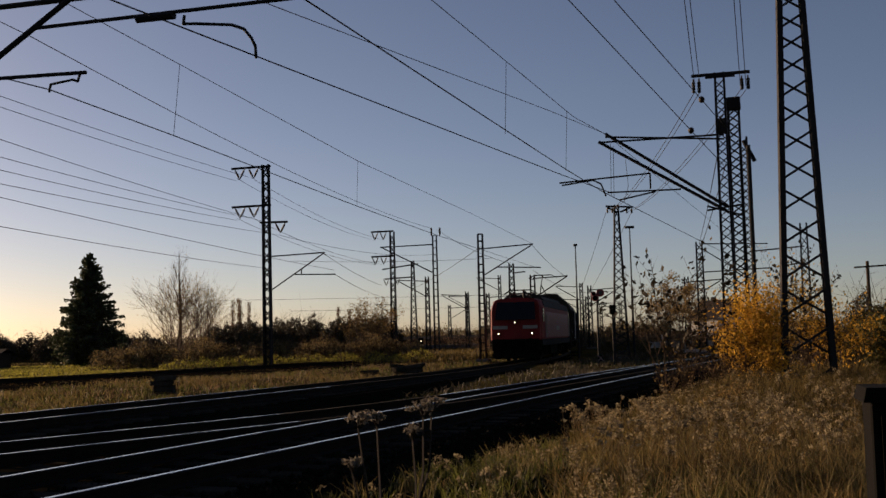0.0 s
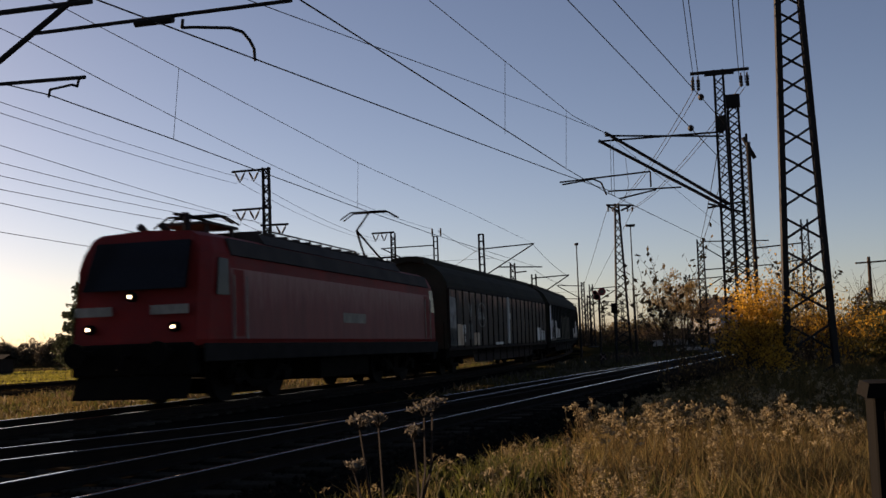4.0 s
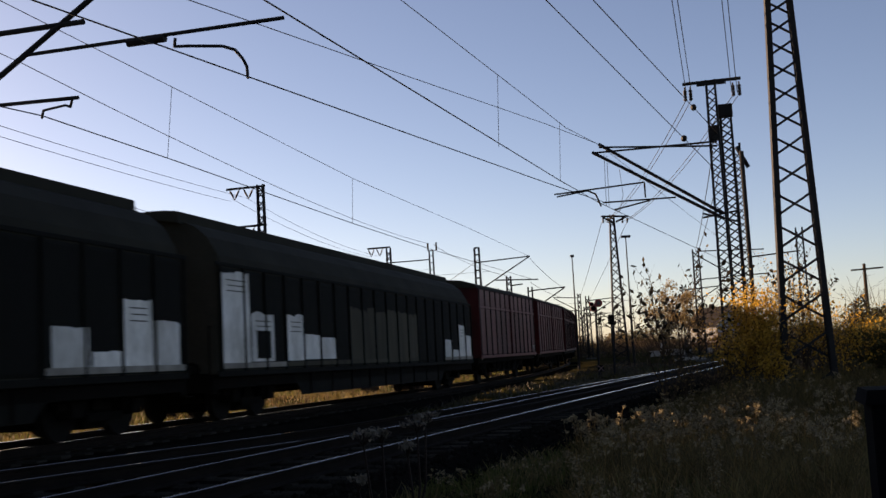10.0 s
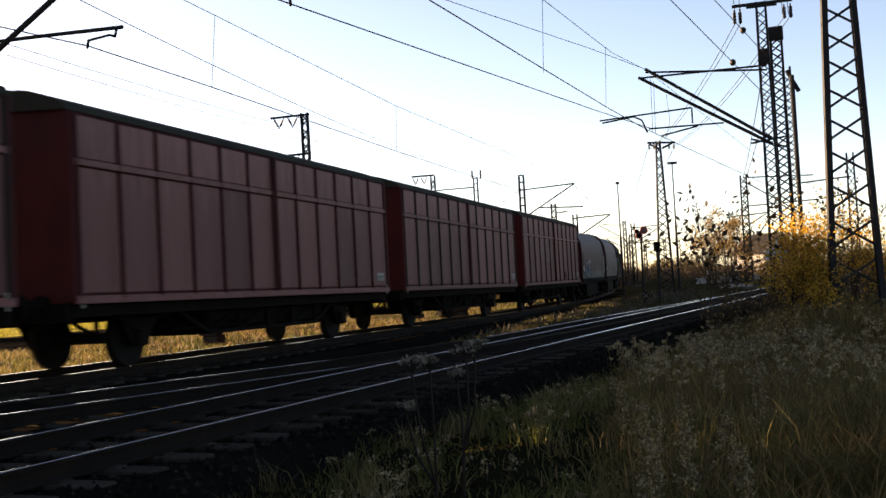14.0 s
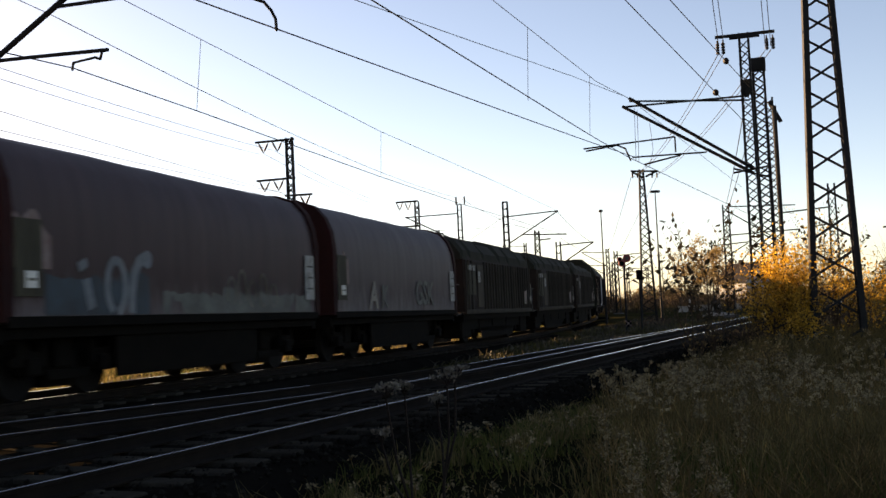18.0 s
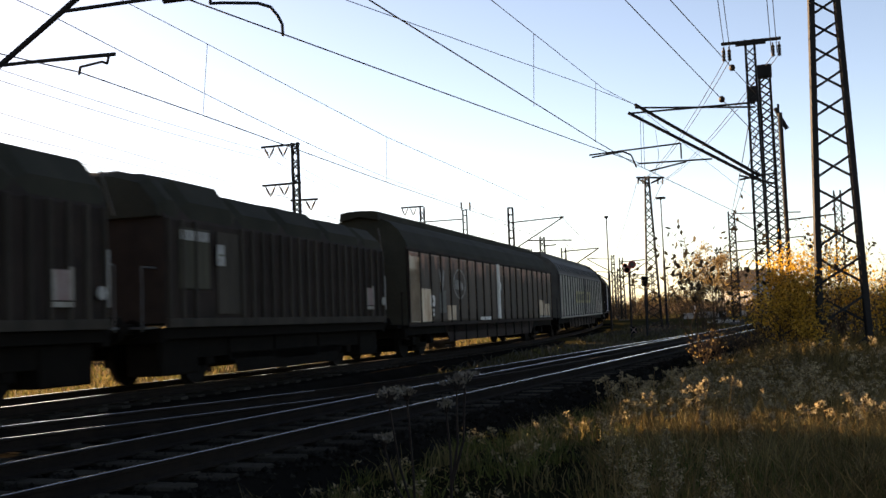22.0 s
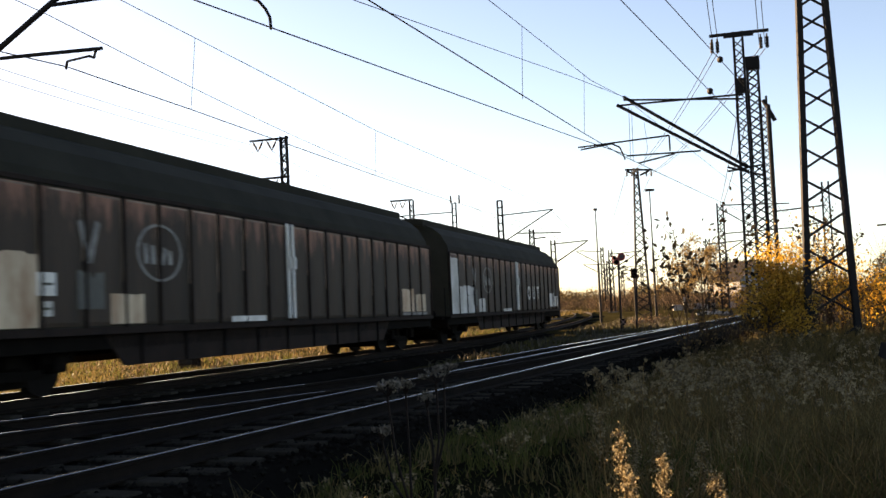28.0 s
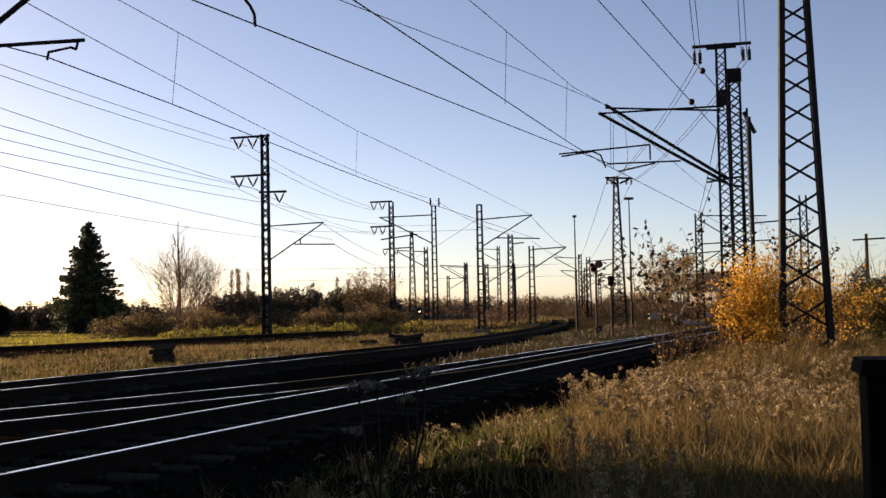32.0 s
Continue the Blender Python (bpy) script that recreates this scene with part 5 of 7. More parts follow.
def rods(t, name, pairs, r=0.03, label="", material=None):
    """Tubes on a mast between places of the world."""
    if name == "steady_arm":
        bm = B()
        for a, b in pairs:
            bar(bm, local(t, a), local(t, b), r, 8)
            ball(bm, local(t, b), r)
        part(name, bm, material or M_STEEL, t, label)
        return
    for a, b in pairs:
        bm = B()
        bar(bm, local(t, a), local(t, b), r, 8)
        part(name, bm, material or M_STEEL, t, label)


def insulators(t, places, down=0.5, v=True):
    for p in places:
        bm = B()
        if v:
            q = Vector(p) - Vector((0, 0, down))
            for e in (-0.32, 0.32):
                a = Vector(p) + Vector((e, 0, 0))
                bar(bm, local(t, a), local(t, q), 0.03, 6)
                bar(bm, local(t, a.lerp(q, 0.2)), local(t, a.lerp(q, 0.8)), 0.06, 6)
        else:
            for i in range(4):
                c = Vector(p) - Vector((0, 0, 0.1 + down * i / 4))
                bar(bm, local(t, c), local(t, c - Vector((0, 0, 0.06))), 0.055, 8)
            bar(bm, local(t, p), local(t, Vector(p) - Vector((0, 0, down + 0.1))), 0.025, 6)
        part("insulator", bm, M_INSUL, t)


def build_masts():
    # tall lattice mast in the golden bushes
    lattice_mast("tall dark lattice steel mast rising out of golden bushes", 8.235, 24.95, 14.0, 1.12, 0.20, turn=-3, depth=0.16, z0=-0.35, leg=0.13, near=True)
    # mast with the long double cantilever over the near track
    m = lattice_mast("lattice steel mast with long double cantilever and feeder crossarm", 8.62, 33.06, 9.5, 0.37, 0.26, z0=-0.45, leg=0.055, near=True, brace=0.03)
    c = lambda o, z: over(37.5, o, z)
    rods(m, "cantilever", [(c(-3.7, 4.76), c(-7.57, 7.18)), (c(-3.7, 4.90), c(-7.35, 7.42))], 0.05, "long slanting tube")
    rods(m, "tie_rod", [(c(-3.7, 7.12), c(-7.57, 7.16)), (c(-3.7, 6.98), c(-7.35, 7.32)), (c(-3.2, 4.95), c(-4.3, 4.82)), (c(-3.2, 4.6), c(-4.3, 4.95))], 0.03)
    rods(m, "registration_arm", [(c(-8.88, 5.96), c(-6.0, 6.08)), (c(-7.35, 5.56), c(-5.07, 5.52)), (c(-8.8, 5.88), c(-7.8, 5.98)), (c(-7.8, 5.98), c(-7.55, 5.85)), (c(-7.55, 5.85), c(-7.4, 5.45)), (c(-7.0, 5.3), c(-5.85, 5.5)), (c(-6.0, 6.08), c(-6.0, 5.6))], 0.026)
    rods(m, "crossarm", [((7.80, 33.24, 9.0), (9.48, 32.79, 9.0)), ((8.2, 33.13, 8.93), (9.05, 32.9, 8.93))], 0.052)
    insulators(m, [(7.86, 33.24, 8.9), (8.02, 33.2, 8.9), (9.25, 32.88, 8.9), (9.42, 32.81, 8.9)], 0.34, v=False)
    lattice_mast("lattice steel tension mast with a weight box on top", 9.32, 34.23, 8.9, 0.40, 0.32, z0=-0.45, leg=0.06, cap=True, near=True, brace=0.042)
    m = lattice_mast("slender dark mast standing behind the tension masts", 11.35, 40.54, 8.8, 0.30, 0.24, z0=-0.45, leg=0.07, near=True)
    rods(m, "pulley", [((11.3, 40.36, 8.2), (11.7, 40.36, 7.4)), ((11.45, 40.27, 8.0), (11.45, 40.27, 2.0))], 0.08)
    # mast beyond the main track, out of the picture; its arms reach in
    m = lattice_mast("lattice mast beside the main track with arms over two tracks", *over(17, -17.4).xy, 9.0, 0.5, 0.36, z0=-0.45, pitch=0.5)
    c = lambda o, z: over(17, o, z)
    rods(m, "cantilever", [(c(-17.2, 4.2), c(-11.6, 7.5)), (c(-17.2, 7.12), c(-11.9, 7.04))], 0.05, "long tube")
    rods(m, "registration_tube", [(c(-13.03, 6.62), c(-8.2, 6.58)), (c(-13.75, 5.82), c(-12.04, 5.76)), (c(-17.2, 5.9), c(-13.75, 5.82))], 0.034)
    rods(m, "insulator", [(c(-11.05, 6.56), c(-10.35, 6.55))], 0.075, "brown porcelain rod insulator", M_INSUL)
    hook = [(-10.16, 6.52), (-10.18, 6.38), (-9.95, 6.36), (-9.3, 6.27), (-9.08, 6.18), (-8.95, 6.02), (-8.88, 5.88), (-8.87, 5.70)]
    rods(m, "steady_arm", [(c(*a), c(*b)) for a, b in zip(hook, hook[1:])], 0.026, "curved steady arm")
    hook = [(-12.15, 5.78), (-12.2, 5.62), (-12.3, 5.66), (-12.74, 5.62), (-12.77, 5.50)]
    rods(m, "steady_arm", [(c(*a), c(*b)) for a, b in zip(hook, hook[1:])], 0.022, "small steady arm")
    # the mast with two feeder crossarms beyond the main track
    m = lattice_mast("tall lattice mast with two feeder crossarms and a cantilever", -10.7, 66.67, 12.5, 0.46, 0.40, z0=-0.5, pitch=0.44, leg=0.085, brace=0.062)
    rods(m, "crossarm", [((-12.8, 66.67, 11.78), (-10.4, 66.67, 11.9)), ((-12.8, 66.67, 9.4), (-10.4, 66.67, 9.5)), ((-11.1, 66.67, 8.42), (-9.4, 66.67, 8.44))], 0.07)
    insulators(m, [(-12.3, 66.67, 11.78), (-11.45, 66.67, 11.82), (-12.3, 66.67, 9.38), (-11.45, 66.67, 9.42), (-9.85, 66.67, 8.42)], 0.66)
    rods(m, "cantilever", [((-10.4, 66.67, 6.34), (-7.15, 66.67, 6.5)), ((-10.46, 66.67, 4.27), (-7.19, 66.67, 6.48)), ((-9.0, 66.67, 5.2), (-6.52, 66.67, 5.15)), ((-8.6, 66.67, 5.5), (-8.6, 66.67, 5.2))], 0.04)
    # masts further along the bend
    m = lattice_mast("distant lattice mast with two feeder crossarms", -5.05, 110.8, 12.4, 0.52, 0.42, z0=-0.5, pitch=0.6, leg=0.10, brace=0.07)
    rods(m, "crossarm", [((-7.2, 110.8, 11.92), (-4.9, 110.8, 11.98)), ((-7.2, 110.8, 9.4), (-4.9, 110.8, 9.45))], 0.09)
    insulators(m, [(-6.8, 110.8, 11.9), (-5.95, 110.8, 11.9), (-6.8, 110.8, 9.4), (-5.95, 110.8, 9.4)], 0.8)
    m = lattice_mast("distant lattice mast with a slanting cantilever to one side", -0.75, 110.8, 11.9, 0.50, 0.40, z0=-0.5, pitch=0.7, leg=0.09, rungs=True)
    rods(m, "cantilever", [((-0.9, 110.8, 10.5), (-6.3, 110.8, 10.35)), ((-0.9, 110.8, 7.6), (-6.2, 110.8, 10.35))], 0.06)
    rods(m, "top_insulator", [((-1.05, 110.8, 11.4), (-1.05, 110.8, 12.2)), ((-0.2, 110.8, 11.4), (-0.2, 110.8, 12.2))], 0.09, "", M_INSUL)
    m = lattice_mast("distant thin lattice mast among others", -3.7, 135.1, 11.1, 0.9, 0.3, z0=-0.5, pitch=0.7, leg=0.10, brace=0.07)
    rods(m, "crossarm", [((-7.5, 135.1, 9.6), (-3.0, 135.1, 10.2)), ((-7.2, 135.1, 8.4), (-3.6, 135.1, 8.6))], 0.08)
    insulators(m, [(-7.0, 135.1, 8.4), (-5.6, 135.1, 8.5)], 0.8)
    m = lattice_mast("lattice mast with a bracket arm beside the main track", 2.46, 70.27, 8.1, 0.38, 0.30, z0=-0.4, pitch=0.5, leg=0.065, rungs=True)
    rods(m, "cantilever", [((2.5, 70.27, 6.75), (5.86, 70.27, 6.98)), ((2.6, 70.27, 5.02), (5.8, 70.27, 6.95))], 0.04)
    m = lattice_mast("distant lattice mast with a bracket arm", 7.36, 90.09, 6.5, 0.46, 0.34, z0=-0.45, pitch=0.6, leg=0.08, rungs=True)
    rods(m, "cantilever", [((7.4, 90.09, 5.75), (10.25, 90.09, 5.9)), ((7.7, 90.09, 4.3), (10.2, 90.09, 5.86))], 0.05)
    m = lattice_mast("distant lattice mast with a box", 6.5, 103.6, 8.4, 0.7, 0.4, z0=-0.5, pitch=0.6, leg=0.10, brace=0.07)
    rods(m, "crossarm", [((5.2, 103.6, 7.6), (9.3, 103.6, 7.46)), ((6.6, 103.6, 7.0), (7.8, 103.6, 7.1))], 0.06)
    rnd = random.Random(3)
    for x, y, top in ((-1.7, 117.1, 7.6), (2.9, 135.1, 6.6), (5.1, 126.1, 6.0), (0.9, 171.2, 6.0), (4.0, 180.2, 8.0), (7.9, 153.2, 9.5), (9.4, 144.1, 6.6), (15.6, 117.1, 6.2), (18.3, 140.0, 5.8), (17.0, 135.1, 7.3), (19.6, 153.2, 5.4), (22.0, 99.1, 6.0), (24.5, 171.2, 5.6), (29.0, 180.2, 6.3), (-8.0, 180.2, 7.0)):
        m = lattice_mast("far thin lattice mast in the yard", x, y, top + 0.5, 0.5, 0.34, z0=-0.5, pitch=0.7, leg=0.085, brace=0.07)
        s = rnd.choice((-1, 1))
        rods(m, "cantilever", [((x, y, top - 0.5), (x + s * 3.2, y, top - 0.3)), ((x, y, top - 2.2), (x + s * 3.1, y, top - 0.4))], 0.05)
    # four-legged mast beside the signal
    m = lattice_mast("pointed lattice mast with a small crossarm on top", 10.85, 67.57, 9.5, 0.92, 0.22, turn=0, z0=-0.45, pitch=0.5, leg=0.09, brace=0.055)
    rods(m, "crossarm", [((10.2, 67.57, 8.98), (11.9, 67.57, 8.9)), ((10.3, 67.57, 8.9), (10.9, 67.57, 8.6)), ((11.7, 67.57, 8.86), (11.1, 67.57, 8.6))], 0.06)
    insulators(m, [(10.3, 67.57, 8.95), (10.6, 67.57, 8.95), (11.5, 67.57, 8.9), (11.8, 67.57, 8.9)], 0.3, v=False)
    m = lattice_mast("lattice mast with a cantilever behind the bare shrubs", 18.0, 76.58, 7.8, 0.5, 0.4, z0=-0.45, pitch=0.5, leg=0.085, brace=0.06)
    rods(m, "cantilever", [((18.0, 76.58, 7.2), (22.8, 76.58, 7.1)), ((18.1, 76.58, 6.9), (22.0, 76.58, 4.4)), ((18.0, 76.58, 5.2), (23.0, 76.58, 5.4))], 0.04)
    m = lattice_mast("rust-red lattice mast behind the golden bushes", 17.9, 54.05, 6.8, 0.42, 0.3, z0=-0.45, pitch=0.5, leg=0.08)
    rods(m, "cantilever", [((17.9, 54.05, 5.2), (15.2, 54.05, 5.0)), ((17.9, 54.05, 4.4), (16.4, 54.05, 4.2))], 0.035)
    # wooden pole at the road
    t = tagged(new("telegraph_pole"), "grey wooden telegraph pole with a crossarm by the road", "utility pole")
    t.matrix_basis = pose(31.45, 81.08, -0.45)
    bm = B()
    bar(bm, (0, 0, 0), (0, 0, 6.4), 0.16, 10, 0.11)
    part("pole", bm, M_BARK, t)
    bm = B()
    beam(bm, (-1.0, 0, 5.95), (1.4, 0, 6.05), 0.1, 0.12)
    part("crossarm", bm, M_BARK, t)
    # yard lamps
    for x, y, h, head in ((12.4, 72.07, 8.1, 0.30), (8.78, 72.07, 7.0, 0.12)):
        t = tagged(new("yard_lamp"), "slim dark steel lamp post with a flat head", "lamp post")
        t.matrix_basis = pose(x, y, -0.45)
        bm = B()
        bar(bm, (0, 0, 0), (0, 0, h * 0.55), 0.085, 8, 0.075)
        bar(bm, (0, 0, h * 0.55), (0, 0, h + 0.4), 0.05, 8, 0.035)
        part("pole", bm, M_STEEL, t)
        bm = B()
        box(bm, -head, head, -0.15, 0.15, h + 0.35, h + 0.50, 0.03)
        part("lamp_head", bm, M_STEEL, t)


def build_signals():
    t = tagged(new("signal"), "railway signal with three dark red discs on a thin post", "railway signal")
    t.matrix_basis = pose(7.8, 55.86, -0.45)
    bm = B()
    bar(bm, (0, 0, 0), (0.03, 0, 3.6), 0.055, 8)
    part("post", bm, M_STEEL, t)
    for x, z, r, pale in ((-0.09, 3.40, 0.17, False), (0.18, 3.66, 0.20, True), (-0.18, 3.62, 0.12, False)):
        bm = B()
        bar(bm, (x, -0.10, z), (x, -0.02, z), r, 20)
        d = part("disc", bm, M_SIGRED, t, "dark red disc")
        bm = B()
        bar(bm, (x, -0.13, z), (x, -0.10, z), r * (0.45 if pale else 0.7), 16)
        part("disc_face", bm, M_CONC if pale else M_DARKBOX, d, "pale grey middle of the disc" if pale else "")
    bm = B()
    beam(bm, (-0.14, -0.01, 3.44), (0.20, -0.01, 3.68), 0.03, 0.22)
    part("back_plate", bm, M_SIGRED, t)
    bm = B()
    bar(bm, (0.10, 0.02, 3.1), (0.10, 0.02, 3.5), 0.015, 6)
    part("linkage", bm, M_STEEL, t)
    t = tagged(new("signal"), "small dark light signal in a box on a post", "railway signal")
    t.matrix_basis = pose(8.58, 55.86, -0.45)
    bm = B()
    bar(bm, (0, 0, 0), (0, 0, 2.7), 0.05, 8)
    part("post", bm, M_STEEL, t)
    bm = B()
    box(bm, -0.15, 0.15, -0.15, 0.1, 2.55, 3.05, 0.03)
    h = part("signal_head", bm, M_DARKBOX, t)
    for z in (2.68, 2.92):
        bm = B()
        bar(bm, (0, -0.22, z), (0, -0.15, z), 0.07, 10)
        part("hood", bm, M_DARKBOX, h)


def build_ground_signal():
    t = tagged(new("ground_signal"), "low black ground signal showing a small white light", "railway signal")
    t.matrix_basis = pose(-2.15, 100.0, -0.5)
    bm = B()
    bar(bm, (0, 0, 0), (0, 0, 1.1), 0.05, 8)
    part("post", bm, M_STEEL, t)
    bm = B()
    box(bm, -0.2, 0.2, -0.12, 0.1, 1.05, 1.6, 0.03)
    h = part("lamp_box", bm, M_DARKBOX, t)
    bm = B()
    bar(bm, (0, -0.15, 1.31), (0, -0.11, 1.31), 0.035, 14)
    part("lens", bm, M_LAMP, h, "glowing white lens")


def wire(a, b, r=0.012, sag=0.0, name="wire", label="thin dark overhead wire", group="overhead wires", cat="wire"):
    a, b = Vector(a), Vector(b)
    k = 14 if sag else 2
    bm = B()
    pts = [a.lerp(b, i / k) - Vector((0, 0, sag * 4 * (i / k) * (1 - i / k))) for i in range(k + 1)]
    d = (b - a).normalized()
    s = Vector((d.y, -d.x, 0)).normalized()
    up = s.cross(d)
    loft(bm, [[p + s * (r * math.cos(q)) + up * (r * math.sin(q)) for q in (0, 1.257, 2.513, 3.77, 5.027)] for p in pts])
    return tagged(new(name, mesh_of(bm, name, M_WIRE)), label, cat, group)


def build_wires():
    contact, carry = "taut dark contact wire over the track", "dark carrying wire above the contact wire"
    feeder = "thin dark feeder wire"
    hang = "thin hanger between two wires"
    # contact wires: branch, near track, main track
    for pts in ([(-8.73, 3.90, 5.68), (3.16, 29.43, 5.55), (5.16, 33.4, 5.50)],
                [(-6.61, -0.59, 5.72), (3.34, 28.61, 5.50), (4.98, 33.22, 5.47), (21.0, 74.0, 5.3)],
                [(-10.05, 16.82, 6.35), (-6.63, 18.45, 5.60), (-5.48, 22.37, 5.50), (-2.60, 33.65, 5.30), (-0.35, 44.62, 5.40), (5.9, 70.3, 5.5)]):
        for a, b in zip(pts, pts[1:]):
            wire(a, b, 0.012, 0, "contact_wire", contact)
    # carrying wires in the same order
    for pts in ([(-3.56, 15.48, 6.55), (0.07, 23.24, 6.95), (3.03, 29.20, 7.20), (5.16, 33.64, 7.35)],
                [(-3.88, 9.57, 7.63), (3.66, 29.43, 7.08), (5.14, 33.46, 7.30), (20.0, 74.0, 7.0)],
                [(-8.59, 15.97, 8.10), (-5.63, 23.57, 7.30), (-2.49, 33.02, 6.60), (1.28, 48.85, 6.70), (5.86, 70.27, 6.95)]):
        for a, b in zip(pts, pts[1:]):
            wire(a, b, 0.0085, 0, "carrying_wire", carry)
    for a, b in (((1.42, 23.3, 5.53), (1.50, 23.5, 7.17)), ((3.3, 28.5, 5.50), (3.4, 28.7, 7.10)), ((-5.48, 22.37, 5.50), (-5.63, 23.57, 7.30)), ((-2.60, 33.65, 5.30), (-2.49, 33.02, 6.60))):
        wire(a, b, 0.006, 0, "hanger_wire", hang)
    for a, b in (((5.4, 34.5, 5.5), (5.45, 34.6, 7.2)), ((5.55, 34.9, 5.5), (5.6, 35.0, 7.2)), ((6.1, 36.3, 5.5), (6.3, 36.5, 6.1)), ((6.3, 36.5, 6.1), (6.25, 36.6, 7.0))):
        wire(a, b, 0.008, 0, "jumper_wire", "loose jumper wire between two wires")
    # tension wires that end at the masts beside the near track
    for a, ins, b in (((-1.78, 13.15, 9.25), 0.832, (8.66, 33.06, 6.15)), ((-0.49, 12.15, 8.10), 0.786, (9.26, 34.20, 7.30))):
        wire(a, b, 0.012, 0, "tension_wire", "dark tension wire with a ball insulator")
        bm = B()
        ball(bm, (0, 0, 0), 0.085, 2, (1, 1.3, 1.1))
        o = tagged(new("ball_insulator", mesh_of(bm, "ball_insulator", M_INSUL)), "dark egg-shaped insulator strung in a tension wire", "insulator", "ball insulators")
        o.location = Vector(a).lerp(Vector(b), ins)
    # feeders on the crossarm of the cantilever mast
    for x, x2 in ((7.86, 3.81), (8.02, 3.91), (9.25, 4.73), (9.42, 4.83)):
        wire((x2 - (x - x2) * 0.6, 7.8, 9.55), (x, 33.06, 8.62), 0.011, 0.12, "feeder_wire", "thin dark feeder wire")
        wire((x, 33.06, 8.5), (10.3 + (x - 7.86) * 0.9, 67.57, 8.6), 0.012, 0.5, "feeder_wire", "thin dark feeder wire")
    # feeders of the tall mast beyond the main track
    for a, b in (((-13.98, 32.0, 9.04), (-11.75, 66.67, 11.26)), ((-13.98, 32.0, 8.70), (-12.52, 66.67, 11.05)), ((-13.97, 32.0, 7.72), (-10.75, 66.67, 8.46)), ((-13.97, 32.0, 7.13), (-11.68, 66.67, 8.72)),
                 ((-13.96, 32.0, 6.71), (-12.54, 66.67, 8.62)), ((-13.96, 32.0, 6.27), (-9.79, 66.67, 7.61)), ((-13.96, 32.0, 5.90), (-6.66, 66.67, 5.42)), ((-13.95, 32.0, 4.98), (-10.79, 66.67, 5.63))):
        wire(a, b, 0.012, 0.10, "feeder_wire", feeder)
    for x, z, x2, z2 in ((-12.45, 11.18, -6.8, 11.1), (-11.62, 11.23, -5.95, 11.1), (-12.47, 8.71, -6.8, 8.6), (-11.65, 8.77, -5.95, 8.6), (-9.76, 7.58, -1.0, 9.5)):
        wire((x, 66.67, z), (x2, 110.8, z2), 0.013, 0.5, "feeder_wire", feeder)
    wire((-18.99, -4.01, 10.75), (-12.93, 34.26, 11.08), 0.014, 0, "feeder_wire", "dark feeder wire ending on a mast top")
    wire((-12.93, 34.26, 11.08), (-1.05, 110.8, 12.15), 0.016, 0.66, "feeder_wire", "dark feeder wire ending on a mast top")
    wire((-0.5, 110.8, 12.0), (6.5, 103.6, 7.9), 0.02, 0.4, "feeder_wire", "dark feeder wire ending on a mast top")
    # wires of the far yard
    for a, b in (((2.5, 70.27, 6.9), (-4, 135.1, 7.0)), ((5.8, 70.27, 6.9), (10.2, 90.09, 5.8)), ((5.8, 70.27, 5.3), (10.2, 90.09, 5.0)), ((-7.2, 66.67, 6.4), (-6.2, 110.8, 6.5)), ((-6.5, 66.67, 5.1), (-6.0, 110.8, 5.3)), ((-30, 126.1, 6.0), (40, 135.1, 6.3)), ((-20, 144.1, 5.0), (45, 153.2, 5.4)), ((10.2, 67.57, 8.6), (17.0, 135.1, 6.6)), ((11.8, 67.57, 8.6), (19.6, 153.2, 5.4)), ((16, 54.05, 5.0), (22.0, 76.58, 7.0)), ((-15, 108.1, 9.0), (5, 109.9, 8.9)), ((8.6, 33.33, 6.9), (18.0, 76.58, 7.2)), ((9.0, 34.23, 6.4), (18.0, 76.58, 6.8))):
        wire(a, b, 0.016, 0.2, "far_wire", "thin wire over the far yard")


build_masts()
build_signals()
build_wires()
build_ground_signal()


# ---------------------------------------------------------------- plants
def blades(name, spots, material, label, height=(0.4, 0.8), width=0.008, lean_by=0.35, seed=1, parent=None):
    """Thin bent blades, three joints each, at the given (x, y, z) spots."""
    r = np.random.RandomState(seed)
    p = np.asarray(spots, dtype=float)
    k = len(p)
    h = r.uniform(*height, k)
    a = r.uniform(0, 2 * np.pi, k)
    d = np.stack([np.cos(a), np.sin(a), np.zeros(k)], 1)
    b = r.uniform(0, 2 * np.pi, k)
    side = np.stack([np.cos(b), np.sin(b), np.zeros(k)], 1) * (width * r.uniform(0.6, 1.4, k))[:, None]
    ln = (r.uniform(0.1, 1.0, k) * lean_by * h)[:, None]
    up = np.stack([np.zeros(k), np.zeros(k), h], 1)
    p0 = p - up * 0.08
    p1 = p + up * 0.5 + d * ln * 0.25
    p2 = p + up * 0.92 + d * ln
    v = np.stack([p0 - side, p0 + side, p1 + side * 0.8, p1 - side * 0.8, p2], 1).reshape(-1, 3)
    i = np.arange(k) * 5
    f = [(int(q), int(q + 1), int(q + 2), int(q + 3)) for q in i] + [(int(q + 3), int(q + 2), int(q + 4)) for q in i]
    ob = soup(name, v.tolist(), f, material, parent)
    return tagged(ob, label, "grass", kind="stuff") if parent is None else ob


def scatter(count, inside, xr, yr, seed, clump=0.0):
    rnd = random.Random(seed)
    out = []
    while len(out) < count:
        x, y = rnd.uniform(*xr), rnd.uniform(*yr)
        if not inside(x, y):
            continue
        if clump and noise.noise(Vector((x * clump, y * clump, seed))) < rnd.uniform(-0.5, 0.35):
            continue
        out.append((x, y, ground_z(x, y)))
    return out


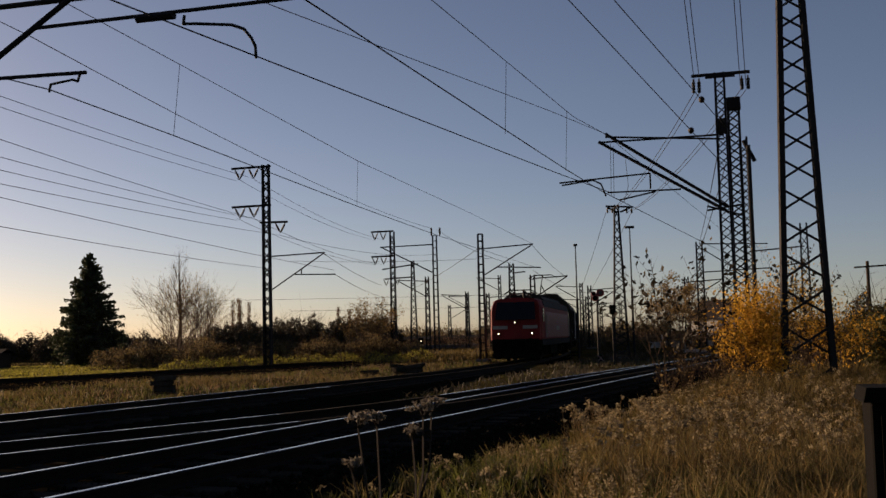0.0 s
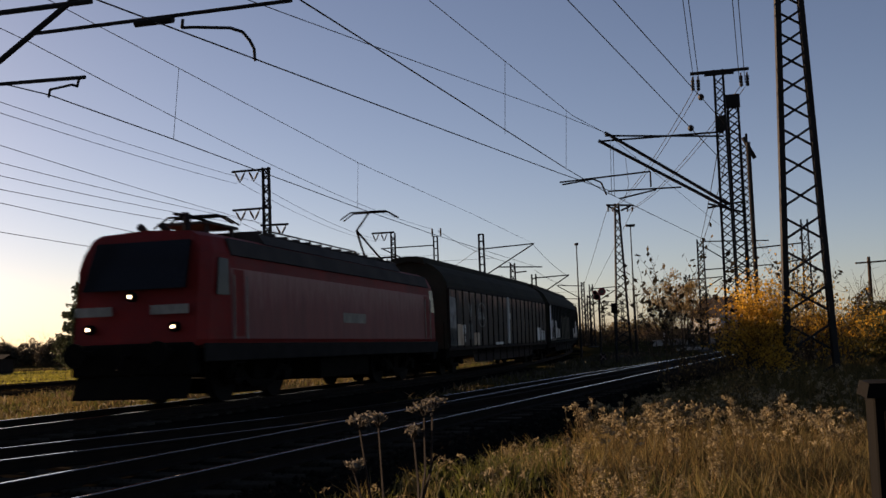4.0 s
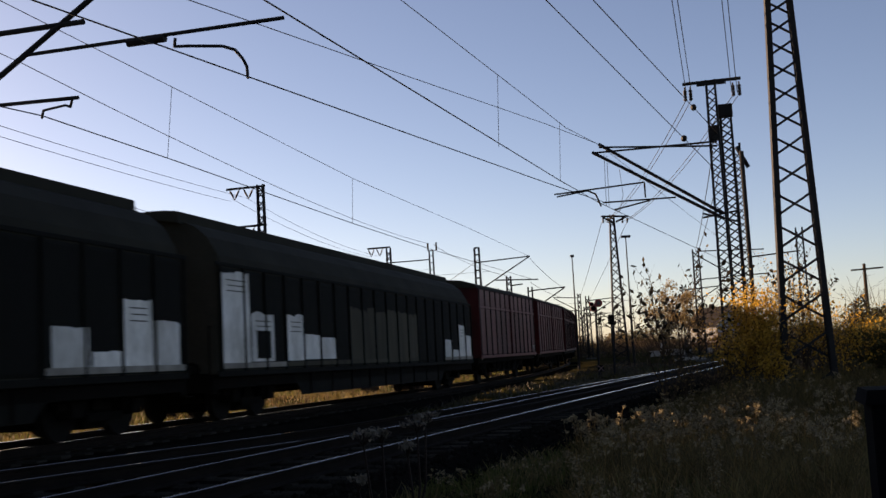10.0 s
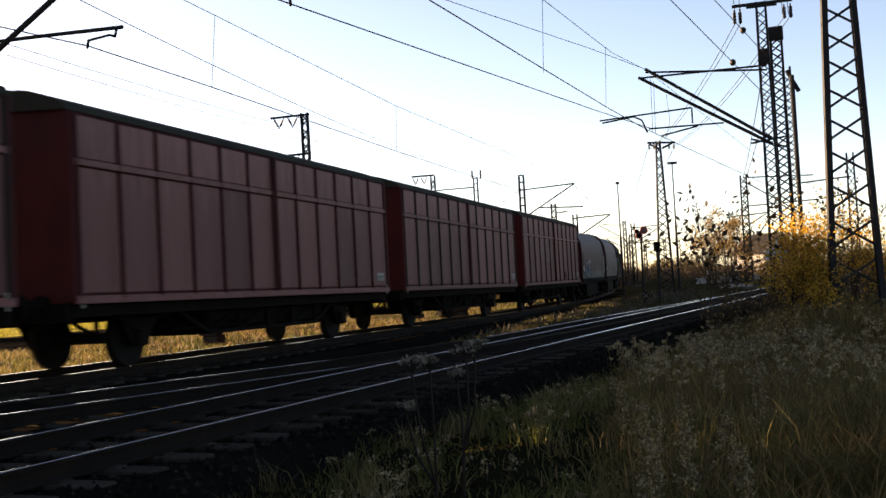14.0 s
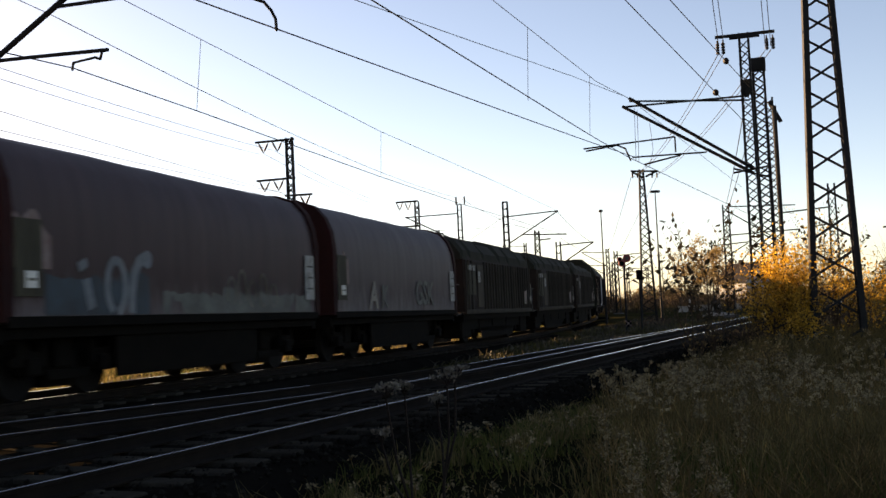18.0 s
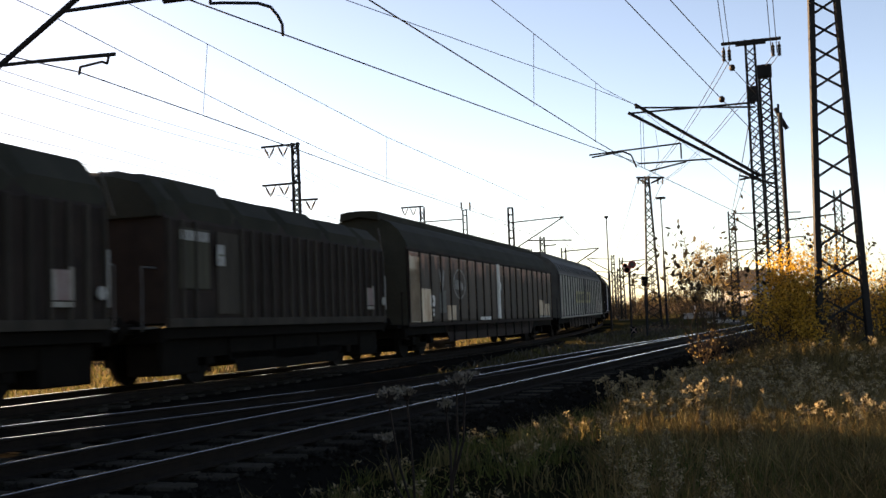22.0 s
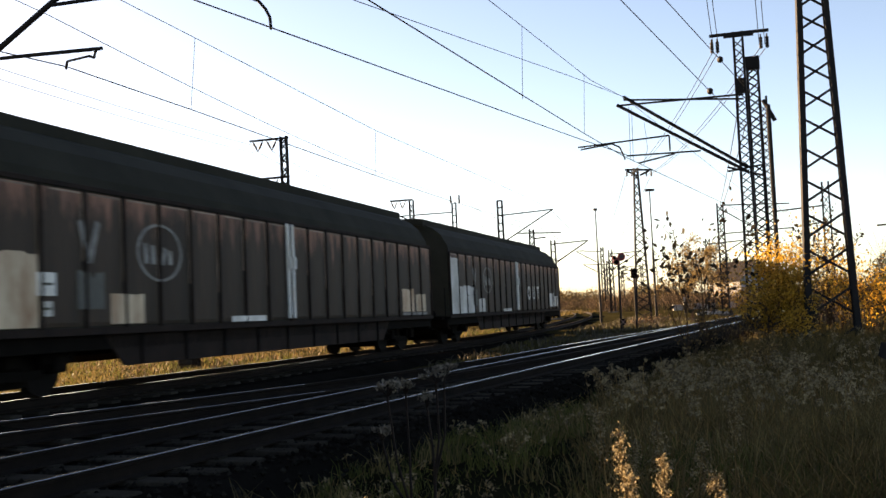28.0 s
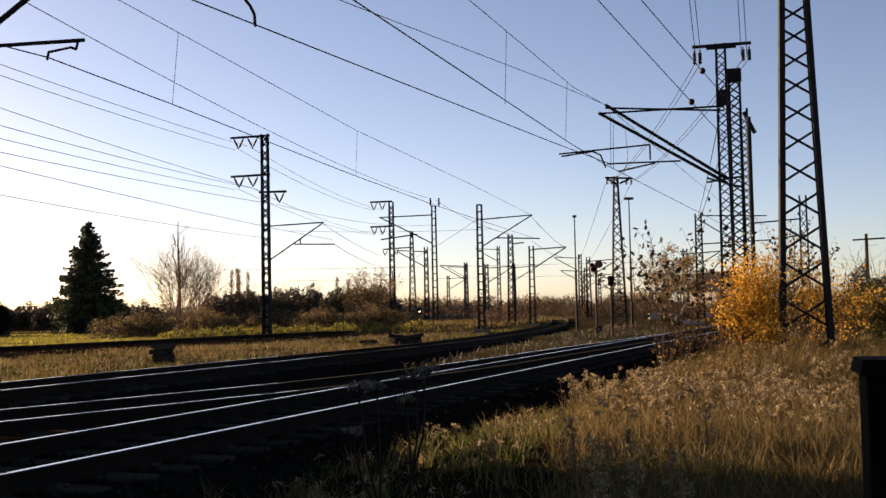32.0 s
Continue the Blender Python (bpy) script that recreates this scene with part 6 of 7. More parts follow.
def leaves_mesh(name, centres, material, size, seed, parent, flat=0.0):
    """Small pointed leaves at the given places, turned at random."""
    r = np.random.RandomState(seed)
    c = np.asarray(centres, dtype=float)
    k = len(c)
    a = r.normal(size=(k, 3))
    a[:, 2] *= 1 - flat
    a /= np.linalg.norm(a, axis=1)[:, None]
    b = r.normal(size=(k, 3))
    b -= a * (a * b).sum(1)[:, None]
    b /= np.linalg.norm(b, axis=1)[:, None]
    s = (size * r.uniform(0.6, 1.3, k))[:, None]
    v = np.stack([c - a * s, c + b * s * 0.5, c + a * s, c - b * s * 0.5], 1).reshape(-1, 3)
    return soup(name, v.tolist(), [(4 * i, 4 * i + 1, 4 * i + 2, 4 * i + 3) for i in range(k)], material, parent)


def twig(v, f, a, b, ra, rb):
    """A three-sided tapering twig added to lists."""
    d = (b - a).normalized()
    s = d.orthogonal().normalized()
    t = d.cross(s)
    k = len(v)
    for p, r in ((a, ra), (b, rb)):
        for q in (0, 2.094, 4.189):
            v.append(p + s * (r * math.cos(q)) + t * (r * math.sin(q)))
    for i in range(3):
        f.append((k + i, k + (i + 1) % 3, k + 3 + (i + 1) % 3, k + 3 + i))


def grow(rnd, v, f, tips, a, d, length, r, depth, spread, up=0.15, bend=0.12):
    """Branching twigs; tips gather the places where leaves may sit."""
    b = a
    for i in range(3):
        d = (d + Vector((rnd.gauss(0, bend), rnd.gauss(0, bend), rnd.gauss(0, bend) + up * 0.3))).normalized()
        c = b + d * (length / 3)
        twig(v, f, b, c, r * (1 - i * 0.25), r * (1 - (i + 1) * 0.25))
        b = c
        if depth <= 1:
            tips.append(b.copy())
        if depth > 0 and i > 0 or depth > 0 and rnd.random() < 0.4:
            for q in range(rnd.randint(1, 2)):
                e = (d + Vector((rnd.gauss(0, spread), rnd.gauss(0, spread), rnd.gauss(0, spread * 0.6) + up))).normalized()
                grow(rnd, v, f, tips, b, e, length * rnd.uniform(0.5, 0.75), r * 0.5, depth - 1, spread, up, bend)


def shrub(name, label, x, y, height, width, stems, leaf, leaf_size, per_tip, seed, depth=2, cat="bush", twig_m=None, thick=0.016, group="", low=0.0, jitter=0.22):
    """Several stems from one root with twigs and leaves."""
    rnd = random.Random(seed)
    t = tagged(new(name), label, cat, group)
    t.location = (x, y, ground_z(x, y))
    tips = []
    for i in range(stems):
        v, f = [], []
        a = rnd.uniform(0, 6.283)
        rr = rnd.uniform(0, 0.5) * width
        d = Vector((math.cos(a) * width / height * rnd.uniform(0.2, 0.9), math.sin(a) * width / height * rnd.uniform(0.2, 0.9), 1)).normalized()
        grow(rnd, v, f, tips, Vector((math.cos(a) * rr * 0.5, math.sin(a) * rr * 0.5, -0.05)), d, height * rnd.uniform(0.55, 0.8), thick * rnd.uniform(0.7, 1.2), depth, 0.55)
        soup("stem", v, f, twig_m or M_TWIG, t)
    if leaf is not None and per_tip:
        cs = []
        for p in tips:
            if p.z < low * height:
                continue
            for q in range(per_tip if per_tip >= 1 else (1 if rnd.random() < per_tip else 0)):
                cs.append((p.x + rnd.gauss(0, jitter * 0.5), p.y + rnd.gauss(0, jitter * 0.5), max(0.05, p.z + rnd.gauss(0, jitter * 0.5))))
        if cs:
            leaves_mesh("foliage", cs, leaf, leaf_size, seed, t)
    return t


def tree(name, label, x, y, height, trunk_r, crown_r, leaf, leaf_size, per_tip, seed, depth=3, limbs=9, start=0.25, cat="tree", lean_up=0.35, top_bare=False):
    rnd = random.Random(seed)
    t = tagged(new(name), label, cat)
    t.location = (x, y, ground_z(x, y))
    v, f = [], []
    p, d = Vector((0, 0, -0.2)), Vector((0, 0, 1))
    knots = [p]
    for i in range(8):
        d = (d + Vector((rnd.gauss(0, 0.04), rnd.gauss(0, 0.04), 0.1))).normalized()
        q = p + d * (height * 0.92 / 8)
        twig(v, f, p, q, trunk_r * (1 - i / 8.6), trunk_r * (1 - (i + 1) / 8.6))
        p = q
        knots.append(p)
    soup("trunk", v, f, M_BARK, t)
    v, f, tips = [], [], []
    for i in range(limbs):
        h = start + (0.95 - start) * (i + rnd.random() * 0.6) / limbs
        k = min(7, int(h * 8))
        b = knots[k].lerp(knots[k + 1], h * 8 - k)
        a = i * 2.4 + rnd.uniform(-0.4, 0.4)
        ln = crown_r * (1.15 - 0.75 * (h - start) / (1 - start)) * rnd.uniform(0.7, 1.0)
        grow(rnd, v, f, tips, b, Vector((math.cos(a), math.sin(a), lean_up + h * 0.6)).normalized(), ln, trunk_r * 0.35 * (1.1 - h), depth, 0.5, 0.2)
    soup("branchwork", v, f, M_TWIG, t)
    if leaf is not None:
        cs = [(p.x + rnd.gauss(0, 0.15), p.y + rnd.gauss(0, 0.15), p.z + rnd.gauss(0, 0.15)) for p in tips if not (top_bare and p.z > height * 0.72) for q in range(per_tip)]
        leaves_mesh("foliage", cs, leaf, leaf_size, seed, t)
    return t


def spruce(x, y, height, radius, seed):
    rnd = random.Random(seed)
    t = tagged(new("spruce_tree"), "dark green spruce with drooping ragged branches", "tree")
    t.location = (x, y, ground_z(x, y))
    v, f = [], []
    for i in range(8):
        twig(v, f, Vector((0, 0, height * i / 8)), Vector((0, 0, height * (i + 1) / 8)), 0.2 * (1 - i / 8.2), 0.2 * (1 - (i + 1) / 8.2))
    soup("trunk", v, f, M_BARK, t)
    v, f, cs = [], [], []
    z = 0.5
    while z < height * 0.985:
        k = 1 - z / height
        n_b = max(5, int(11 * k ** 0.5) + 3)
        for i in range(n_b):
            a = rnd.uniform(0, 6.283)
            ln = radius * min(1.0, 1.45 * k) ** 0.75 * rnd.choice((0.55, 0.72, 0.86, 0.98, 1.08, 1.16)) * rnd.uniform(0.9, 1.06) + 0.10
            root = Vector((0, 0, z + 0.15))
            mid = Vector((math.cos(a) * ln * 0.6, math.sin(a) * ln * 0.6, z - ln * 0.12))
            tip = Vector((math.cos(a + 0.1) * ln, math.sin(a + 0.1) * ln, z - ln * 0.10 + rnd.uniform(-0.06, 0.14)))
            twig(v, f, root, mid, 0.03, 0.018)
            twig(v, f, mid, tip, 0.018, 0.005)
            m = int(14 + 78 * ln / radius)
            side = Vector((-math.sin(a), math.cos(a), 0))
            for q in range(m):
                u = 1 - 0.85 * rnd.random() ** 1.3
                c = root.lerp(mid, u / 0.6) if u < 0.6 else mid.lerp(tip, (u - 0.6) / 0.4)
                w = ln * 0.30 * (1.02 - u) + 0.03
                g = rnd.uniform(-1, 1) * w
                c = c + side * g - Vector((0, 0, abs(rnd.gauss(0, 0.13)) + 0.2 * rnd.random() * (1.1 - u))) - Vector((math.cos(a), math.sin(a), 0)) * abs(g) * 0.5
                cs.append(tuple(c))
        z += 0.15 + 0.10 * rnd.random()
    soup("branchwork", v, f, M_BARK, t)
    leaves_mesh("needles", cs, M_NEEDLE, 0.15, seed, t, 0.1)
    return t


def thicket(name, label, spots, leaf, size, seed, twigs=True, dense=900, cat="bushes"):
    """A run of tangled bushes that nobody could count: twigs and leaves heaped about the spots (x, y, height, radius)."""
    rnd = random.Random(seed)
    t = tagged(new(name), label, cat, kind="stuff")
    v, f, cs = [], [], []
    for x, y, h, r in spots:
        g = ground_z(x, y)
        for i in range(int(14 + r * 10)):
            a, q = rnd.uniform(0, 6.283), r * rnd.random() ** 0.5
            b = Vector((x + math.cos(a) * q, y + math.sin(a) * q * 0.6, g - 0.1))
            hh = h * (1 - 0.45 * (q / r) ** 2) * rnd.uniform(0.6, 1.12)
            m = b + Vector((rnd.gauss(0, 0.12 * h), rnd.gauss(0, 0.12 * h), hh * 0.6))
            e = m + Vector((rnd.gauss(0, 0.15 * h), rnd.gauss(0, 0.15 * h), hh * 0.4))
            twig(v, f, b, m, 0.03, 0.018)
            twig(v, f, m, e, 0.018, 0.006)
            for z in range(3):
                w = b.lerp(m, rnd.random()) if z == 0 else m.lerp(e, rnd.random())
                twig(v, f, w, w + Vector((rnd.gauss(0, 0.16 * h), rnd.gauss(0, 0.16 * h), abs(rnd.gauss(0, 0.14 * h)))), 0.010, 0.004)
        for i in range(int(dense * r * h / 6)):
            a, q = rnd.uniform(0, 6.283), r * rnd.random() ** 0.5
            px, py = x + math.cos(a) * q, y + math.sin(a) * q * 0.6
            top = h * (1 - 0.5 * (q / r) ** 2) * (0.78 + 0.3 * noise.noise(Vector((px * 1.1, py * 1.1, seed))))
            z = top * rnd.random() ** 0.6
            if noise.noise(Vector((px * 1.7, py * 1.7, z * 1.7 + seed))) < -0.18:
                continue
            cs.append((px, py, g + z))
    if twigs:
        soup("twigwork", v, f, M_TWIG, t)
    leaves_mesh("foliage", cs, leaf, size, seed, t)
    return t


def seed_plants(spots, seed, label, name="weeds", tall=(0.45, 0.8), head=1.0):
    """Dry stalks with pale fluffy heads, too many to count."""
    rnd = random.Random(seed)
    t = tagged(new(name), label, "weeds", kind="stuff")
    v, f, cs = [], [], []
    for x, y, z in spots:
        b = Vector((x, y, z - 0.03))
        h = rnd.uniform(*tall)
        e = b + Vector((rnd.gauss(0, 0.10), rnd.gauss(0, 0.10), h))
        twig(v, f, b, e, 0.005, 0.003)
        for i in range(rnd.randint(1, 3)):
            w = b.lerp(e, rnd.uniform(0.78, 1.0))
            q = w + Vector((rnd.gauss(0, 0.06), rnd.gauss(0, 0.06), rnd.uniform(0.0, 0.09)))
            twig(v, f, w, q, 0.003, 0.002)
            for k in range(int(16 * head)):
                cs.append((q.x + rnd.gauss(0, 0.020), q.y + rnd.gauss(0, 0.020), q.z + rnd.gauss(0, 0.015)))
    soup("stalks", v, f, M_TAN, t)
    leaves_mesh("fluffy_heads", cs, M_FLUFF, 0.019, seed, t)
    return t


WEEDS = []
M_UMBEL = leafy("pale_dry_umbels", (0.20, 0.175, 0.14), (0.085, 0.073, 0.056), 0.4, 0.4)


def umbel_weed(x, y, heads, seed):
    """One dead weed with flat umbels; heads are (dx, dy, z, radius) of its flower tops."""
    rnd = random.Random(seed)
    t = tagged(new("umbel_weed"), "tall dead weed with pale flat umbels on dark stalks", "weed", "umbel weeds")
    g = ground_z(x, y)
    t.location = (x, y, g)
    v, f = [], []
    fork = Vector((rnd.gauss(0, 0.02), rnd.gauss(0, 0.02), max(0.25, min(h[2] for h in heads) - g - 0.35)))
    mid = fork * 0.5 + Vector((rnd.gauss(0, 0.02), 0, 0))
    twig(v, f, Vector((0, 0, -0.05)), mid, 0.011, 0.009)
    twig(v, f, mid, fork, 0.009, 0.008)
    for dx, dy, z, r in heads:
        top = Vector((dx, dy, z - g - 0.06))
        bow = fork.lerp(top, 0.5) + Vector((dx * 0.2, dy * 0.2, -0.02))
        twig(v, f, fork, bow, 0.007, 0.006)
        twig(v, f, bow, top, 0.006, 0.005)
        cs = []
        for i in range(16):
            a, q = rnd.uniform(0, 6.283), r * rnd.random() ** 0.5
            e = top + Vector((math.cos(a) * q, math.sin(a) * q, 0.055 - 0.25 * q + rnd.gauss(0, 0.006)))
            twig(v, f, top, e, 0.0025, 0.002)
            for k in range(9):
                cs.append((e.x + rnd.gauss(0, 0.010), e.y + rnd.gauss(0, 0.010), e.z + rnd.gauss(0, 0.006)))
        leaves_mesh("umbel", cs, M_UMBEL, 0.010, seed, t)
    soup("stalk", v, f, M_RIB, t)
    WEEDS.append((t, (x, y, g)))
    return t


def plume_weed(x, y, height, seed):
    """One tall dead stalk whose upper part is a fluffy seed plume."""
    rnd = random.Random(seed)
    t = tagged(new("plume_weed"), "tall dead stalk with a pale fluffy seed plume", "weed", "plume weeds")
    g = ground_z(x, y)
    t.location = (x, y, g)
    v, f, cs = [], [], []
    a, b = Vector((0, 0, -0.05)), Vector((rnd.gauss(0, 0.05), rnd.gauss(0, 0.05), height))
    twig(v, f, a, a.lerp(b, 0.6), 0.006, 0.005)
    twig(v, f, a.lerp(b, 0.6), b, 0.005, 0.002)
    for i in range(26):
        k = 0.58 + 0.42 * i / 25
        c = a.lerp(b, k)
        e = c + Vector((rnd.gauss(0, 1), rnd.gauss(0, 1), 0.9)).normalized() * (0.075 * (1.15 - k) / 0.5 + 0.012)
        twig(v, f, c, e, 0.0018, 0.001)
        for j in range(12):
            q = c.lerp(e, rnd.uniform(0.4, 1.1))
            cs.append((q.x + rnd.gauss(0, 0.011), q.y + rnd.gauss(0, 0.011), q.z + rnd.gauss(0, 0.011)))
    for i in range(14):
        c = a.lerp(b, rnd.uniform(0.15, 0.6))
        cs.append((c.x + rnd.gauss(0, 0.02), c.y + rnd.gauss(0, 0.02), c.z))
    soup("stalk", v, f, M_TAN, t)
    tagged(leaves_mesh("plume", cs, M_FLUFF, 0.010, seed, t), kind="stuff")
    return t


def siding_side(x, y):
    """Distance from the old siding's middle, positive towards the tracks."""
    return (x + 17.25) * 0.838 - (y - 55.5) * 0.545


def build_plants():
    edge = lambda x, y: x - 0.125 * y - 0.30 * noise.noise(Vector((x * 0.6, y * 0.6, 1.5)))
    bank = lambda x, y: Vector((x, y, 0)).dot(NN) > -4.3
    rnd = random.Random(77)
    near = lambda x, y: bank(x, y) and x < 0.50 * y + 0.6 and edge(x, y) > -0.25 + 1.0 * rnd.random() ** 1.5
    # matted grass of the bank: a short layer, then taller stalks in drifts
    blades("dry_grass", scatter(16000, near, (-0.5, 6.5), (4.6, 12.5), 11, 0.9), M_GRASS, "tall dry yellow-brown grass on the bank", (0.13, 0.38), 0.0055, 0.9, 11)
    blades("straw_grass", scatter(3600, near, (-0.2, 6.0), (7.8, 13), 17, 1.3), M_STRAW, "bleached straw stalks in the dry grass", (0.30, 0.62), 0.0040, 0.7, 17)
    mid = lambda x, y: bank(x, y) and edge(x, y) > -0.1 and x < 0.50 * y + 1
    blades("dry_grass", scatter(20000, mid, (1.0, 15), (12, 30), 12, 0.5), M_GRASS, "dry brown grass among the bushes", (0.14, 0.55), 0.008, 0.9, 12)
    blades("dead_grass", scatter(8000, near, (-0.5, 7.0), (4.6, 15), 16, 0.9), M_TAN, "brown dead grass and bracken stalks", (0.16, 0.46), 0.007, 0.9, 16)
    low = lambda x, y: Vector((x, y, 0)).dot(NN) > -5.25 + 0.5 * noise.noise(Vector((x, y, 7.0))) and x < 0.16 * y + 0.3
    blades("green_grass", scatter(4200, low, (-3.0, 3.2), (4.5, 19), 13, 2.2), M_GREEN, "short green grass tufts beside the ballast", (0.05, 0.17), 0.007, 0.9, 13)
    blades("dead_grass", scatter(2200, low, (-3.0, 3.2), (4.5, 20), 19, 1.3), M_TAN, "flattened brown grass beside the ballast", (0.05, 0.18), 0.007, 1.6, 19)
    blades("green_grass", scatter(4200, near, (0.3, 5.0), (5, 10), 14, 0.8), M_GREEN, "green grass among the dry stalks", (0.14, 0.36), 0.006, 0.8, 14)
    tr = random.Random(404)
    tufts, straws = [], []
    for i in range(80):
        y = tr.uniform(5.0, 15.5)
        x = tr.uniform(0.0, 1.0) * (0.14 * y - (0.406 * y - 5.5)) + 0.406 * y - 5.5
        for j in range(tr.randint(25, 75)):
            a, q = tr.uniform(0, 6.283), abs(tr.gauss(0, 0.14))
            (tufts if i % 3 else straws).append((x + math.cos(a) * q, y + math.sin(a) * q, ground_z(x, y) + 0.05))
    blades("green_grass", tufts, M_GREEN, "single green grass tufts on the bare dark ground", (0.08, 0.26), 0.006, 1.0, 43)
    blades("straw_grass", straws, M_STRAW, "single straw tufts on the bare dark ground", (0.10, 0.34), 0.005, 1.0, 44)
    far = lambda x, y: bank(x, y) and x > 0.2 * y
    blades("dry_grass", scatter(6000, far, (6, 40), (28, 75), 15, 0.12), M_GRASS, "dry grass along the far bank", (0.2, 0.6), 0.02, 0.7, 15)
    # weeds with pale seed heads: a dense belt, thinner towards the bushes and the ballast
    belt = lambda x, y: bank(x, y) and edge(x, y) > -0.15 and x < 0.375 * y
    seed_plants(scatter(300, belt, (0.8, 6.5), (9.6, 16.5), 21, 0.9), 21, "dead weeds with pale fluffy seed heads", tall=(0.40, 0.68))
    seed_plants(scatter(90, lambda x, y: bank(x, y) and edge(x, y) > 0.1 and x < 0.42 * y, (1.8, 9), (16, 23), 22, 0.4), 22, "dead weeds with pale seed heads before the bushes", tall=(0.3, 0.5))
    seed_plants(scatter(90, low, (-1.6, 1.6), (6.5, 14), 24, 0.8), 24, "scattered small dead weeds beside the ballast", tall=(0.10, 0.32), head=0.5)
    # tall dead weeds close to the camera
    umbel_weed(-0.30, 4.5, [(-0.06, 0.0, 0.93, 0.06), (0.01, 0.1, 0.925, 0.03), (-0.09, 0.05, 0.74, 0.03)], 1)
    umbel_weed(-0.20, 4.6, [(0.075, 0.0, 0.965, 0.075), (0.11, 0.0, 0.985, 0.045), (0.03, 0.05, 0.86, 0.025)], 2)
    pr = random.Random(88)
    for i in range(9):
        y = pr.uniform(5.2, 7.4)
        plume_weed(pr.uniform(0.115, 0.235) * y, y, pr.uniform(0.50, 0.82), 300 + i)
    # golden strip beyond the main track, in front of the siding
    strip_in = lambda x, y: Vector((x, y, 0)).dot(N) < -14.2 and siding_side(x, y) > 6.2 and y < 150
    patch = lambda x, y, q: noise.noise(Vector((x * 0.16, y * 0.16, q))) + 0.4 * noise.noise(Vector((x * 0.6, y * 0.6, q)))
    gold_in = lambda x, y: strip_in(x, y) and patch(x, y, 5.0) > -0.05
    green_in = lambda x, y: strip_in(x, y) and patch(x, y, 5.0) < 0.10 + (0.25 if x < -10 else 0.0)
    blades("golden_grass", scatter(6500, gold_in, (-30, 14), (14, 80), 31, 0.32), M_GRASS, "dry golden grass strip beyond the main track", (0.08, 0.30), 0.014, 1.4, 31)
    blades("straw_grass", scatter(4200, gold_in, (-30, 14), (14, 80), 36, 0.5), M_STRAW, "bleached grass tufts beyond the main track", (0.10, 0.34), 0.012, 1.4, 36)
    blades("dead_grass", scatter(5000, strip_in, (-30, 14), (14, 80), 39, 0.4), M_SCRUB, "dull brown weeds beyond the main track", (0.06, 0.24), 0.018, 1.6, 39)
    blades("green_grass", scatter(9000, green_in, (-30, 14), (14, 80), 32, 0.3), M_GREEN, "green tufts in the grass strip", (0.07, 0.24), 0.015, 1.3, 32)
    isle = lambda x, y: -9.0 < Vector((x, y, 0)).dot(N) and Vector((x, y, 0)).dot(NN) < -10.0
    # the train's shade is put into these weeds as darker leaf colours
    blades("dead_grass", scatter(2200, isle, (-2, 14), (30, 85), 40, 0.3), M_DARKWOOD, "brown weeds between the diverging tracks, darkened for the train's shade", (0.08, 0.34), 0.024, 1.4, 40)
    blades("green_grass", scatter(3000, isle, (-2, 14), (30, 85), 33, 0.2), M_OLIVELEAF, "low green weeds between the diverging tracks, darkened for the train's shade", (0.05, 0.20), 0.024, 1.8, 33)
    beyond = lambda x, y: Vector((x, y, 0)).dot(N) < -17.5 or Vector((x, y, 0)).dot(NN) > -3
    blades("golden_grass", scatter(5000, beyond, (-8, 30), (70, 130), 34, 0.08), M_GRASS, "dry grass of the far yard", (0.2, 0.5), 0.04, 0.6, 34)
    field = lambda x, y: siding_side(x, y) < -6.2
    blades("meadow_grass", scatter(17000, field, (-46, -11), (55, 96), 35, 0.15), M_MEADOW, "yellow-green meadow before the trees", (0.08, 0.20), 0.045, 1.6, 35)
    blades("straw_grass", scatter(5000, field, (-60, -11), (50, 110), 37, 0.2), M_STRAW, "pale dry grass in the meadow", (0.08, 0.22), 0.040, 1.6, 37)
    blades("dead_grass", scatter(3000, lambda x, y: abs(siding_side(x, y)) < 6.4, (-32, -8), (24, 74), 38, 0.35), M_TAN, "dark dead weeds on the old siding", (0.05, 0.16), 0.02, 1.5, 38)

    # golden bushes round the tall mast: a dense one before it, thin ones on both sides
    for i, (x, y, h, w, st, per) in enumerate(((6.85, 24.9, 1.2, 0.16, 8, 3), (7.2, 25.2, 1.55, 0.20, 9, 4), (7.55, 25.6, 1.8, 0.24, 9, 4), (7.95, 26.0, 1.8, 0.26, 7, 3), (7.3, 24.3, 0.7, 0.2, 7, 2))):
        shrub("golden_bush", "leafy bush in golden autumn colour beside the mast", x, y, h, w, st, M_GOLD, 0.042, per, 50 + i, 2, group="golden bushes", jitter=0.26)
    for i, (x, y, h, w, st, per) in enumerate(((8.0, 26.6, 2.2, 0.26, 6, 2), (8.45, 26.8, 1.9, 0.28, 6, 2), (8.9, 26.4, 1.5, 0.30, 6, 2), (9.4, 26.2, 1.4, 0.3, 6, 2), (9.85, 26.6, 1.5, 0.3, 6, 2))):
        shrub("golden_bush", "thin bush with scattered pale golden leaves", x, y, h, w, st, M_PALELEAF if i < 2 else M_GOLD, 0.042, per, 70 + i, 2, group="golden bushes", jitter=0.34)
    # twiggy undergrowth between the mast and the tracks, in the shade of the train
    for i, (x, y, h, w, st, per) in enumerate(((5.0, 24.4, 0.8, 0.26, 7, 0.6), (5.5, 25.2, 1.0, 0.26, 7, 0.6), (6.0, 24.9, 0.9, 0.26, 7, 0.6), (6.5, 25.6, 0.9, 0.26, 7, 1), (7.0, 25.8, 0.8, 0.25, 7, 1))):
        shrub("twiggy_bush", "thin twiggy bush with few withered leaves", x, y, h, w, st, M_TAN, 0.034, per * 0.5, 150 + i, 2, group="twiggy bushes", jitter=0.2)
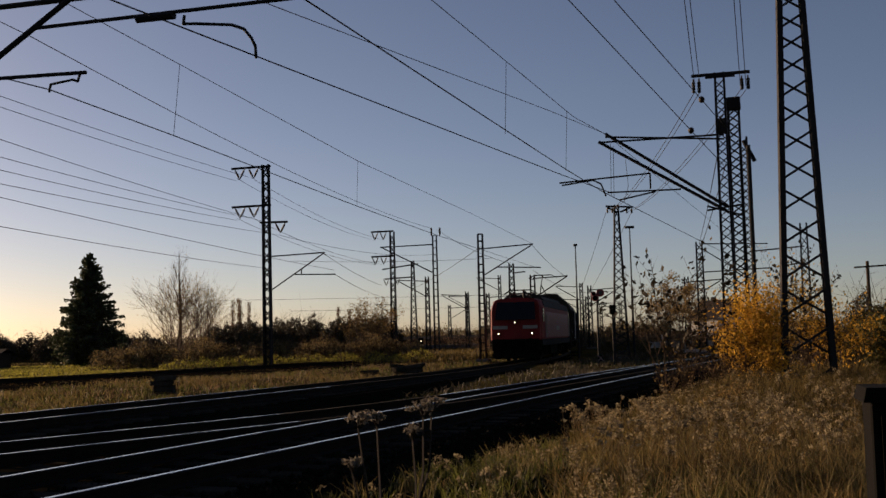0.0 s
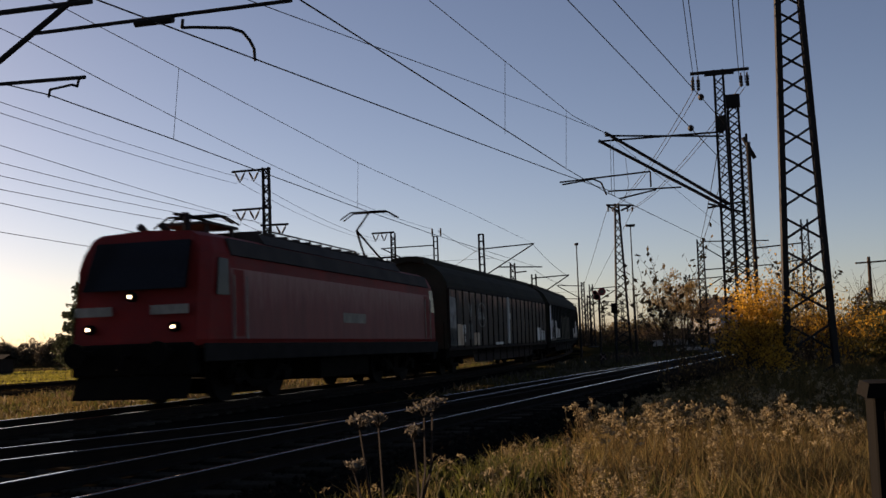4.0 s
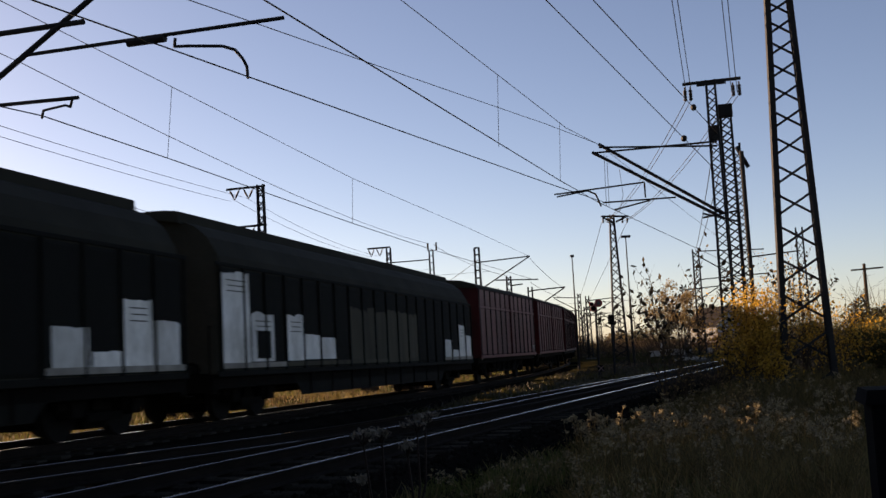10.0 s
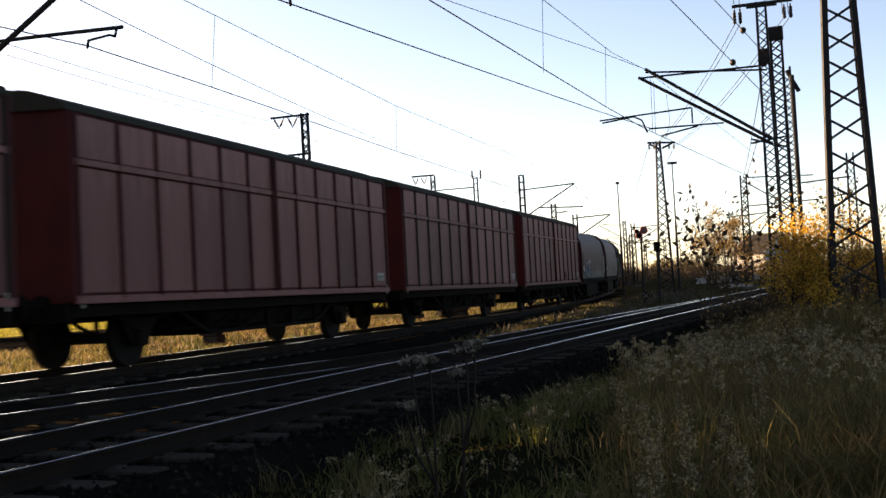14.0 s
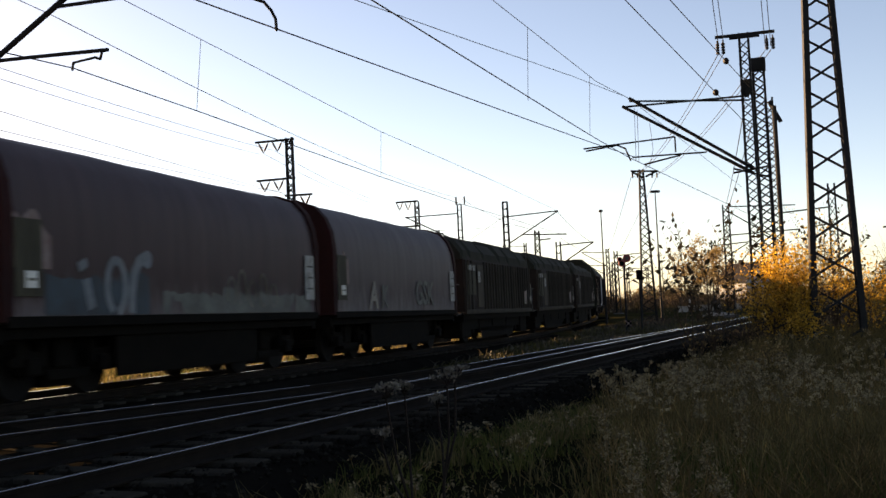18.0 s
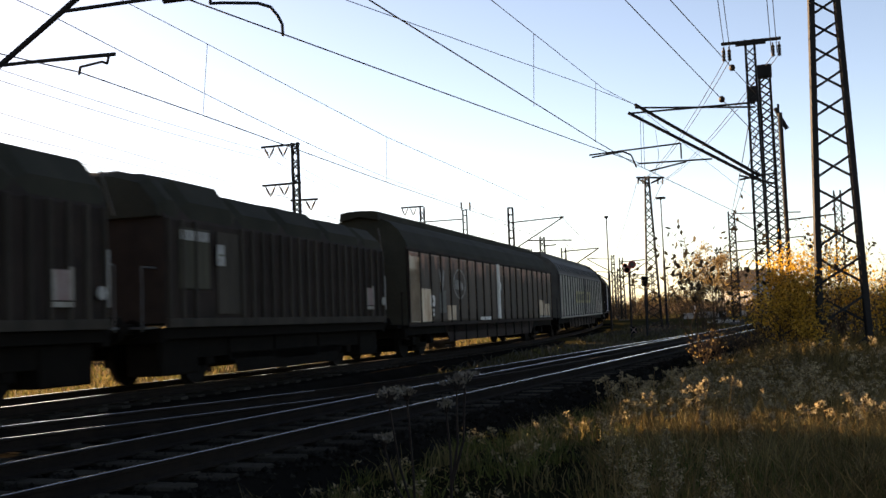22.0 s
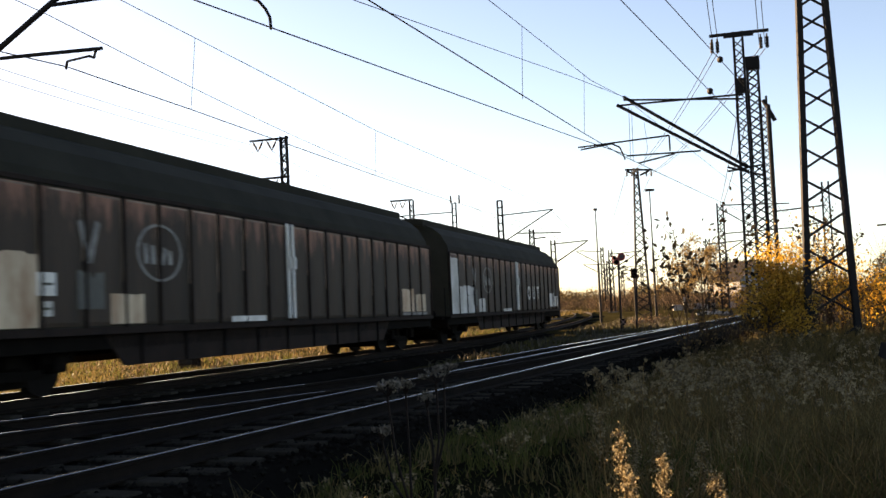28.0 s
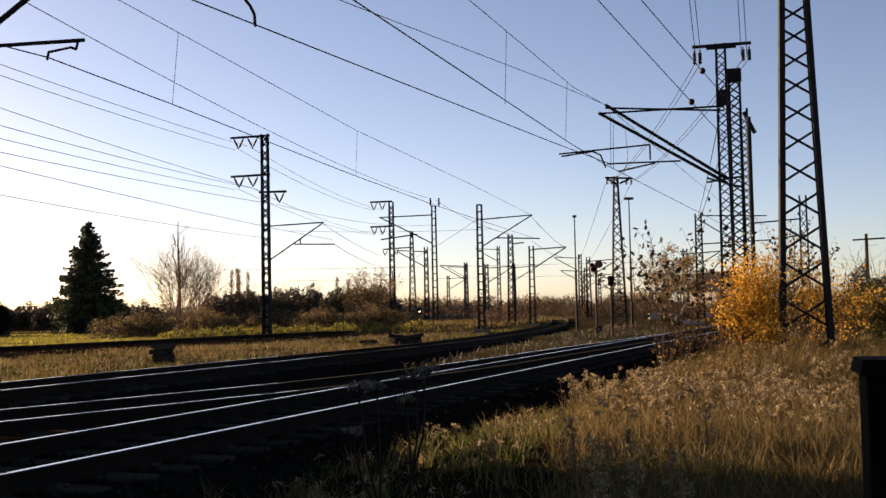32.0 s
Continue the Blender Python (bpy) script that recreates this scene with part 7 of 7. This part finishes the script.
    for i, (x, y, h) in enumerate(((4.35, 17.6, 0.40), (4.75, 18.2, 0.45), (5.15, 19.2, 0.40))):
        shrub("olive_bush", "low thin bush with dull yellow-brown leaves", x, y, h, 0.26, 6, M_TAN, 0.030, 1, 160 + i, 2, group="olive bushes", jitter=0.2)
    shrub("young_tree", "tall thin sapling with few dark leaves", 5.05, 25.2, 2.9, 0.35, 4, M_DARKLEAF, 0.090, 1, 80, 2, "sapling", thick=0.028, jitter=0.08)
    shrub("young_tree", "twiggy sapling with hardly any leaves", 5.6, 25.6, 2.4, 0.5, 4, M_DARKLEAF, 0.080, 0.5, 88, 2, "sapling", thick=0.024, jitter=0.08)
    shrub("young_tree", "thin sapling with dark leaves behind the mast", 9.3, 28.4, 2.3, 0.4, 5, M_DARKLEAF, 0.065, 2, 82, 2, "sapling", thick=0.024, jitter=0.10)
    for i, (x, y, h, w) in enumerate(((11.2, 28.2, 1.6, 0.6), (12.1, 30.0, 1.8, 0.8), (11.9, 29.2, 1.8, 0.6))):
        shrub("olive_bush", "bush with dull olive and brown leaves", x, y, h * 0.8, w, 10, M_OLIVELEAF, 0.055, 4, 90 + i, 2, group="olive bushes")
    # trees and hedges of the distance
    spruce(-30.5, 94.6, 9.8, 2.75, 100)
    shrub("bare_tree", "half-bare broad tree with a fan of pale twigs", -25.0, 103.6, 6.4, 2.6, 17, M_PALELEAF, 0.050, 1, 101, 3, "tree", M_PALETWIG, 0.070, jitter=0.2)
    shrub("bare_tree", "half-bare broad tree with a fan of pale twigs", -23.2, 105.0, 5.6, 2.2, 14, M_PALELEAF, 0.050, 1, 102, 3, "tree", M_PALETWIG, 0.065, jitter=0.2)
    tree("bare_tree", "tall thin bare tree rising above a broader one", -25.3, 105.2, 11.6, 0.26, 1.7, None, 0, 0, 103, 3, 14, 0.35, lean_up=1.7)
    for i, (x, y, h) in enumerate(((-31.2, 162, 8.6), (-30.5, 163, 9.1), (-29.8, 162, 8.9), (-29.2, 163, 8.3), (-16.4, 170, 7.2), (-14.9, 172, 6.8))):
        tree("poplar", "slim bare columnar poplar", x, y, h * 1.02, 0.16, 0.62, M_SCRUB, 0.09, 1, 110 + i, 2, 20, 0.12, lean_up=2.6)
    shrub("round_tree", "low rounded tree with thin brown leaves", -6.6, 92, 3.3, 1.9, 14, M_TAN, 0.07, 2, 120, 3, "tree", M_PALETWIG, 0.05, jitter=0.3)
    thicket("hedge", "rusty brown autumn hedge behind the track", [(-23 + i * 1.05, 76 + math.sin(i * 1.7) * 2 + i * 0.5, 1.95 + 0.55 * math.sin(i * 2.3) ** 2, 1.7) for i in range(20)], M_HEDGE, 0.075, 130, dense=3600)
    thicket("hedge", "yellow-green undergrowth along the grass", [(-17 + i * 0.95, 70 + math.sin(i * 2.1) * 1.5 + i * 0.3, 0.75 + 0.3 * math.sin(i * 1.3) ** 2, 1.2) for i in range(17)], M_MEADOW, 0.07, 131, dense=2600)
    thicket("far_wood", "dark far wood on the horizon", [(-66 + i * 2.3, 128 + (i % 3) * 4, 3.6 + 0.7 * math.sin(i * 1.9) ** 2, 2.6) for i in range(14)] + [(-28 + i * 1.3, 135 + (i % 3) * 5, 5.2 + 0.5 * math.sin(i * 2.9), 2.0) for i in range(17)], M_DARKWOOD, 0.13, 132, dense=3600, cat="wood")
    thicket("far_scrub", "reddish brown scrub in the far yard", [(-4 + i * 3.4, 150 + (i % 4) * 5, 2.0 + 0.8 * math.sin(i * 1.7) ** 2, 2.4) for i in range(16)] + [(1.5, 128, 2.2, 2.0), (4.3, 100, 1.7, 1.6), (5.6, 108, 2.3, 1.8), (7.6, 112, 2.5, 1.8), (10.2, 145, 3.6, 2.6), (17.5, 120, 3.2, 2.4), (15.2, 122, 2.8, 2.2), (20.5, 118, 2.6, 2.4), (23, 110, 3.0, 2.4), (26.5, 105, 2.8, 2.6), (24, 118, 2.4, 2.2), (28, 120, 2.8, 2.4), (30, 100, 2.6, 2.4), (36, 96, 2.8, 2.6), (41, 92, 3.0, 2.6)], M_SCRUB, 0.085, 133, dense=800, cat="scrub")
    thicket("bank_scrub", "low brown scrub along the near track", [(11.8, 50, 0.6, 1.2), (13.0, 53, 0.6, 1.4), (10.3, 42, 0.6, 1.2), (14.8, 58, 0.7, 1.5), (9.0, 37, 0.8, 1.0), (14.2, 47, 1.5, 1.4), (16.5, 50, 1.8, 1.6), (8.0, 31, 0.8, 0.9), (12.0, 36, 1.4, 1.3), (9.6, 62, 0.7, 1.2), (11.3, 66, 0.8, 1.3)], M_SCRUB, 0.06, 134, dense=800, cat="scrub")
    thicket("far_treeline", "hazy brown tree line on the far horizon", [(-70 + i * 4.3, 250 + (i % 5) * 9, 3.2 + 3.6 * abs(noise.noise(Vector((i * 0.37, 4.2, 0)))) + 1.6 * math.sin(i * 1.9) ** 2, 4.4) for i in range(42)], M_HEDGE, 0.30, 136, dense=260, cat="trees")
    for i, (x, y, h) in enumerate(((15.6, 76, 5.4), (17.6, 82, 4.8), (12.9, 63, 3.6), (21.0, 95, 6.0))):
        tree("bare_tree", "small bare tree with hardly a leaf", x, y, h, 0.10, 1.7, M_TAN, 0.08, 1, 140 + i, 3, 9, 0.2)
    thicket("dark_trees", "dark evergreen trees by the road", [(22.6, 60, 4.2, 1.0), (23.6, 61, 4.9, 1.2), (24.6, 61, 4.0, 1.3), (26.0, 63, 3.2, 1.5), (27.8, 64, 2.8, 1.6), (21.6, 60, 2.6, 1.0)], M_DARKWOOD, 0.09, 135, dense=1900, cat="trees")


# ---------------------------------------------------------------- small and far things
def build_small_things():
    t = tagged(new("trackside_cabinet"), "dull black trackside cabinet standing in the grass", "cabinet")
    t.matrix_basis = pose(2.735, 6.2, -0.36, 0, 0, -14)
    bm = B()
    box(bm, -0.36, 0.36, -0.2, 0.2, 0, 1.18, 0.03)
    part("body", bm, M_DARKBOX, t)
    bm = B()
    loft(bm, [[(-0.40, -0.24, 1.17), (0.40, -0.24, 1.17), (0.40, 0.24, 1.17), (-0.40, 0.24, 1.17)], [(-0.38, -0.22, 1.25), (0.38, -0.22, 1.25), (0.38, 0.22, 1.25), (-0.38, 0.22, 1.25)]])
    part("lid", bm, M_DARKBOX, t)
    bm = B()
    box(bm, -0.31, 0.31, -0.215, -0.2, 0.1, 1.1, 0.006)
    d = part("door", bm, M_DARKBOX, t)
    bm = B()
    bar(bm, (0.24, -0.24, 0.55), (0.24, -0.24, 0.68), 0.012, 6)
    part("handle", bm, M_STEEL, d)
    rnd = random.Random(9)
    for x, y, k, half in ((-9.45, 37.0, 12, 0.30), (-1.7, 50.5, 8, 0.75), (-3.4, 50.0, 4, 0.40)):
        t = tagged(new("sleeper_pile"), "small heap of short dark sleeper ends lying in the grass", "sleeper pile", "sleeper piles")
        t.location = (x, y, ground_z(x, y))
        for i in range(k):
            bm = B()
            box(bm, -half, half, -0.13, 0.13, -0.08, 0.08, 0.012)
            part("old_sleeper", bm, M_SLEEPER, t, at=pose(rnd.uniform(-0.1, 0.1), (i % 3) * 0.28 - 0.28, 0.06 + 0.17 * (i // 3), rnd.uniform(-6, 6), rnd.uniform(-14, 14), rnd.uniform(-40, 40)))
    # house behind the bushes
    t = tagged(new("house"), "grey plastered house with a steep dark gabled roof", "house")
    t.matrix_basis = pose(56.5, 226, -0.1, 0, 0, 24)
    bm = B()
    loft(bm, [[(-4, y, 0), (4, y, 0), (4, y, 3.6), (0, y, 6.9), (-4, y, 3.6)] for y in (-5, 5)])
    part("wall", bm, M_PLASTER, t)
    for s in (-1, 1):
        bm = B()
        loft(bm, [[(s * 4.5, y, 3.2), (s * 4.4, y, 3.5), (0, y, 7.25), (0, y, 6.95)] for y in (-5.5, 5.5)])
        part("roof_slope", bm, M_TILE, t)
    bm = B()
    box(bm, -0.4, 0.4, 1.0, 1.8, 6.0, 7.9, 0.03)
    part("chimney", bm, M_TILE, t)
    for k in (-1, 1):
        bm = B()
        beam(bm, (k * 4.4, -5.56, 3.35), (0, -5.56, 7.1), 0.06, 0.26)
        part("barge_board", bm, M_PALE, t, "pale board along the edge of the gable")
    for x, z in ((-1.8, 1.2), (1.8, 1.2), (0, 4.2)):
        bm = B()
        box(bm, x - 0.6, x + 0.6, -5.06, -4.98, z, z + 1.3, 0.01)
        w = part("window", bm, M_PALE, t)
        bm = B()
        box(bm, x - 0.5, x + 0.5, -5.075, -5.05, z + 0.1, z + 1.2)
        part("pane", bm, M_GLASS, w)
    # dark hut at the edge of the meadow
    t = tagged(new("hut"), "low dark wooden hut at the edge of the meadow", "hut")
    t.matrix_basis = pose(-37.6, 88.5, -0.5, 0, 0, 4)
    bm = B()
    box(bm, -2.2, 2.2, -1.5, 1.5, 0, 1.25, 0.03)
    part("wall", bm, M_RIB, t)
    for s in (-1, 1):
        bm = B()
        loft(bm, [[(x, s * 1.75, 1.2), (x, s * 1.75, 1.28), (x, 0, 1.62), (x, 0, 1.54)] for x in (-2.4, 2.4)])
        part("roof_slope", bm, M_TILE, t)
    # low platform and shed far down the yard
    t = tagged(new("platform"), "low pale concrete platform far down the yard", "platform")
    t.matrix_basis = pose(-1.5, 150, -0.5, 0, 0, 6)
    bm = B()
    box(bm, -6, 6, -2, 2, 0, 0.55, 0.05)
    part("slab", bm, M_CONC, t)
    t = tagged(new("shed"), "long low dark shed on the horizon", "shed")
    t.matrix_basis = pose(2.0, 210, -0.5, 0, 0, 4)
    bm = B()
    loft(bm, [[(x, -3, 0), (x, 3, 0), (x, 3.2, 1.1), (x, 0, 1.6), (x, -3.2, 1.1)] for x in (-11, 7)])
    part("wall", bm, M_RIB, t)
    bm = B()
    loft(bm, [[(x, -3.4, 1.1), (x, 0, 1.66), (x, 3.4, 1.1), (x, 3.4, 1.2), (x, 0, 1.8), (x, -3.4, 1.2)] for x in (-11.3, 7.3)])
    part("roof", bm, M_TILE, t)
    # white and red marker by the road, small kilometre stone by the signal
    t = tagged(new("marker_post"), "small white marker post with a red foot", "marker")
    t.location = (29.3, 75, ground_z(29.3, 75))
    bm = B()
    box(bm, -0.14, 0.14, -0.1, 0.1, 0, 0.55, 0.03)
    part("foot", bm, M_SIGRED, t)
    bm = B()
    box(bm, -0.11, 0.11, -0.08, 0.08, 0.55, 1.15, 0.03)
    part("board", bm, M_WHITE, t)
    t = tagged(new("low_wall"), "low broken pale concrete wall beyond the near track", "wall")
    t.location = (20.6, 110, ground_z(24, 110))
    for x0, x1, h in ((0.0, 1.0, 0.46), (1.5, 3.0, 0.52), (3.1, 4.2, 0.46), (5.6, 6.2, 0.48), (7.4, 8.8, 0.52)):
        bm = B()
        box(bm, x0, x1, -0.15, 0.15, -0.1, h, 0.03)
        box(bm, x0 - 0.03, x1 + 0.03, -0.19, 0.19, h, h + 0.07, 0.015)
        part("wall_block", bm, M_KERB, t)
    t = tagged(new("kerb"), "pale concrete kerb of the service road", "kerb")
    t.location = (17.7, 85, ground_z(19, 85))
    for k in range(3):
        bm = B()
        box(bm, k * 0.92, k * 0.92 + 0.89, -0.1, 0.1, -0.1, 0.26 - 0.03 * k, 0.02)
        part("kerb_stone", bm, M_KERB, t)
    t = tagged(new("marker_post"), "small white marker post beside a low wall", "marker")
    t.location = (15.9, 80.4, ground_z(15.9, 80.4))
    bm = B()
    box(bm, -0.09, 0.09, -0.06, 0.06, 0.85, 1.40, 0.02)
    part("board", bm, M_WHITE, t)
    bm = B()
    bar(bm, (0, 0, -0.05), (0, 0, 0.86), 0.04, 8)
    part("post", bm, M_STEEL, t)
    t = tagged(new("signal_board"), "low black and white crossed signal board by the track", "sign")
    t.location = (7.72, 54.6, ground_z(7.72, 54.6))
    t.scale = (0.5, 0.5, 0.62)
    bm = B()
    bar(bm, (0, 0, 0), (0, 0, 0.6), 0.03, 8)
    part("post", bm, M_STEEL, t)
    bm = B()
    box(bm, -0.3, 0.3, -0.05, -0.02, 0.45, 0.95, 0.01)
    b = part("board", bm, M_DARKBOX, t)
    for s in (-1, 1):
        bm = B()
        beam(bm, (-0.27 * s, -0.055 - 0.004 * (s > 0), 0.48), (0.27 * s, -0.055 - 0.004 * (s > 0), 0.92), 0.006, 0.07)
        part("cross_bar", bm, M_FADED, b)


build_plants()
build_small_things()

motions()
